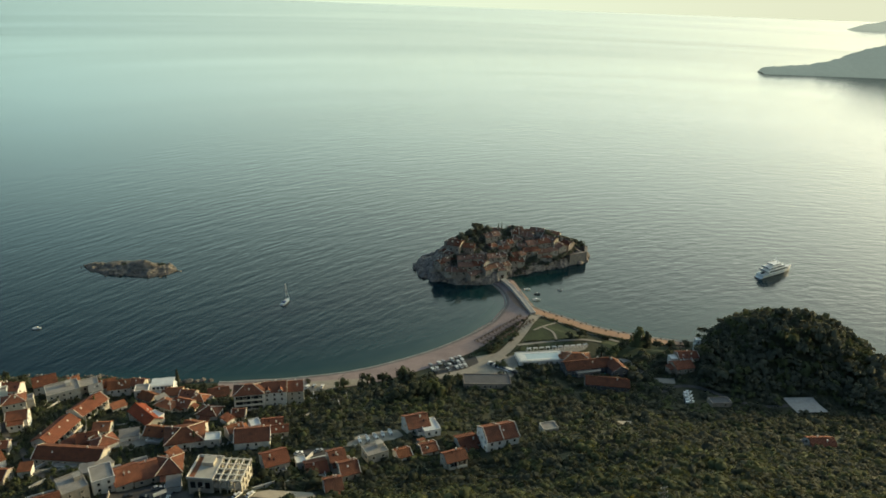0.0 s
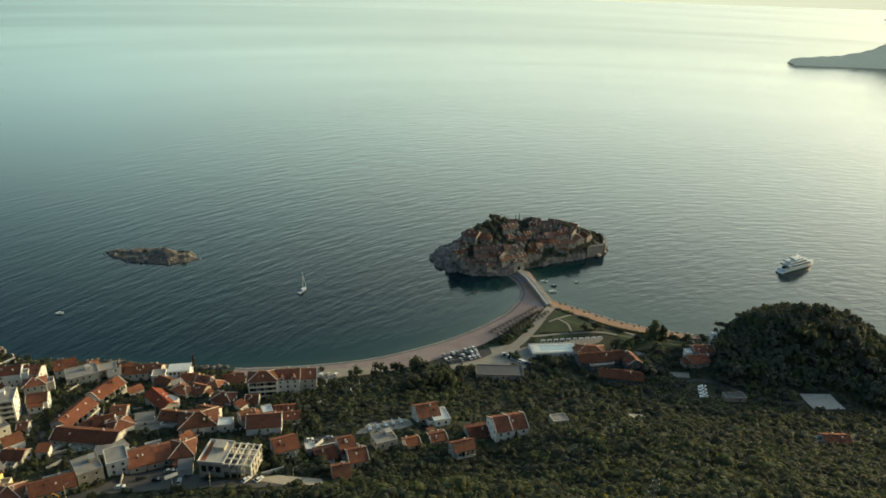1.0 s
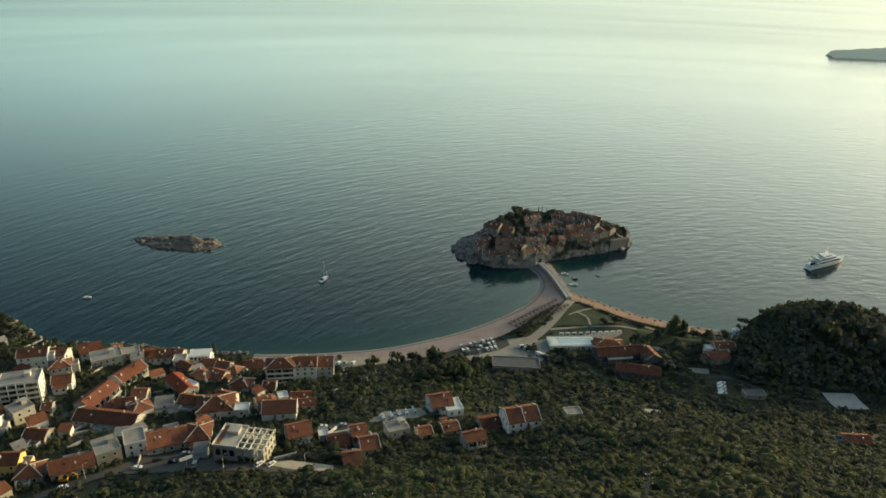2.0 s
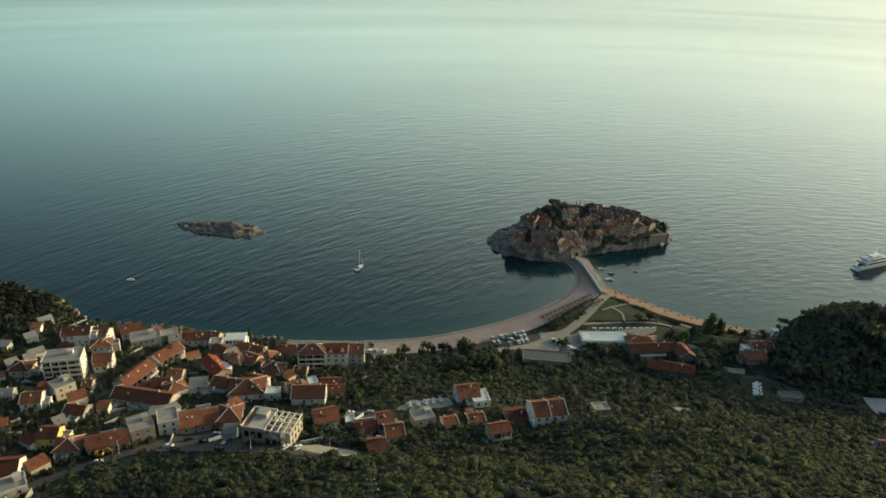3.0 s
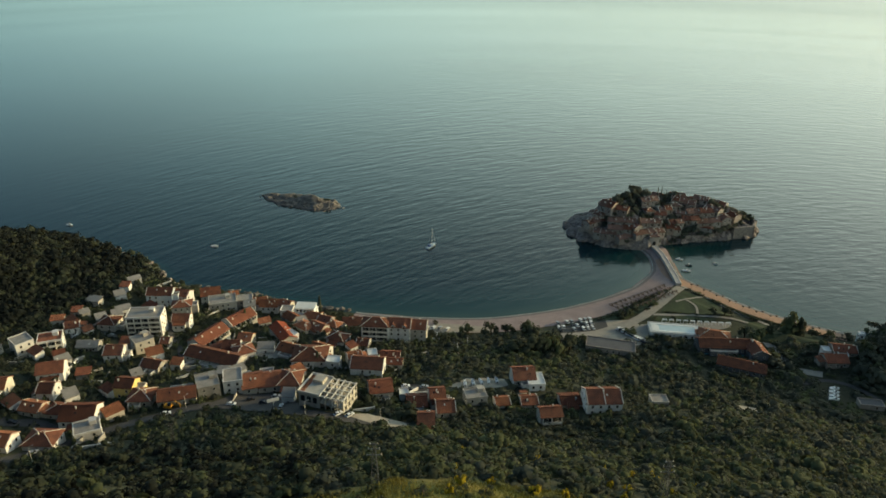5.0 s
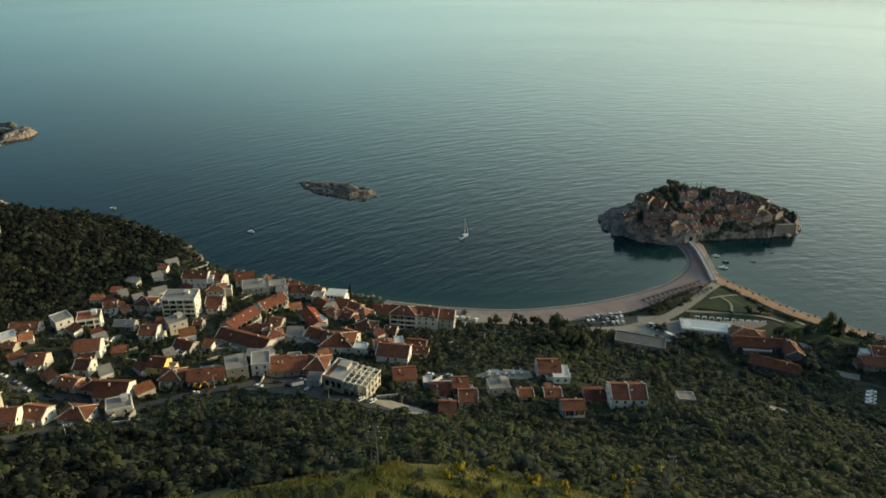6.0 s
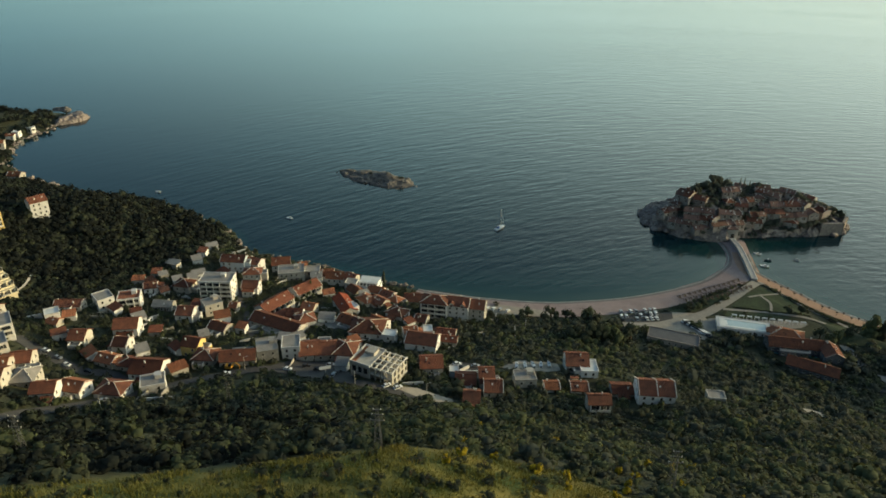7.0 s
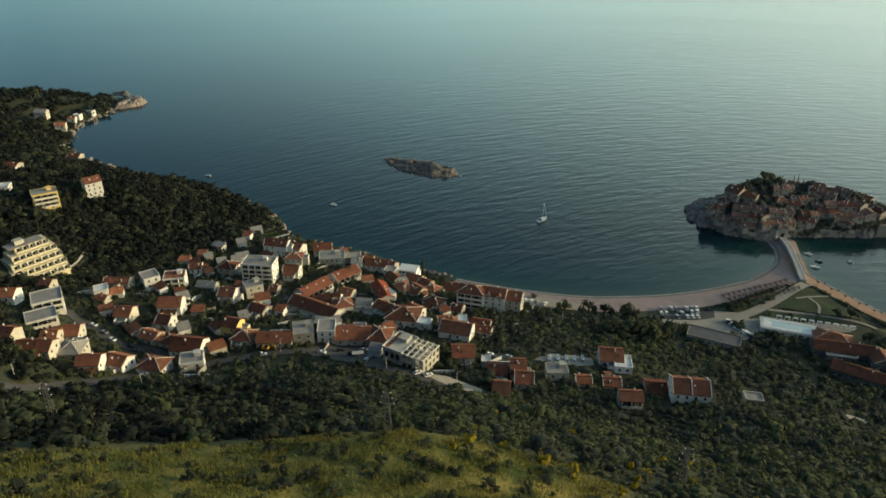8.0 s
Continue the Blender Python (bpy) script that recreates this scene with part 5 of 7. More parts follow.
def far_cape(name, x0, y0, length, deep, crest, mat, label):
    """A distant wooded ridge; crest gives its height along x."""
    xs, ys = np.linspace(0, length, 110), np.linspace(0, deep, 26)
    gx, gy = np.meshgrid(xs, ys)
    ridge = np.interp(gx, *zip(*crest))
    wob = np.array([noise.fractal(Vector((a / 90, b / 90, 7)), 1.0, 2.1, 4) for a, b in zip(gx.ravel(), gy.ravel())]).reshape(gx.shape)
    fine = np.array([noise.noise(Vector((a / 16, b / 16, 4))) for a, b in zip(gx.ravel(), gy.ravel())]).reshape(gx.shape)
    half = (deep / 2) * np.clip(0.25 + gx / length * 2.0, 0.2, 1)
    z = 0.86 * ridge * np.clip(1 - (np.abs(gy - half) / half) ** 2.2, -0.05, 1) * (1 + 0.12 * wob) + 5.0 * fine * (ridge > 8) * np.clip(1 - (np.abs(gy - half) / half) ** 2, 0, 1) - 0.5
    me = bpy.data.meshes.new(name)
    i = np.arange(gx.size).reshape(gx.shape)
    me.from_pydata(np.stack([gx + x0, gy + y0 + 0.375 * deep, z], -1).reshape(-1, 3).tolist(), [], np.stack([i[:-1, :-1], i[:-1, 1:], i[1:, 1:], i[1:, :-1]], -1).reshape(-1, 4).tolist())
    me.materials.append(mat)
    me.shade_smooth()
    return tagged(new(name, me), label, "headland", kind="structure")


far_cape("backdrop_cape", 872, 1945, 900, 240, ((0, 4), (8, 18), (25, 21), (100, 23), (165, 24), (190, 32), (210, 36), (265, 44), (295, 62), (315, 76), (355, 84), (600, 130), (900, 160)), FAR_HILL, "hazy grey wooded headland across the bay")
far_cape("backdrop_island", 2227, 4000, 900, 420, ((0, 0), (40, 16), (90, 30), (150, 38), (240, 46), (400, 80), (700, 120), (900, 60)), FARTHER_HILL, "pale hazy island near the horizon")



def island_house(x, y, z, turn, w, d, h):
    """A row of old island houses: attached units, each with its own ridge height and set-back."""
    n = max(1, round(w / 6.5))
    c, q = math.cos(radians(turn)), math.sin(radians(turn))
    for k in range(n):
        u, v = (k + 0.5) * w / n - w / 2, rng.uniform(-0.9, 0.9) if n > 1 else 0
        wall, roof = rng.choice(("stone", "stone", "grey")), rng.choice(("faded", "faded", "red"))
        ob = house(x + u * c - v * q, y + u * q + v * c, z + 0.5 + rng.uniform(-0.5, 0.5), turn + rng.uniform(-5, 5), w / n + 0.3, d * 1.12, h - rng.uniform(0.9, 1.9), "hip" if n == 1 and rng.random() < 0.4 else "gable", wall, roof, "old")
        ob["group"], ob["label"] = "island houses", f"old {WALL_WORDS[wall]} island house with {ROOF_WORDS[roof]} roof"


island_house(2.0, 583.0, 8.0, 55, 9.0, 7, 6)
island_house(1.0, 572.5, 6.0, 35, 8.0, 6, 5.5)
island_house(-4.0, 562.5, 3.4, 20, 5.5, 5, 5)
island_house(8.5, 573.5, 11.5, 10, 7.0, 6, 6)
island_house(40.9, 584.9, 23.2, 29, 14.5, 8, 7)
island_house(65.6, 595.9, 22.2, 5, 11.5, 8, 7)
island_house(73.6, 596.0, 20.5, -9, 11.6, 8, 7)
island_house(10.9, 565.2, 20.6, -19, 10.8, 12, 9)
island_house(22.0, 564.0, 20.4, -6, 9.2, 8, 7)
island_house(42.4, 573.6, 18.8, 28, 7.1, 7, 6)
island_house(54.0, 581.1, 18.9, 25, 11.0, 8, 6)
island_house(62.5, 589.1, 20.2, 18, 9.6, 7, 6)
island_house(82.5, 590.0, 16.3, 24, 23.2, 9, 7)
island_house(93.8, 596.5, 16.5, -28, 12.5, 8, 7)
island_house(100.9, 593.2, 13.3, -55, 13.0, 8, 6)
island_house(22.7, 552.8, 14.9, 8, 21.1, 8, 6)
island_house(44.4, 560.8, 14.0, 22, 16.7, 8, 6)
island_house(64.1, 570.6, 11.9, 30, 11.4, 7, 6)
island_house(75.2, 579.8, 13.5, 23, 13.8, 8, 6)
island_house(89.1, 583.2, 11.4, 28, 20.7, 8, 6)
island_house(1.7, 550.8, 12.0, 46, 17.9, 7, 6)
island_house(21.7, 546.2, 11.5, 6, 17.4, 8, 6)
island_house(33.2, 549.3, 12.5, -39, 8.3, 7, 6)
island_house(43.4, 552.2, 8.5, 35, 26.6, 8, 6)
island_house(11.0, 542.6, 7.4, 2, 17.0, 8, 6)
island_house(26.3, 542.0, 7.2, 37, 13.8, 7, 5)
island_house(-3.2, 548.6, 9.3, -7, 8.4, 6, 5)
island_house(63.1, 565.9, 8.9, 12, 10.9, 7, 6)
island_house(89.3, 579.3, 8.1, 3, 9.4, 6, 5)
island_house(4.3, 557.9, 16.3, -24, 7.3, 7, 6)
island_house(51.8, 574.2, 16.7, 10, 9.2, 6, 5)
island_house(67.9, 582.9, 16.6, -4, 6.8, 6, 5)
# Houses on the far side and between the terraces.
for hx, hy, turn, w in ((30, 612, 10, 14), (52, 618, -4, 16), (76, 622, -8, 13), (100, 616, -30, 12), (8, 590, 60, 12), (64, 606, 12, 12), (84, 608, -14, 12), (30, 600, 20, 10), (111, 602, -40, 9)):
    island_house(hx, hy, float(island_land(np.array([hx]), np.array([hy]))[0]), turn, w, 8, 6)


def stone_wall(name, pts, base, top, thick, label):
    """A wall through points, from base to top."""
    bm = bmesh.new()
    for (ax, ay), (bx, by) in zip(pts, pts[1:]):
        n = Vector((ay - by, bx - ax, 0)).normalized() * thick / 2
        e = Vector((bx - ax, by - ay, 0)).normalized() * thick / 2
        a, b = Vector((ax, ay, 0)) - e, Vector((bx, by, 0)) + e
        v = [bm.verts.new((p.x, p.y, z)) for z in (base, top) for p in (a - n, b - n, b + n, a + n)]
        for f in ((3, 2, 1, 0), (4, 5, 6, 7), (0, 1, 5, 4), (1, 2, 6, 5), (2, 3, 7, 6), (3, 0, 4, 7)):
            bm.faces.new([v[i] for i in f])
    bmesh.ops.recalc_face_normals(bm, faces=bm.faces)
    return tagged(new(name, mesh_of(name, bm, WALLS["stone"])), label, "wall", kind="structure")


stone_wall("rampart", [(108, 592), (112, 588), (127, 596), (130, 610), (122, 620)], 0, 10, 2.0, "high grey stone rampart of the island")
stone_wall("rampart", [(70, 567), (82, 573), (96, 581)], 0, 5, 1.5, "grey stone rampart above the rocks")
stone_wall("rampart", [(20, 541), (34, 541), (46, 547), (54, 555)], 1, 8, 1.5, "grey stone wall by the island gate")
stone_wall("rampart", [(-10, 552), (2, 545), (14, 541)], 2, 8, 1.5, "grey stone wall above the rocks")
gate = thing("gatehouse", 49, 550, 2, 20, "grey stone gatehouse at the causeway end", "gatehouse")
part("wall", boxes((-4, 4, -3, 3, -2, 7.5)), WALLS["grey"], gate)
part("arch", boxes((-1.2, 1.2, -3.05, -2.8, 0.5, 3.6)), GLASS, gate)
hip_roof(gate, 8, 6, 7.5, 9, ROOFS["faded"])

# ---- the causeway ----
cause = thing("causeway", 0, 0, 0, 0, "pale stone causeway with low white parapets", "causeway", kind="structure")
cw = [Vector((69.2, 484)), Vector((62.5, 510)), Vector((56.5, 531)), Vector((50, 545))]
for side, w0, w1, z1, nm, mt in ((0, -1.5, 1.5, 3.1, "deck", PALE_STONE), (1, 1.5, 2.0, 3.3, "parapet", TRIM), (1, -1.9, -1.5, 3.22, "parapet", PALE_STONE)):
    bm = bmesh.new()
    rings = []
    for i, p in enumerate(cw):
        way = (cw[min(i + 1, 3)] - cw[max(i - 1, 0)]).normalized()
        n = Vector((way.y, -way.x))
        rings.append([bm.verts.new((*(p + n * u), z)) for u, z in ((w0, -1), (w1, -1), (w1, z1), (w0, z1))])
    for r, s in zip(rings, rings[1:]):
        for k in range(4):
            bm.faces.new((r[k], r[(k + 1) % 4], s[(k + 1) % 4], s[k]))
    bm.faces.new(rings[0][::-1])
    bm.faces.new(rings[-1])
    bmesh.ops.recalc_face_normals(bm, faces=bm.faces)
    part(nm, bm, mt, cause)

# ---- trees and scrub ----
ICO = bmesh.new()
bmesh.ops.create_icosphere(ICO, subdivisions=1, radius=1.0)
ICO_V, ICO_F = np.array([v.co[:] for v in ICO.verts]), np.array([[v.index for v in f.verts] for f in ICO.faces])
ICO.free()


def crown(seed, shape, lumps, leaves, leaf):
    """Vertices and triangles of a crown about 1 across its base radius and 1 high: knobbly lumps under a skin of leaf clumps."""
    r = np.random.RandomState(seed)
    vs, fs, ns, n = [], [], [], 0
    for k in range(lumps):
        a, u = r.uniform(0, math.tau), r.uniform(0, 1)
        if shape == "round":
            q, z, s = 0.76 * math.sqrt(u), r.uniform(0.3, 0.72) * (1 - 0.4 * u), r.uniform(0.26, 0.42) * (8 / lumps) ** 0.25
        elif shape == "umbrella":
            q, z, s = 0.72 * math.sqrt(u), r.uniform(0.72, 0.9), r.uniform(0.22, 0.36)
        elif shape == "spire":
            z = (k + 0.6) / lumps
            q, s = 0.15 * (1 - z), 0.5 * (1 - z) ** 0.7 + 0.1
        else:
            q, z, s = 0.7 * math.sqrt(u), r.uniform(0.2, 0.5), r.uniform(0.25, 0.45)
        c = np.array([q * math.cos(a), q * math.sin(a), z])
        flat = {"umbrella": 0.5, "spire": 0.3, "bush": 0.85}.get(shape, 0.8)
        vs.append(c + ICO_V * (s * 0.74) * np.array([1, 1, flat]) * r.uniform(0.8, 1.15, (len(ICO_V), 1)))
        fs.append(ICO_F + n)
        ns.append(ICO_V * 0.5 + np.array([0, 0, 0.85]))
        n += len(ICO_V)
        m = leaves // lumps
        way = r.normal(size=(m, 3))
        way[:, 2] = np.abs(way[:, 2]) * 0.9 - 0.15
        way /= np.linalg.norm(way, axis=1, keepdims=True)
        mid = c + way * s * np.array([1, 1, flat]) * r.uniform(0.85, 1.15, (m, 1))
        t1 = np.cross(way, r.normal(size=(m, 3)))
        t1 /= np.linalg.norm(t1, axis=1, keepdims=True) + 1e-9
        t2 = np.cross(way + 0.2 * r.normal(size=(m, 3)), t1)
        t2 /= np.linalg.norm(t2, axis=1, keepdims=True) + 1e-9
        size = leaf * r.uniform(0.6, 1.4, (m, 1))
        quad = np.stack([mid - t1 * size, mid - t2 * size * 0.7, mid + t1 * size, mid + t2 * size * 0.7], 1)
        vs.append(quad.reshape(-1, 3))
        ns.append(np.repeat(way * 0.5 + np.array([0, 0, 0.85]) + 0.1 * r.normal(size=(m, 3)), 4, 0))
        base = n + 4 * np.arange(m)[:, None]
        fs.append(np.concatenate([base + [0, 1, 2], base + [0, 2, 3]]))
        n += 4 * m
    return np.concatenate(vs), np.concatenate(fs), np.concatenate(ns)


def mesh_from(name, v, f, mats, slots=None, normals=None):
    me = bpy.data.meshes.new(name)
    me.vertices.add(len(v))
    me.vertices.foreach_set("co", np.asarray(v, np.float32).ravel())
    me.loops.add(3 * len(f))
    me.loops.foreach_set("vertex_index", np.asarray(f, np.int32).ravel())
    me.polygons.add(len(f))
    me.polygons.foreach_set("loop_start", np.arange(0, 3 * len(f), 3, dtype=np.int32))
    for m in mats:
        me.materials.append(m)
    if slots is not None:
        me.polygons.foreach_set("material_index", np.asarray(slots, np.int32))
    me.update(calc_edges=True)
    if normals is not None:   # soft leaf masses: the normals of the crown, not of each leaf
        normals = normals / (np.linalg.norm(normals, axis=1, keepdims=True) + 1e-9)
        me.attributes.new("custom_normal", "FLOAT_VECTOR", "POINT").data.foreach_set("vector", np.asarray(normals, np.float32).ravel())
    return me


CROWNS = {
    "close": [crown(s, "round", 12, 230, 0.1) for s in range(6)],
    "near": [crown(s, "round", 8, 104, 0.12) for s in range(6)],
    "mid": [crown(s + 20, "round", 5, 65, 0.125) for s in range(6)],
    "far": [crown(s + 40, "round", 4, 28, 0.17) for s in range(6)],
    "umbrella": [crown(s + 60, "umbrella", 7, 70, 0.17) for s in range(4)],
    "spire": [crown(s + 80, "spire", 8, 90, 0.12) for s in range(3)],
    "bush": [crown(s + 100, "bush", 6, 80, 0.14) for s in range(4)],
}


def free_of(x, y, slack=0.0):
    """Which places are clear of houses, roads and laid ground."""
    ok = np.ones(len(x), bool)
    for hx, hy, turn, a, b in FOOTPRINTS:
        c, s = math.cos(turn), math.sin(turn)
        u, v = (x - hx) * c + (y - hy) * s, -(x - hx) * s + (y - hy) * c
        ok &= ~((np.abs(u) < a + slack) & (np.abs(v) < b + slack))
    for line, half in ROADS:
        best = np.full(len(x), 1e9)
        for (ax, ay), (bx, by) in zip(line, line[1:]):
            dx, dy = bx - ax, by - ay
            t = np.clip(((x - ax) * dx + (y - ay) * dy) / (dx * dx + dy * dy + 1e-9), 0, 1)
            best = np.minimum(best, np.hypot(x - ax - t * dx, y - ay - t * dy))
        ok &= best > half + 1.0 + slack
    for outline in PATCHES:
        ok &= inside_by(x, y, outline) < -1.0 - slack
    return ok


def scatter(x0, x1, y0, y1, gap, seed):
    r = np.random.RandomState(seed)
    gx, gy = np.meshgrid(np.arange(x0, x1, gap), np.arange(y0, y1, gap))
    x = gx.ravel() + r.uniform(-0.48, 0.48, gx.size) * gap
    y = gy.ravel() + r.uniform(-0.48, 0.48, gx.size) * gap
    return x, y, r


def forest(name, x, y, r, kind, wide, tall, mats, label, on=None, weights=None):
    """Many trees that nobody could count, as one mesh: crowns on short trunks."""
    on = on or land
    z = on(x, y)
    vs, fs, ms, ns, n = [], [], [], [], 0
    patchy = np.array([noise.noise(Vector((a / 28, b / 28, 5))) for a, b in zip(x, y)])
    for px, py, pz, big in zip(x, y, z, patchy):
        k = kind[r.randint(len(kind))]
        v, f, o = CROWNS[k][r.randint(len(CROWNS[k]))]
        grow = math.exp(0.24 * r.normal())
        a, w = r.uniform(0, math.tau), r.uniform(*wide) * (1 + 0.3 * big) * grow
        h = r.uniform(*tall) * (1 + 0.35 * big) * grow
        c, s = math.cos(a), math.sin(a)
        p = np.stack([px + w * (v[:, 0] * c - v[:, 1] * s), py + w * (v[:, 0] * s + v[:, 1] * c), pz - 0.15 * h + 1.1 * h * v[:, 2]], -1)
        vs.append(p)
        ns.append(np.stack([o[:, 0] * c - o[:, 1] * s, o[:, 0] * s + o[:, 1] * c, o[:, 2]], -1))
        fs.append(f + n)
        ms.append(np.full(len(f), r.choice(len(mats), p=weights)))
        n += len(p)
    me = mesh_from(name, np.concatenate(vs), np.concatenate(fs), mats, np.concatenate(ms), np.concatenate(ns))
    return tagged(new(name, me), label, "trees", kind="stuff")


def tree_kind(name, shape, width, tall, mat, seed):
    """A tree as a thing: tapered trunk with limbs, and its crown."""
    v, f, o = CROWNS[shape][seed % len(CROWNS[shape])]
    me = mesh_from("crown", v * np.array([width, width, tall]), f, [mat], None, o)
    rr = random.Random(seed)
    bm = tube([(0, 0, -0.8), (0.05 * width, 0, tall * 0.3), (0, 0.06 * width, tall * 0.62)], [0.05 * tall, 0.036 * tall, 0.016 * tall])
    for k in range(4):
        a = rr.uniform(0, math.tau)
        limb = tube([(0.03 * width, 0.02 * width, tall * 0.32), (0.28 * width * math.cos(a), 0.28 * width * math.sin(a), tall * 0.5), (0.5 * width * math.cos(a), 0.5 * width * math.sin(a), tall * 0.64)], [0.02 * tall, 0.014 * tall, 0.007 * tall], 5)
        tmp = bpy.data.meshes.new("limb")
        limb.to_mesh(tmp)
        limb.free()
        bm.from_mesh(tmp)
        bpy.data.meshes.remove(tmp)
    return me, mesh_of("trunk", bm, BARK)


KINDS = {}


def tree(name, x, y, shape, width, tall, mat, label, seed=0, z=None, group=""):
    key = (shape, mat, seed % 3)
    if key not in KINDS:
        KINDS[key] = tree_kind(name, shape, 1.0 * 3, 1.0 * 6, LEAF[mat], seed)
    crown_me, trunk_me = KINDS[key]
    ob = new(name)
    ob.matrix_world = pose(x, y, height(x, y) - 0.1 if z is None else z, 0, 0, (seed * 77) % 360) @ Matrix.Diagonal((width / 3, width / 3, tall / 6, 1))
    part("trunk", trunk_me, None, ob)
    part("crown", crown_me, None, ob)
    return tagged(ob, label, "tree" if name != "bush" else "bush", group)


def village_ok(x, y):
    return coast_distance(x, y) > 6


in_meadow = lambda x, y: inside_by(x, y, MEADOW)

# Scrub wood on the slope below the meadow.
x, y, r = scatter(-300, 330, 30, 262, 3.4, 1)
ok = free_of(x, y) & (in_meadow(x, y) < -1) & (y > 30)
ok &= ~((x < -150) & (y > 165)) & ~((x < -92) & (y > 222))
gaps = np.array([noise.noise(Vector((a / 15, b / 15, 9))) for a, b in zip(x, y)])
ok &= (gaps > -0.36) | (y < 95)
x, y = x[ok], y[ok]
near = np.argsort(np.hypot(x - 30, y - 5))[:170]
rest = np.ones(len(x), bool)
rest[near] = False
for k, i in enumerate(near):
    tree("shrub_tree", x[i], y[i], "close", r.uniform(1.6, 3.2), r.uniform(2.0, 4.2), ("scrub", "pine", "scrub", "olive")[k % 4], "dark green scrub tree on the slope", k, group="scrub trees on the slope")
x, y = x[rest], y[rest]
seen = (x > -2.3 * y + 40) & (x < 0.72 * y + 45)
forest("side_scrub", x[~seen][::12], y[~seen][::12], r, ("far",), (3.6, 6.0), (2.6, 4.8), [LEAF["scrub"], LEAF["olive"]], "dark scrub on the slope beside the meadow")
x, y = x[seen], y[seen]
front = y < 185
east = front & (x + 0.25 * y > 0)
west = front & ~east
forest("hillside_scrub", x[east], y[east], r, ("near", "mid"), (2.0, 3.9), (1.4, 2.8), [LEAF["scrub"], LEAF["olive"], LEAF["pine"]], "dense green scrub wood on the hillside", weights=(0.55, 0.2, 0.25))
# The western slope lies dim: half its leaves carry painted shade.
forest("oak_scrub", x[west][::2], y[west][::2], r, ("near",), (2.8, 4.8), (2.2, 3.8), [LEAF["scrub"], LEAF["pine"], LEAF["shade"]], "dense hillside scrub with shade darkened leaves", weights=(0.12, 0.36, 0.52))
forest("hillside_wood", x[~front], y[~front], r, ("far",), (2.1, 3.9), (1.7, 3.2), [LEAF["scrub"], LEAF["olive"], LEAF["pine"]], "dense dark green wood above the road", weights=(0.5, 0.3, 0.2))

# Olive groves between the houses and the resort.
x, y, r = scatter(-92, 330, 244, 420, 5.2, 2)
d = coast_distance(x, y)
ok = free_of(x, y) & (d > np.where((x > -95) & (x < 5), 27, 16)) & ~((x > 44) & (x < 112) & (y > 402)) & (inside_by(x, y, [(165, 380), (178, 440), (210, 470), (260, 470), (290, 430), (280, 385), (220, 376)]) < 2)
x, y = x[ok], y[ok]
forest("olive_grove", x, y, r, ("mid", "far"), (2.6, 4.7), (2.2, 4.0), [LEAF["olive"], LEAF["scrub"], LEAF["pine"]], "grey green olive grove behind the beach", weights=(0.5, 0.3, 0.2))

# The wooded knoll.
x, y, r = scatter(160, 420, 352, 492, 4.6, 3)
ok = free_of(x, y) & (inside_by(x, y, [(164, 384), (170, 438), (181, 456), (204, 474), (226, 487), (255, 487), (284, 469), (300, 442), (298, 410), (330, 384), (420, 368), (420, 352), (250, 352), (232, 372), (205, 374)]) > 0.5)
x, y = x[ok], y[ok]
forest("knoll_wood", x, y, r, ("mid", "mid", "umbrella"), (3.4, 5.2), (5.0, 6.6), [LEAF["knoll"], LEAF["scrub"]], "dark wooded knoll of pines and oaks", weights=(0.7, 0.3))
for k, (px, py) in enumerate(((196, 446), (200, 452), (232, 462), (252, 462), (258, 459), (264, 456), (272, 452), (186, 440), (215, 464))):
    tree("cypress", px, py, "spire", 2.6, 9.5, "knoll", "slim dark cypress on the wooded knoll", k, group="cypresses")

# Wooded headland beyond the village.
x, y, r = scatter(-640, -262, 220, 500, 5.4, 4)
d = coast_distance(x, y)
ok = free_of(x, y) & (d > 2) & ((y > 262 + 0.45 * (x + 262) * (x > -330)) | (x < -330))
ok &= ~((x > -285) & (y < 345)) & (inside_by(x, y, [(-300, 262), (-285, 345), (-262, 372), (-250, 372), (-250, 250)]) < 0)
x, y = x[ok], y[ok]
# Headland and upper woods mostly use the leaves darkened for shade.
forest("headland_wood", x, y, r, ("far",), (4.0, 6.4), (3.8, 5.6), [LEAF["shade"], LEAF["pine"]], "headland pine wood with shade in its leaf colour", weights=(0.7, 0.3))
x, y, r = scatter(-1000, -600, 180, 620, 11.5, 5)
ok = (coast_distance(x, y) > 4)
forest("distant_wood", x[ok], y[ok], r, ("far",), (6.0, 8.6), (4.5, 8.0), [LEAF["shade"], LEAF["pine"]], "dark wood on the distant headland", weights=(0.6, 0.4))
x, y, r = scatter(-430, -284, 160, 345, 5.6, 19)
ok = free_of(x, y) & (coast_distance(x, y) > 3)
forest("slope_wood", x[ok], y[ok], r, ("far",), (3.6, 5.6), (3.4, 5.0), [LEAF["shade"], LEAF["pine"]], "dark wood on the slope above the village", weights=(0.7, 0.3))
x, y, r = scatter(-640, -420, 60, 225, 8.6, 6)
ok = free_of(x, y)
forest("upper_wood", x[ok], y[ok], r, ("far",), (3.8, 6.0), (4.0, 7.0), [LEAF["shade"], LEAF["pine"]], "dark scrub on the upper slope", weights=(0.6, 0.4))

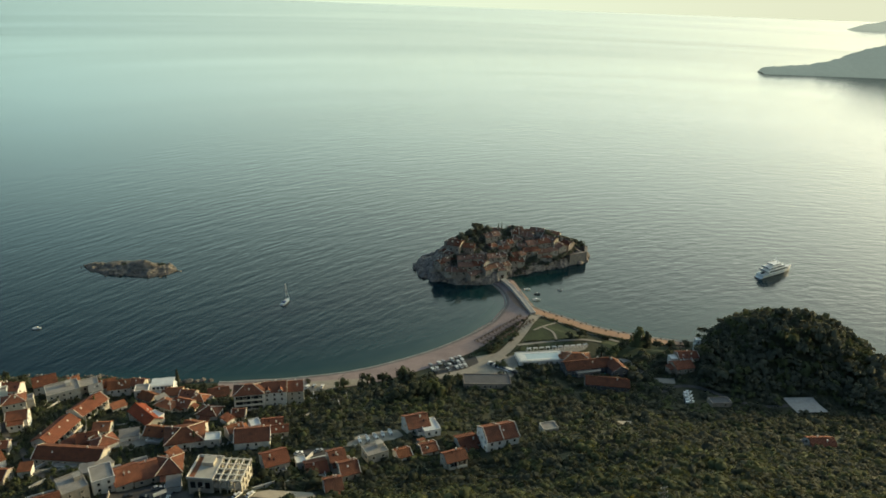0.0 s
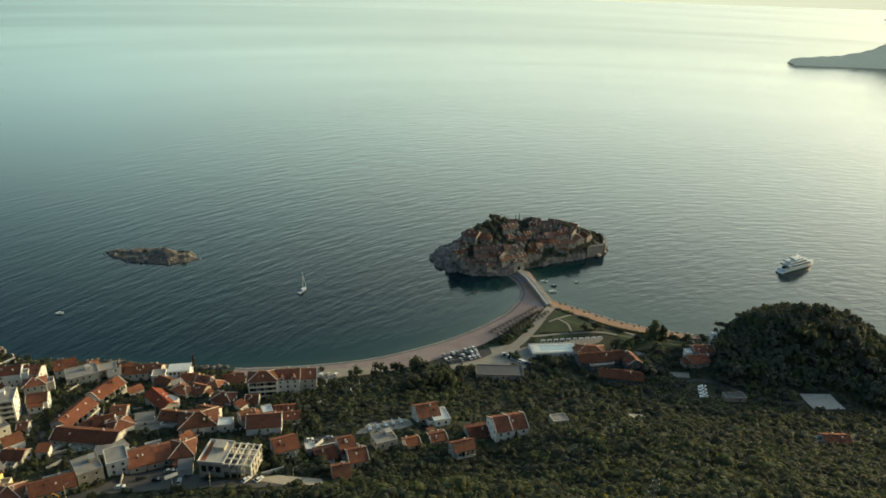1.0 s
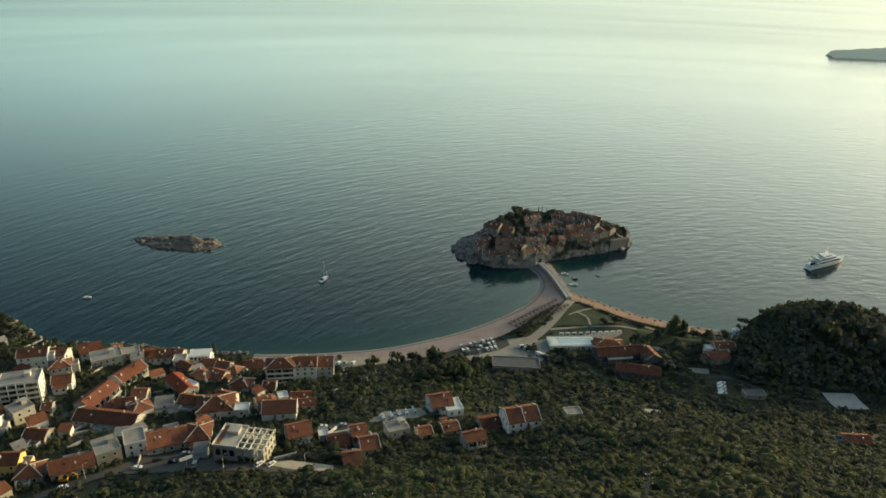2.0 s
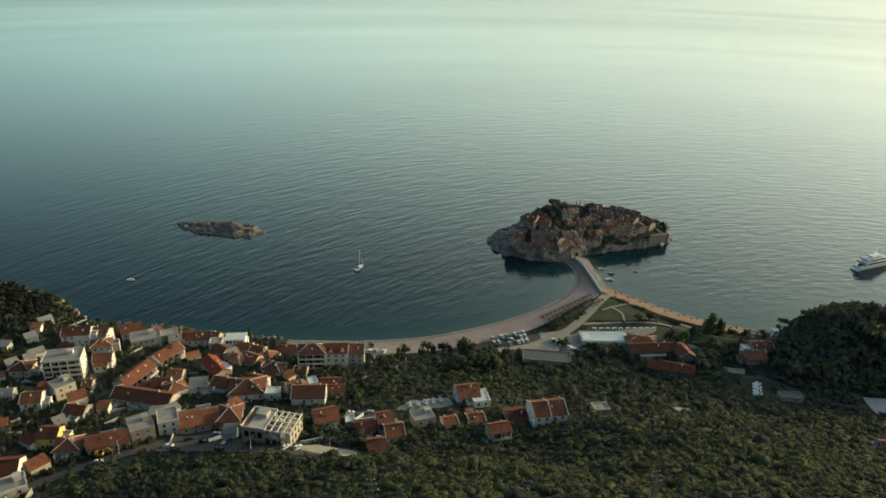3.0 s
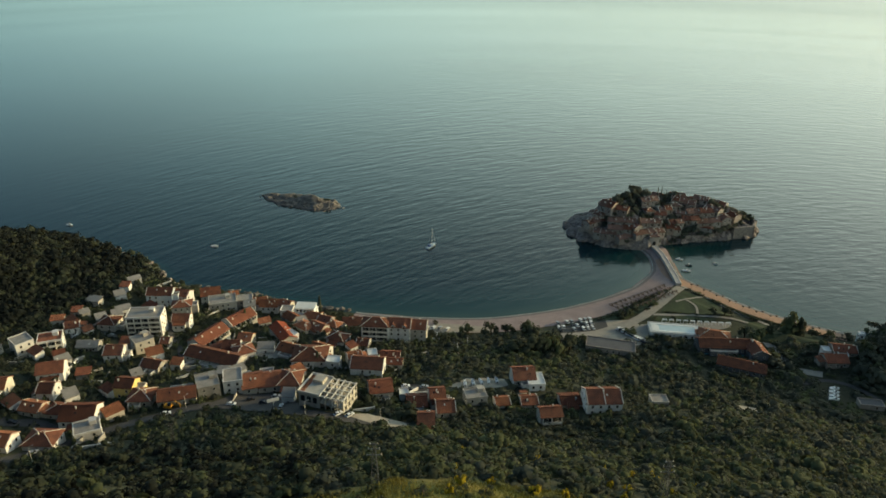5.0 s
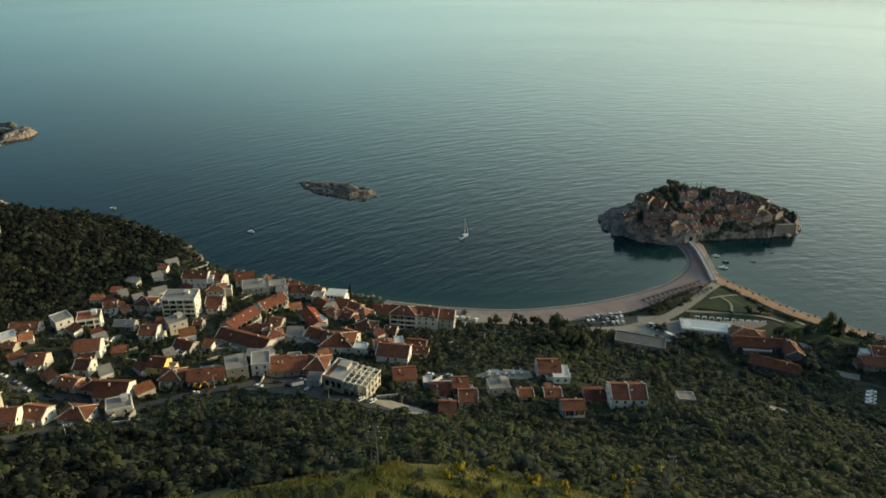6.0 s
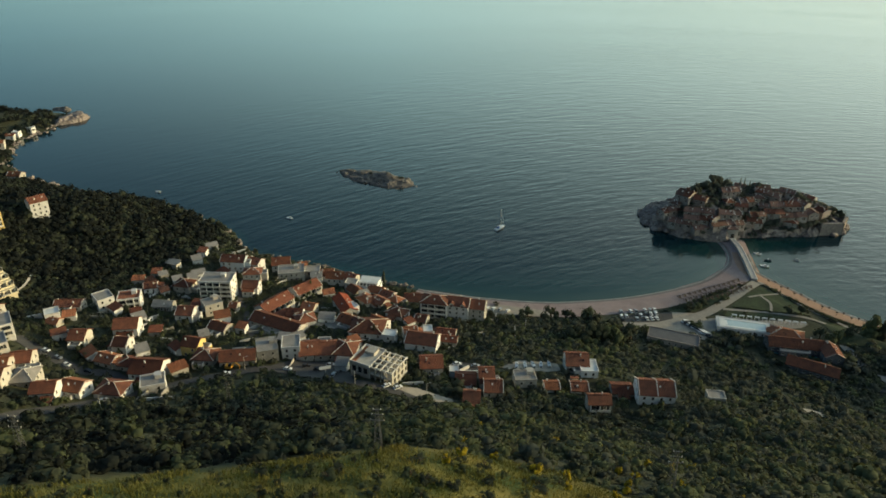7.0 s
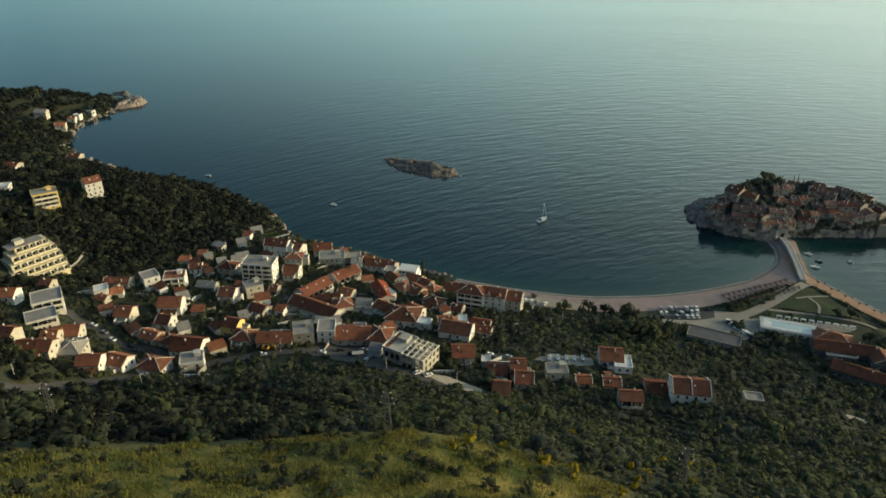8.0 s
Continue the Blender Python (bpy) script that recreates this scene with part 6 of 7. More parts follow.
# Green between the village houses.
x, y, r = scatter(-300, -60, 160, 374, 3.7, 8)
ok = free_of(x, y, -0.8) & (coast_distance(x, y) > 5) & ((x < -150) | (y > 222)) & ((x < -92) | (y > 244))
ok &= r.uniform(0, 1, len(x)) < 0.88
x, y = x[ok], y[ok]
pick = r.permutation(len(x))
for k, i in enumerate(pick[:125]):
    tree("garden_tree", x[i], y[i], "near", r.uniform(1.6, 2.8), r.uniform(3.0, 5.5), ("scrub", "olive", "pine")[k % 3], "dark green garden tree between village houses", k, group="garden trees")
rest = pick[125:]
forest("garden_shrubs", x[rest], y[rest], r, ("far",), (1.7, 2.9), (1.5, 3.8), [LEAF["scrub"], LEAF["olive"], LEAF["pine"]], "dark green shrubs in the village gardens", weights=(0.3, 0.2, 0.5))

x, y, r = scatter(-158, -124, 355, 372, 3.6, 18)
ok = (coast_distance(x, y) > 4) & np.array([clear_spot(a, b, -1.2) or b > 360 for a, b in zip(x, y)])
forest("shore_shrubs", x[ok], y[ok], r, ("mid",), (1.9, 3.0), (2.0, 4.2), [LEAF["scrub"], LEAF["pine"]], "dark shrubs above the shore below the village")

# Single trees by the beach and the resort.
def beach_tree(k, px, py, w, h, s="near"):
    tree('cypress' if s == 'spire' else 'tree', px, py, s, w, h, 'pine' if k % 3 else 'scrub', 'dark slim cypress between the houses' if s == 'spire' and w < 3 else 'full dark green tree near the beach', k)


beach_tree(0, -57, 373, 5.6, 7.5)
beach_tree(1, -43, 376, 6.4, 10)
beach_tree(2, -34, 379, 5.5, 8)
beach_tree(3, -24, 386, 7.0, 9.5)
beach_tree(4, -17, 382, 4.5, 6)
beach_tree(5, -12, 357, 9, 13)
beach_tree(6, -1, 362, 9, 13)
beach_tree(7, -21, 352, 8, 11)
beach_tree(8, 7, 367, 7.5, 11)
beach_tree(9, 136, 437, 11, 15, "spire")
beach_tree(10, 142, 438, 8, 12, "spire")
beach_tree(11, 98, 446, 5, 7)
beach_tree(12, 116, 423, 5.5, 8)
beach_tree(13, 124, 430, 5, 7)
beach_tree(14, 150, 440, 4, 6)
beach_tree(15, 162, 443, 4, 6)
beach_tree(16, 62, 398, 4, 7)
beach_tree(17, 70, 396, 4, 6)
beach_tree(18, 40, 400, 5, 6)
beach_tree(19, 33, 424, 4, 4.5)
beach_tree(20, 40, 434, 5, 5)
beach_tree(21, 52, 446, 4, 4)
beach_tree(22, -157, 372, 2.5, 11, "spire")
beach_tree(23, -116, 286, 2.2, 9, "spire")
beach_tree(24, -186, 330, 2.4, 10, "spire")
beach_tree(25, -80, 380, 2.5, 3)
beach_tree(26, 108, 420, 5, 8)
beach_tree(27, 113, 417, 4.5, 7)
beach_tree(28, 125, 405, 4, 5)
beach_tree(29, 128, 401, 4, 5)
beach_tree(30, 151, 416, 4, 6)
beach_tree(31, 139, 397, 4, 5)
beach_tree(32, 91, 446, 4, 5)
beach_tree(33, 39, 426, 4, 5)
beach_tree(34, 34, 422, 4, 5)
beach_tree(35, 49, 436, 2.5, 3)
beach_tree(36, 80, 433, 2, 2.4)
beach_tree(37, 66, 431, 2, 2.6)
beach_tree(38, 54, 427, 2, 2.4)
beach_tree(39, 86, 434, 2, 2.4)
beach_tree(40, 116, 448, 3, 4)
beach_tree(41, 173, 446, 4, 4)

# Trees on the island and the islet.
isle = lambda a, b: float(island_land(np.array([a]), np.array([b]))[0])
def island_tree(k, px, py, w, h, s="near"):
    # Island crowns use the leaf colour paled for haze.
    tree('cypress' if s == 'spire' else 'island_tree', px, py, s, w * (1.15 if s != 'spire' else 0.8), h * 1.1, 'knoll', 'dark slim island cypress' if s == 'spire' else 'dark tree between the island houses', k, z=isle(px, py) - 0.3, group='island trees')


island_tree(0, 28, 588, 5.5, 11, "umbrella")
island_tree(1, 33, 592, 6, 12)
island_tree(2, 22, 580, 5, 8)
island_tree(3, 15, 574, 5, 8)
island_tree(4, 27, 577, 5, 7)
island_tree(5, 36, 582, 4.5, 7)
island_tree(6, 48, 596, 1.6, 9, "spire")
island_tree(7, 51, 597, 1.5, 10, "spire")
island_tree(8, 55, 598, 1.6, 8, "spire")
island_tree(9, 61, 602, 5, 7)
island_tree(10, 68, 605, 4.5, 6.5)
island_tree(11, 90, 605, 5.5, 8)
island_tree(12, 96, 606, 4, 6)
island_tree(13, 103, 586, 5, 6)
island_tree(14, 97, 582, 5, 6)
island_tree(15, 74, 570, 4.5, 5.5)
island_tree(16, 70, 566, 4, 5)
island_tree(17, 53, 553, 4.5, 5)
island_tree(18, 56, 560, 4, 6)
island_tree(19, 8, 552, 3.5, 5)
island_tree(21, 61, 577, 4.5, 6)
island_tree(22, 55, 569, 4, 6)
island_tree(23, 45, 574, 4.5, 5)
island_tree(24, 18, 563, 4, 5)
island_tree(25, 28, 541, 4, 4.5)
island_tree(27, 57, 588, 5, 6)
island_tree(28, 75, 592, 4, 5)
island_tree(29, 38, 566, 4, 5)
island_tree(30, 108, 590, 4, 5)
island_tree(31, 80, 578, 4, 5)
island_tree(32, 40, 596, 6, 8)
island_tree(33, 24, 592, 6, 8)
island_tree(34, 32, 574, 5, 6)
island_tree(35, 48, 584, 5, 6)
island_tree(36, 70, 598, 5, 6)
island_tree(37, 12, 566, 4, 6)
island_tree(39, 86, 596, 4, 5)
island_tree(40, 100, 592, 4.5, 6)
island_tree(41, 92, 578, 5, 5)
island_tree(42, 86, 575, 4, 4.5)
island_tree(43, 64, 561, 4, 5)
island_tree(44, 10, 556, 4, 5)
island_tree(45, 36, 547, 4, 4)
island_tree(46, 66, 590, 4.5, 6)
island_tree(47, 21, 570, 4.5, 6)
for k, (px, py) in enumerate(((-233, 543), (-231, 545), (-262, 541))):
    tree("bush", px, py, "bush", 2.6, 2.6, "pine", "dark bush on the rock islet", k, z=4.6)

x, y, r = scatter(-20, 130, 540, 632, 4.2, 14)
d = inside_by(x, y, ISLAND)
ok = (d > 5) & (x > 9) & (r.uniform(0, 1, len(x)) < 0.92) & free_of(x, y, -3.5)
forest("island_green", x[ok], y[ok], r, ("mid",), (2.2, 4.2), (2.8, 5.6), [LEAF["knoll"], LEAF["pine"]], "dark trees and shrubs between the island houses", on=lambda a, b: island_land(a, b) - 0.6)

# Bushes and broom in and under the meadow.
x, y, r = scatter(-55, 55, 30, 112, 5.2, 9)
ok = (in_meadow(x, y) > 1) & (r.uniform(0, 1, len(x)) < 0.75)
for k, (px, py) in enumerate(zip(x[ok], y[ok])):
    tree("bush", px, py, "bush", r.uniform(0.6, 1.2) ** 2 * 1.7, r.uniform(0.8, 2.4), ("scrub", "pine")[k % 2], "dark round bush in the dry meadow", k, group="meadow bushes")
x, y, r = scatter(-20, 120, 70, 200, 6.0, 10)
ok = (in_meadow(x, y) < 4) & (r.uniform(0, 1, len(x)) < np.clip(0.5 - np.hypot(x - 45, (y - 125) * 0.8) / 130, 0.02, 0.5)) & free_of(x, y)
x, y = x[ok], y[ok]
for k, (px, py) in enumerate(zip(x[:60], y[:60])):
    tree("broom", px, py, "bush", r.uniform(0.8, 1.5), r.uniform(2.0, 3.2), "broom", "flowering yellow broom among the scrub", k, group="broom bushes")

x, y, r = scatter(-58, 58, 24, 112, 2.6, 15)
clump = np.array([noise.noise(Vector((a / 7, b / 4, 1))) for a, b in zip(x, y)])
ok = (in_meadow(x, y) > 0) & (clump > 0.04 + 0.005 * (y - 40))
forest("meadow_scrub", x[ok], y[ok], r, ("mid",), (0.5, 1.3), (0.5, 1.4), [LEAF["scrub"], LEAF["pine"]], "low dark scrub in the dry meadow")
br = np.random.RandomState(44)
for k, (px, py) in enumerate(br.uniform((5, 62), (72, 128), (60, 2))):
    if -9 < float(inside_by(np.array([px]), np.array([py]), MEADOW)[0]) < 9:
        tree("broom", px, py, "bush", br.uniform(0.8, 1.7), br.uniform(1.6, 3.0), "broom", "flowering yellow broom at the meadow edge", k, group="broom bushes")


def grass_tufts():
    """Dry grass over the meadow: leaning blades in tufts."""
    r = np.random.RandomState(12)
    n = 150000
    x, y = r.uniform(-62, 58, n), r.uniform(15, 112, n)
    dens = np.array([noise.noise(Vector((a / 6, b / 6, 2))) for a, b in zip(x, y)])
    ok = (inside_by(x, y, MEADOW) + 3 * dens > 0) & (r.uniform(-0.8, 0.5, n) < dens)
    x, y, dens = x[ok], y[ok], dens[ok]
    z = land(x, y)
    m = len(x)
    h, a, w = r.uniform(0.3, 0.8, m) * (1 + 0.4 * dens), r.uniform(0, math.tau, m), r.uniform(0.03, 0.09, m)
    lean = r.uniform(-0.3, 0.3, (m, 2))
    p = np.stack([x, y, z], -1)
    side = np.stack([np.cos(a) * w, np.sin(a) * w, np.zeros(m)], -1)
    tip = np.stack([lean[:, 0], lean[:, 1], h], -1)
    v = np.stack([p - side, p + side, p + tip + side * 0.6, p + tip - side * 0.6], 1).reshape(-1, 3)
    b = 4 * np.arange(m)[:, None]
    me = mesh_from("grass", v, np.concatenate([b + [0, 1, 2], b + [0, 2, 3]]), [LEAF["grass"]])
    tagged(new("grass", me), "dry yellow green grass on the sunny meadow", "grass", kind="stuff")


grass_tufts()

# ---- boats ----
def hull(length, beam, free, draught=0.6, n=13):
    """A boat's hull, bow towards +x: sections swept from the transom to the stem."""
    bm = bmesh.new()
    rings = []
    for i in range(n):
        t = i / (n - 1)
        half = beam / 2 * (0.86 + 0.14 * math.sin(math.pi * min(t * 1.4, 1) / 2)) * (1 - max(0, (t - 0.55) / 0.45) ** 2.2)
        half = max(half, 0.02 * beam)
        top = free * (1 + 0.35 * t * t)
        x = -length / 2 + length * t
        rake = 0.06 * length * max(0, (t - 0.8) / 0.2)
        rings.append([bm.verts.new(p) for p in ((x - rake, -half * 0.5, -draught), (x, -half * 0.85, 0.25 * free), (x, -half, top), (x, half, top), (x, half * 0.85, 0.25 * free), (x - rake, half * 0.5, -draught))])
    for a, b in zip(rings, rings[1:]):
        for k in range(6):
            bm.faces.new((a[k], a[(k + 1) % 6], b[(k + 1) % 6], b[k]))
    bm.faces.new(rings[0])
    bm.faces.new(rings[-1][::-1])
    bmesh.ops.recalc_face_normals(bm, faces=bm.faces)
    return bm


def deckhouse(x0, x1, half, z0, z1, slope=0.8):
    """A cabin with a raked front."""
    return prism([(x0, z0), (x1, z0), (x1 - slope * (z1 - z0), z1), (x0, z1)], -half, half)


def turned(bm):
    bmesh.ops.transform(bm, matrix=Matrix(((0, 1, 0, 0), (1, 0, 0, 0), (0, 0, 1, 0), (0, 0, 0, 1))), verts=bm.verts)
    bmesh.ops.reverse_faces(bm, faces=bm.faces)
    return bm


def motor_yacht(x, y, turn):
    ob = thing("motor_yacht", x, y, 0, turn, "large white motor yacht with stacked decks at anchor", "yacht")
    part("hull", hull(44, 8.8, 3.2, 1.2, 17), PAINT["white"], ob)
    part("swim_platform", boxes((-25, -21.5, -3.4, 3.4, 0.3, 0.75)), PAINT["white"], ob)
    for name, x0, x1, half, z0, z1, over in (("main_deck", -15, 13, 3.7, 3.3, 5.8, 4), ("upper_deck", -13, 8, 3.3, 6.0, 8.3, 4), ("sun_deck", -8, 3, 2.6, 8.5, 10.2, 3)):
        body = part(name, turned(deckhouse(x0, x1, half, z0, z1)), PAINT["white"], ob)
        part("window_band", turned(deckhouse(x0 + 1, x1 - 0.8, half + 0.04, z0 + 0.8, z1 - 0.5)), GLASS, body)
        part("deck_edge", boxes((x0 - over, x1 - 1.2, -half - 0.5, half + 0.5, z1, z1 + 0.22)), PAINT["white"], body)
        part("railing", boxes((x0 - over, x0 - over + 0.08, -half - 0.4, half + 0.4, z1 + 0.22, z1 + 1.1)), PAINT["grey"], body)
    part("radar_arch", boxes((-3, -2, -2.2, -1.8, 10.2, 12.4), (-3, -2, 1.8, 2.2, 10.2, 12.4), (-3.2, -1.8, -2.2, 2.2, 12.4, 12.7)), PAINT["white"], ob)
    part("mast", tube([(-2.5, 0, 12.6), (-2.7, 0, 15.5)], [0.18, 0.08]), PAINT["white"], ob)
    part("bow_rail", tube([(12, -3.4, 5.0), (18, -2.4, 5.4), (21.6, 0, 5.8)], [0.06, 0.06, 0.06], 5), STEEL, ob)
    part("bow_rail", tube([(12, 3.4, 5.0), (18, 2.4, 5.4), (21.6, 0, 5.8)], [0.06, 0.06, 0.06], 5), STEEL, ob)
    part("tender", hull(5, 2, 0.8, 0.3), PAINT["dark"], ob, at=pose(-18, 0, 3.6))


motor_yacht(294, 587, 33)


def sailing_boat(x, y, turn):
    ob = thing("sailing_boat", x, y, 0, turn, "small white sailing yacht at anchor with furled sail", "sailing boat")
    part("hull", hull(11, 3.5, 1.1, 0.7), PAINT["white"], ob)
    part("cabin", turned(deckhouse(-1.5, 2.6, 1.0, 1.2, 1.9)), PAINT["white"], ob)
    part("cockpit_cover", turned(deckhouse(-3.4, -1.4, 1.2, 1.2, 2.5, 0.4)), PAINT["blue"], ob)
    part("mast", tube([(0.8, 0, 1.0), (0.75, 0, 15.5)], [0.12, 0.07]), TRIM, ob)
    part("boom", tube([(0.7, 0, 2.8), (-4.2, 0, 2.9)], [0.22, 0.16]), TRIM, ob, "furled pale sail on the boom")
    part("forestay", tube([(0.78, 0, 15), (5.3, 0, 1.5)], [0.07, 0.09], 5), TRIM, ob)
    part("backstay", tube([(0.76, 0, 15.3), (-5.4, 0, 1.2)], [0.03, 0.03], 4), STEEL, ob)


sailing_boat(-118, 491.5, 72)


def small_boat(x, y, turn, length, z=0.0, covered=False, paint="white", label="small white motor boat moored in the bay"):
    ob = thing("motor_boat", x, y, z, turn, label, "boat", "small boats")
    part("hull", hull(length, length * 0.36, 0.55 + 0.04 * length, 0.35), PAINT[paint], ob)
    part("cabin", turned(deckhouse(-length * 0.1, length * 0.22, length * 0.12, 0.6, 1.5)), PAINT["white"], ob)
    part("windscreen", turned(deckhouse(-length * 0.02, length * 0.24, length * 0.125, 1.0, 1.4)), GLASS, ob)
    part("outboard", boxes((-length / 2 - 0.35, -length / 2 + 0.05, -0.2, 0.2, 0.2, 1.1)), PAINT["dark"], ob)


for bx, by, turn, ln in ((-277, 436, 10, 5.5), (-411, 433, 20, 5), (96.3, 532.5, -10, 3.5), (75, 512.3, 8, 6.5), (69.6, 531.3, 5, 5.5), (77, 523, 0, 4.5)):
    small_boat(bx, by, turn, ln, paint="dark" if ln == 4.5 else "white")
for k in range(5):
    bx, by = -37 + 3.5 * k, 289.5 + 2.3 * k
    small_boat(bx, by, 108 + 9 * (k % 3), 4.6, z=height(bx, by) + 0.75, label="white motor boat stored on the gravel yard")
for k in range(4):
    bx, by = 147.5 + 0.8 * k, 360 + 4.0 * k
    small_boat(bx, by, 8 + 6 * (k % 2), 5.6, z=height(bx, by) + 0.5, label="white boat laid up beside the wood")


# ---- cars ----
def car_meshes(paint):
    body = prism([(-2.1, 0.35), (2.1, 0.35), (2.15, 0.8), (1.2, 0.95), (-2.0, 1.0), (-2.15, 0.7)], -0.85, 0.85)
    bmesh.ops.bevel(body, geom=body.edges[:], offset=0.06, segments=1, affect="EDGES")
    cabin = prism([(-1.8, 0.95), (1.05, 0.93), (0.35, 1.45), (-1.3, 1.47)], -0.74, 0.74)
    roof = prism([(-1.28, 1.46), (0.33, 1.44), (0.2, 1.5), (-1.2, 1.52)], -0.7, 0.7)
    return [mesh_of(n, turned(b), m) for n, b, m in (("body", body, PAINT[paint]), ("cabin", cabin, GLASS), ("roof", roof, PAINT[paint]))]


CARS = {p: car_meshes(p) for p in ("white", "grey", "dark", "red", "blue")}
wheel_bm = tube([(0, -0.11, 0), (0, 0.11, 0)], [0.32, 0.32], 10)
WHEEL = mesh_of("wheel", wheel_bm, TYRE)


def car(x, y, turn, paint, where, z=None):
    ob = thing("car", x, y, height(x, y) + 0.36 if z is None else z, turn, f"{ {'grey': 'silver'}.get(paint, paint) } parked car {where}", "car", "parked cars")
    for nm, me in zip(("body", "cabin", "roof"), CARS[paint]):
        part(nm, me, None, ob)
    for wx in (-1.3, 1.3):
        for wy in (-0.8, 0.8):
            part("wheel", WHEEL, None, ob, at=pose(wx, wy, 0.32))


cr = random.Random(5)
shades = ("white", "white", "grey", "dark", "white", "grey", "dark", "white")
for k in range(12):
    car(33 + 1.5 * k, 405 - 1.1 * k + cr.uniform(-0.3, 0.3), 50 + cr.uniform(-4, 4), cr.choice(shades), "in the car park by the beach")
for row in range(3):
    for k in range(8):
        if cr.random() < 0.85:
            car(-2 + 2.7 * k - 1.5 * row, 390 + 1.6 * k + 6.2 * row, 118 + cr.uniform(-4, 4), cr.choice(shades), "in the car park by the beach")
for x0, y0, turn, p in ((-79.5, 232.5, 60, "white"), (-74.5, 233.5, 60, "white"), (-113, 247, 20, "white"), (-118, 246, 30, "grey"), (-108, 233, 100, "grey"), (-120, 238, 10, "dark"), (-128, 240, 40, "dark"), (-155, 214.5, 40, "white"), (-133, 232, 20, "white"), (-183, 170, 62, "grey"), (-64, 277, 30, "white"), (-60, 274, 30, "dark"), (-55, 279, 30, "grey"), (-241, 189, 8, "white"), (-232, 188, 4, "grey"), (-224, 186, 2, "white"), (-213, 188, 10, "dark")):
    car(x0, y0, turn, p, "beside the village road", z=height(x0, y0) + 0.38)
for x0, y0, p in ((-83, 371, "white"), (-79, 372, "white"), (-75, 373, "grey"), (-70, 373, "white")):
    car(x0, y0, 80, p, "behind the beach houses")
digger = thing("excavator", -158, 220, height(-158, 220) + 0.3, 15, "yellow excavator parked on the road edge", "excavator")
part("body", boxes((-1.6, 1.6, -1.2, 1.2, 1.0, 2.2)), PAINT["yellow"], digger)
part("cabin", boxes((0.2, 1.5, -1.1, 0.1, 2.2, 3.3)), GLASS, digger)
part("track", boxes((-1.9, 1.9, -1.4, -0.9, 0, 0.9)), TYRE, digger)
part("track", boxes((-1.9, 1.9, 0.9, 1.4, 0, 0.9)), TYRE, digger)
part("arm", tube([(1.4, 0.4, 1.8), (3.4, 0.4, 4.0), (5.4, 0.4, 2.6), (5.2, 0.4, 0.8)], [0.25, 0.25, 0.2, 0.25], 5), PAINT["yellow"], digger)


# ---- parasols ----
def parasol_meshes():
    bm = bmesh.new()
    rim = [bm.verts.new((0.9 * math.cos(k * math.tau / 10), 0.9 * math.sin(k * math.tau / 10), 2.1)) for k in range(10)]
    drop = [bm.verts.new((0.9 * math.cos(k * math.tau / 10), 0.9 * math.sin(k * math.tau / 10), 1.9)) for k in range(10)]
    tip = bm.verts.new((0, 0, 2.6))
    for k in range(10):
        bm.faces.new((rim[k], rim[(k + 1) % 10], tip))
        bm.faces.new((drop[k], drop[(k + 1) % 10], rim[(k + 1) % 10], rim[k]))
    bm.faces.new(drop[::-1])
    return mesh_of("canopy", bm, THATCH), mesh_of("pole", tube([(0, 0, -0.3), (0, 0, 2.4)], [0.06, 0.05], 6), BARK), mesh_of("lounger", boxes((-0.95, 0.6, -0.32, 0.32, 0.25, 0.36), (-0.9, -0.82, -0.3, -0.22, 0, 0.25), (-0.9, -0.82, 0.22, 0.3, 0, 0.25), (0.45, 0.53, -0.3, -0.22, 0, 0.25), (0.45, 0.53, 0.22, 0.3, 0, 0.25), (0.55, 1.05, -0.32, 0.32, 0.36, 0.75)), THATCH)


CANOPY, POLE, LOUNGER = parasol_meshes()


def parasol(x, y):
    ob = thing("parasol", x, y, height(x, y) + 0.14, 0, "brown thatched parasol on the beach", "parasol", "beach parasols")
    part("pole", POLE, None, ob)
    part("canopy", CANOPY, None, ob)


def lounger(x, y, turn):
    part_me = new("sun_lounger", LOUNGER)
    part_me.matrix_world = pose(x, y, height(x, y) + 0.14, 0, 0, turn)
    tagged(part_me, "dark wooden sun lounger on the pebbles", "sun lounger", "sun loungers")


for row in range(3):
    for k in range(13):
        px, py = 26 + 2.75 * k + 4.2 * row, 437.5 + 3.3 * k - 3.6 * row
        if coast_distance(np.array([px]), np.array([py]))[0] > 5:
            parasol(px, py)
            lounger(px - 0.9, py + 1.7, 140)
            lounger(px + 1.0, py + 0.5, 140)
for k in range(23):
    px = 78 + 4.1 * k
    py = float(np.interp(px, (73, 93, 116, 139, 161, 186), (499, 485, 470, 461, 455, 452))) - (6.0 if k % 2 else 9.4)
    parasol(px, py)


# ---- hedges, masts and lamp posts ----
def hedge(name, pts, wide, tall, label):
    r = np.random.RandomState(len(pts))
    xs, ys = [], []
    for (ax, ay), (bx, by) in zip(pts, pts[1:]):
        n = int(math.hypot(bx - ax, by - ay) / (wide * 0.7))
        for k in range(n):
            xs.append(ax + (bx - ax) * k / n)
            ys.append(ay + (by - ay) * k / n)
    forest(name, np.array(xs), np.array(ys), r, ("mid",), (wide * 0.6, wide * 0.8), (tall * 0.8, tall * 1.2), [LEAF["pine"], LEAF["scrub"]], label)


hedge("beach_hedge", [(76, 480), (94, 466), (114, 452), (150, 444), (175, 443)], 1.8, 1.6, "clipped dark hedge above the sand beach")
hedge("road_hedge", [(24, 421), (36, 436), (47, 454), (62, 474)], 2.6, 1.8, "dark hedge between beach and road")
hedge("lawn_hedge", [(60, 438), (80, 441), (104, 448)], 1.6, 1.2, "low dark hedge round the lawn")


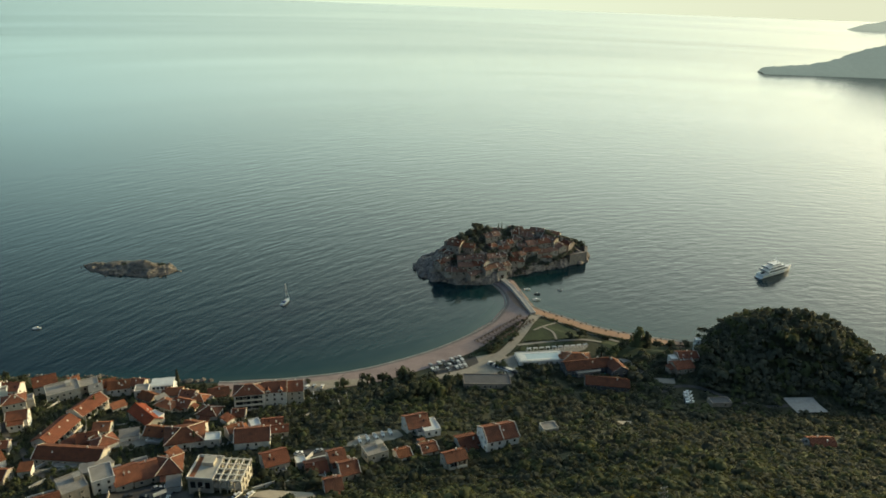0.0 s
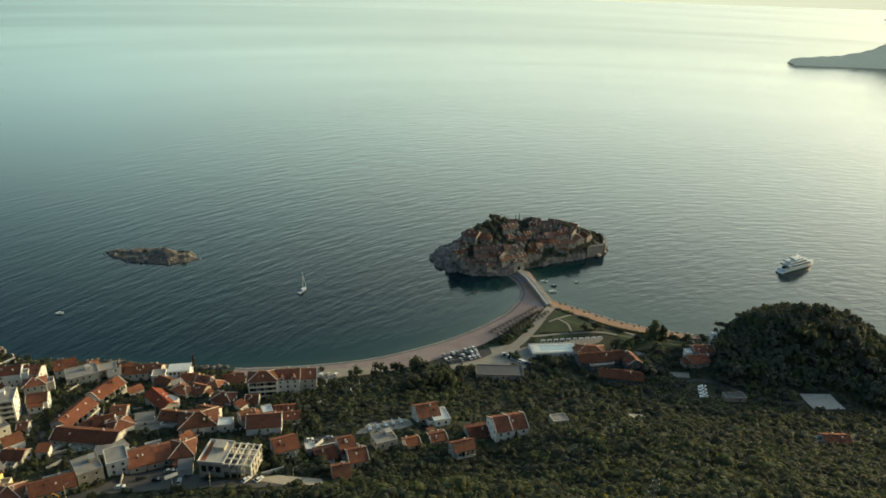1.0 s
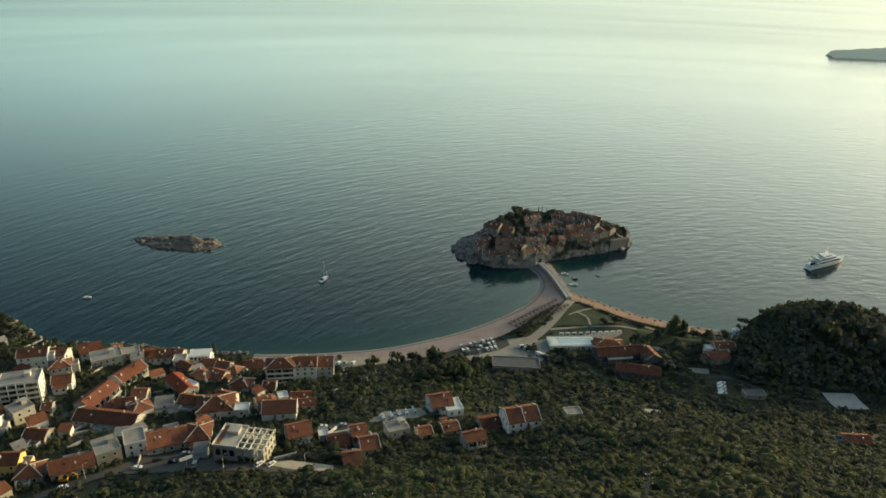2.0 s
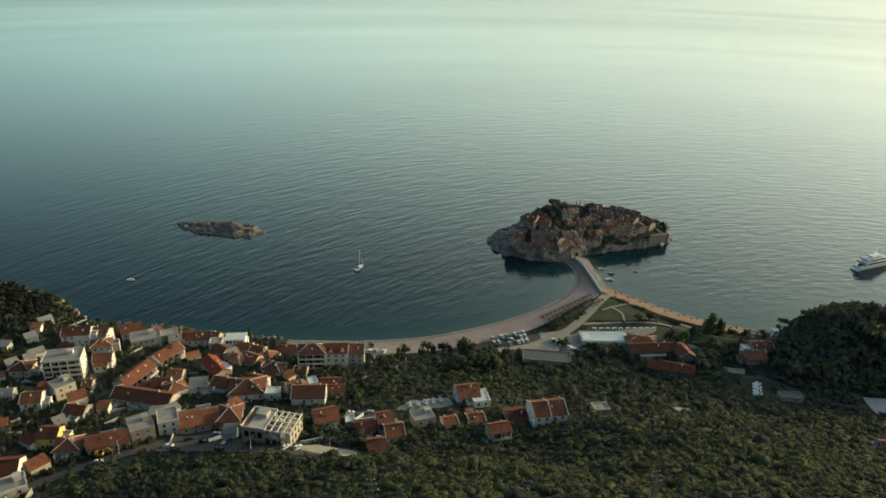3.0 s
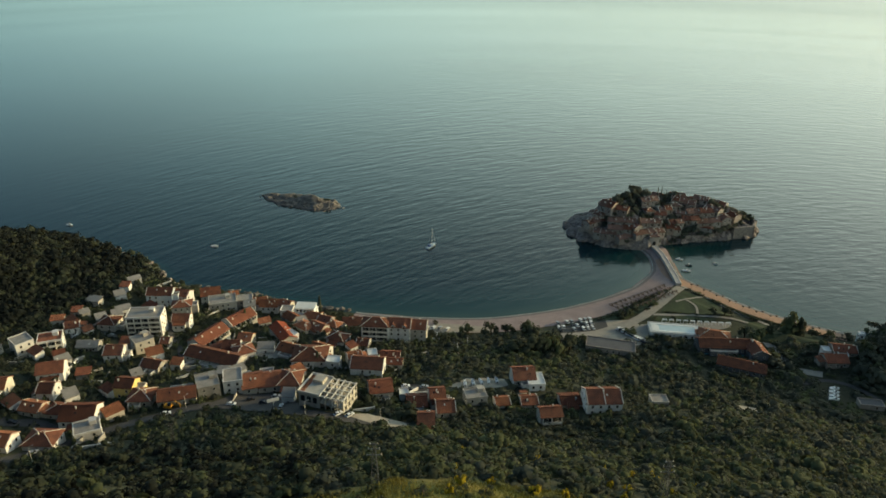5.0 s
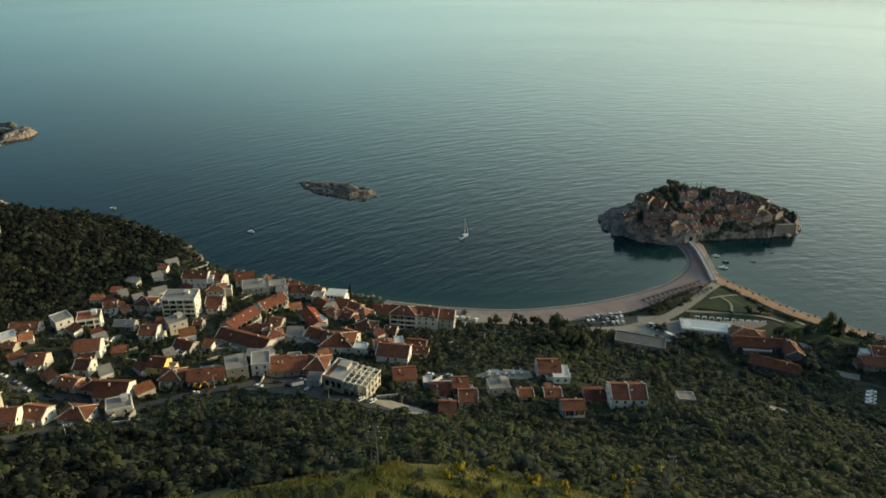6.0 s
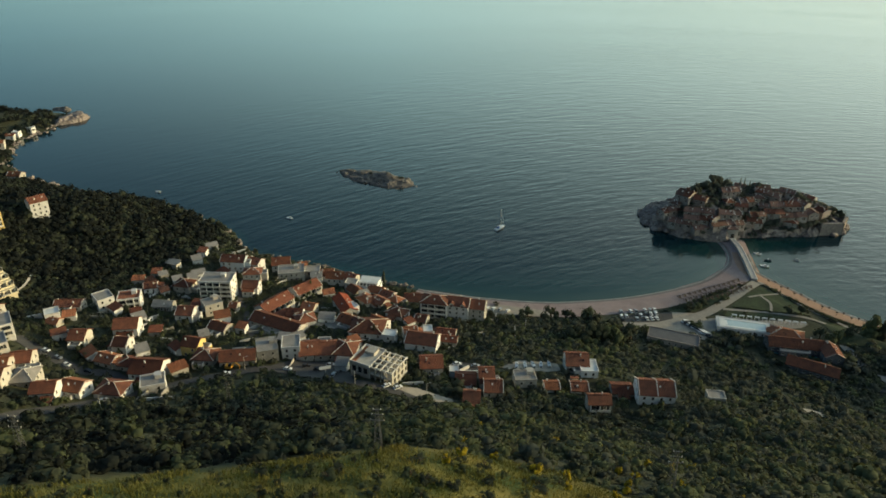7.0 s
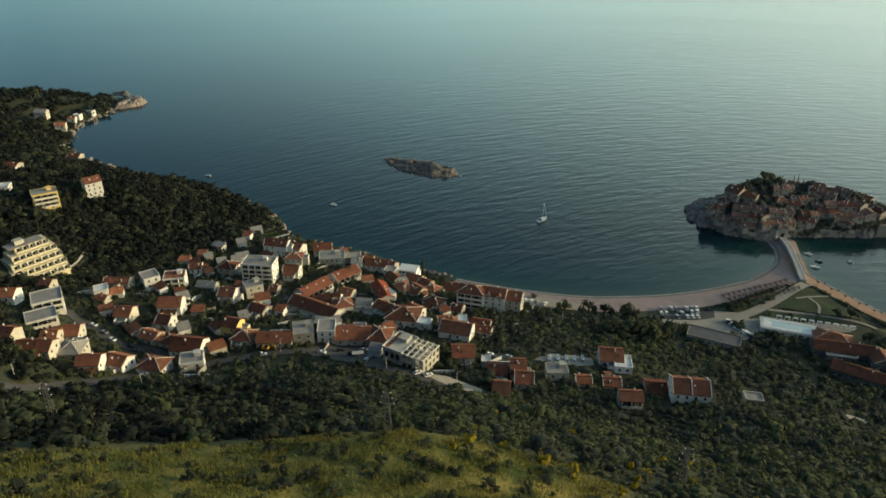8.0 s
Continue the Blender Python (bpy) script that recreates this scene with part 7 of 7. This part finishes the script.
def lattice_mast(x, y, tall, label):
    ob = thing("lattice_mast", x, y, height(x, y) - 0.3, 20, label, "mast", "power masts")
    for sx in (-1, 1):
        for sy in (-1, 1):
            part("leg", tube([(sx * 0.75, sy * 0.75, 0), (sx * 0.2, sy * 0.2, tall)], [0.07, 0.05], 4), STEEL, ob)
    n = int(tall / 1.1)
    for k in range(n):
        z0, z1 = tall * k / n, tall * (k + 1) / n
        w0, w1 = 0.75 - 0.55 * k / n, 0.75 - 0.55 * (k + 1) / n
        for sx, sy, ex, ey in ((-1, -1, 1, -1), (1, 1, -1, 1), (-1, 1, -1, -1), (1, -1, 1, 1)):
            part("brace", tube([(sx * w0, sy * w0, z0), (ex * w1, ey * w1, z1)], [0.045, 0.045], 4), STEEL, ob)
    for z, w in ((tall * 0.72, 1.3), (tall * 0.86, 1.0), (tall * 0.98, 0.7)):
        arm = part("crossarm", boxes((-w, w, -0.08, 0.08, z - 0.08, z + 0.08)), STEEL, ob)
        for e in (-w, w):
            part("insulator", tube([(e, 0, z), (e, 0, z + 0.35)], [0.09, 0.06], 6), TRIM, arm)


lattice_mast(-6.3, 96.5, 9.6, "grey steel lattice power mast at the meadow edge")
lattice_mast(-133, 191, 10, "grey steel lattice power mast above the road")
lattice_mast(46, 117, 10, "grey steel lattice power mast in the scrub")
lattice_mast(-76, 73, 10, "grey steel lattice power mast on the slope")


def lamp_post(x, y, sign=False):
    ob = thing("sign_mast" if sign else "street_lamp", x, y, height(x, y), 40, "pale post with a white board by the square" if sign else "pale street lamp beside the road", "sign" if sign else "street lamp")
    part("pole", tube([(0, 0, -0.4), (0, 0, 7.5)], [0.12, 0.08]), TRIM, ob)
    if sign:
        part("board", boxes((-2.6, 2.6, -0.1, 0.1, 6.2, 7.8)), PAINT["white"], ob)
    else:
        part("arm", tube([(0, 0, 7.4), (1.4, 0, 7.8)], [0.06, 0.05], 5), TRIM, ob)
        part("lamp_head", boxes((1.1, 1.8, -0.14, 0.14, 7.7, 7.85)), PAINT["grey"], ob)


lamp_post(-108, 227, True)
for lx, ly in ((-177, 164), (-186, 178), (-150, 222), (-92, 226), (-60, 233), (-206, 130)):
    lamp_post(lx, ly)
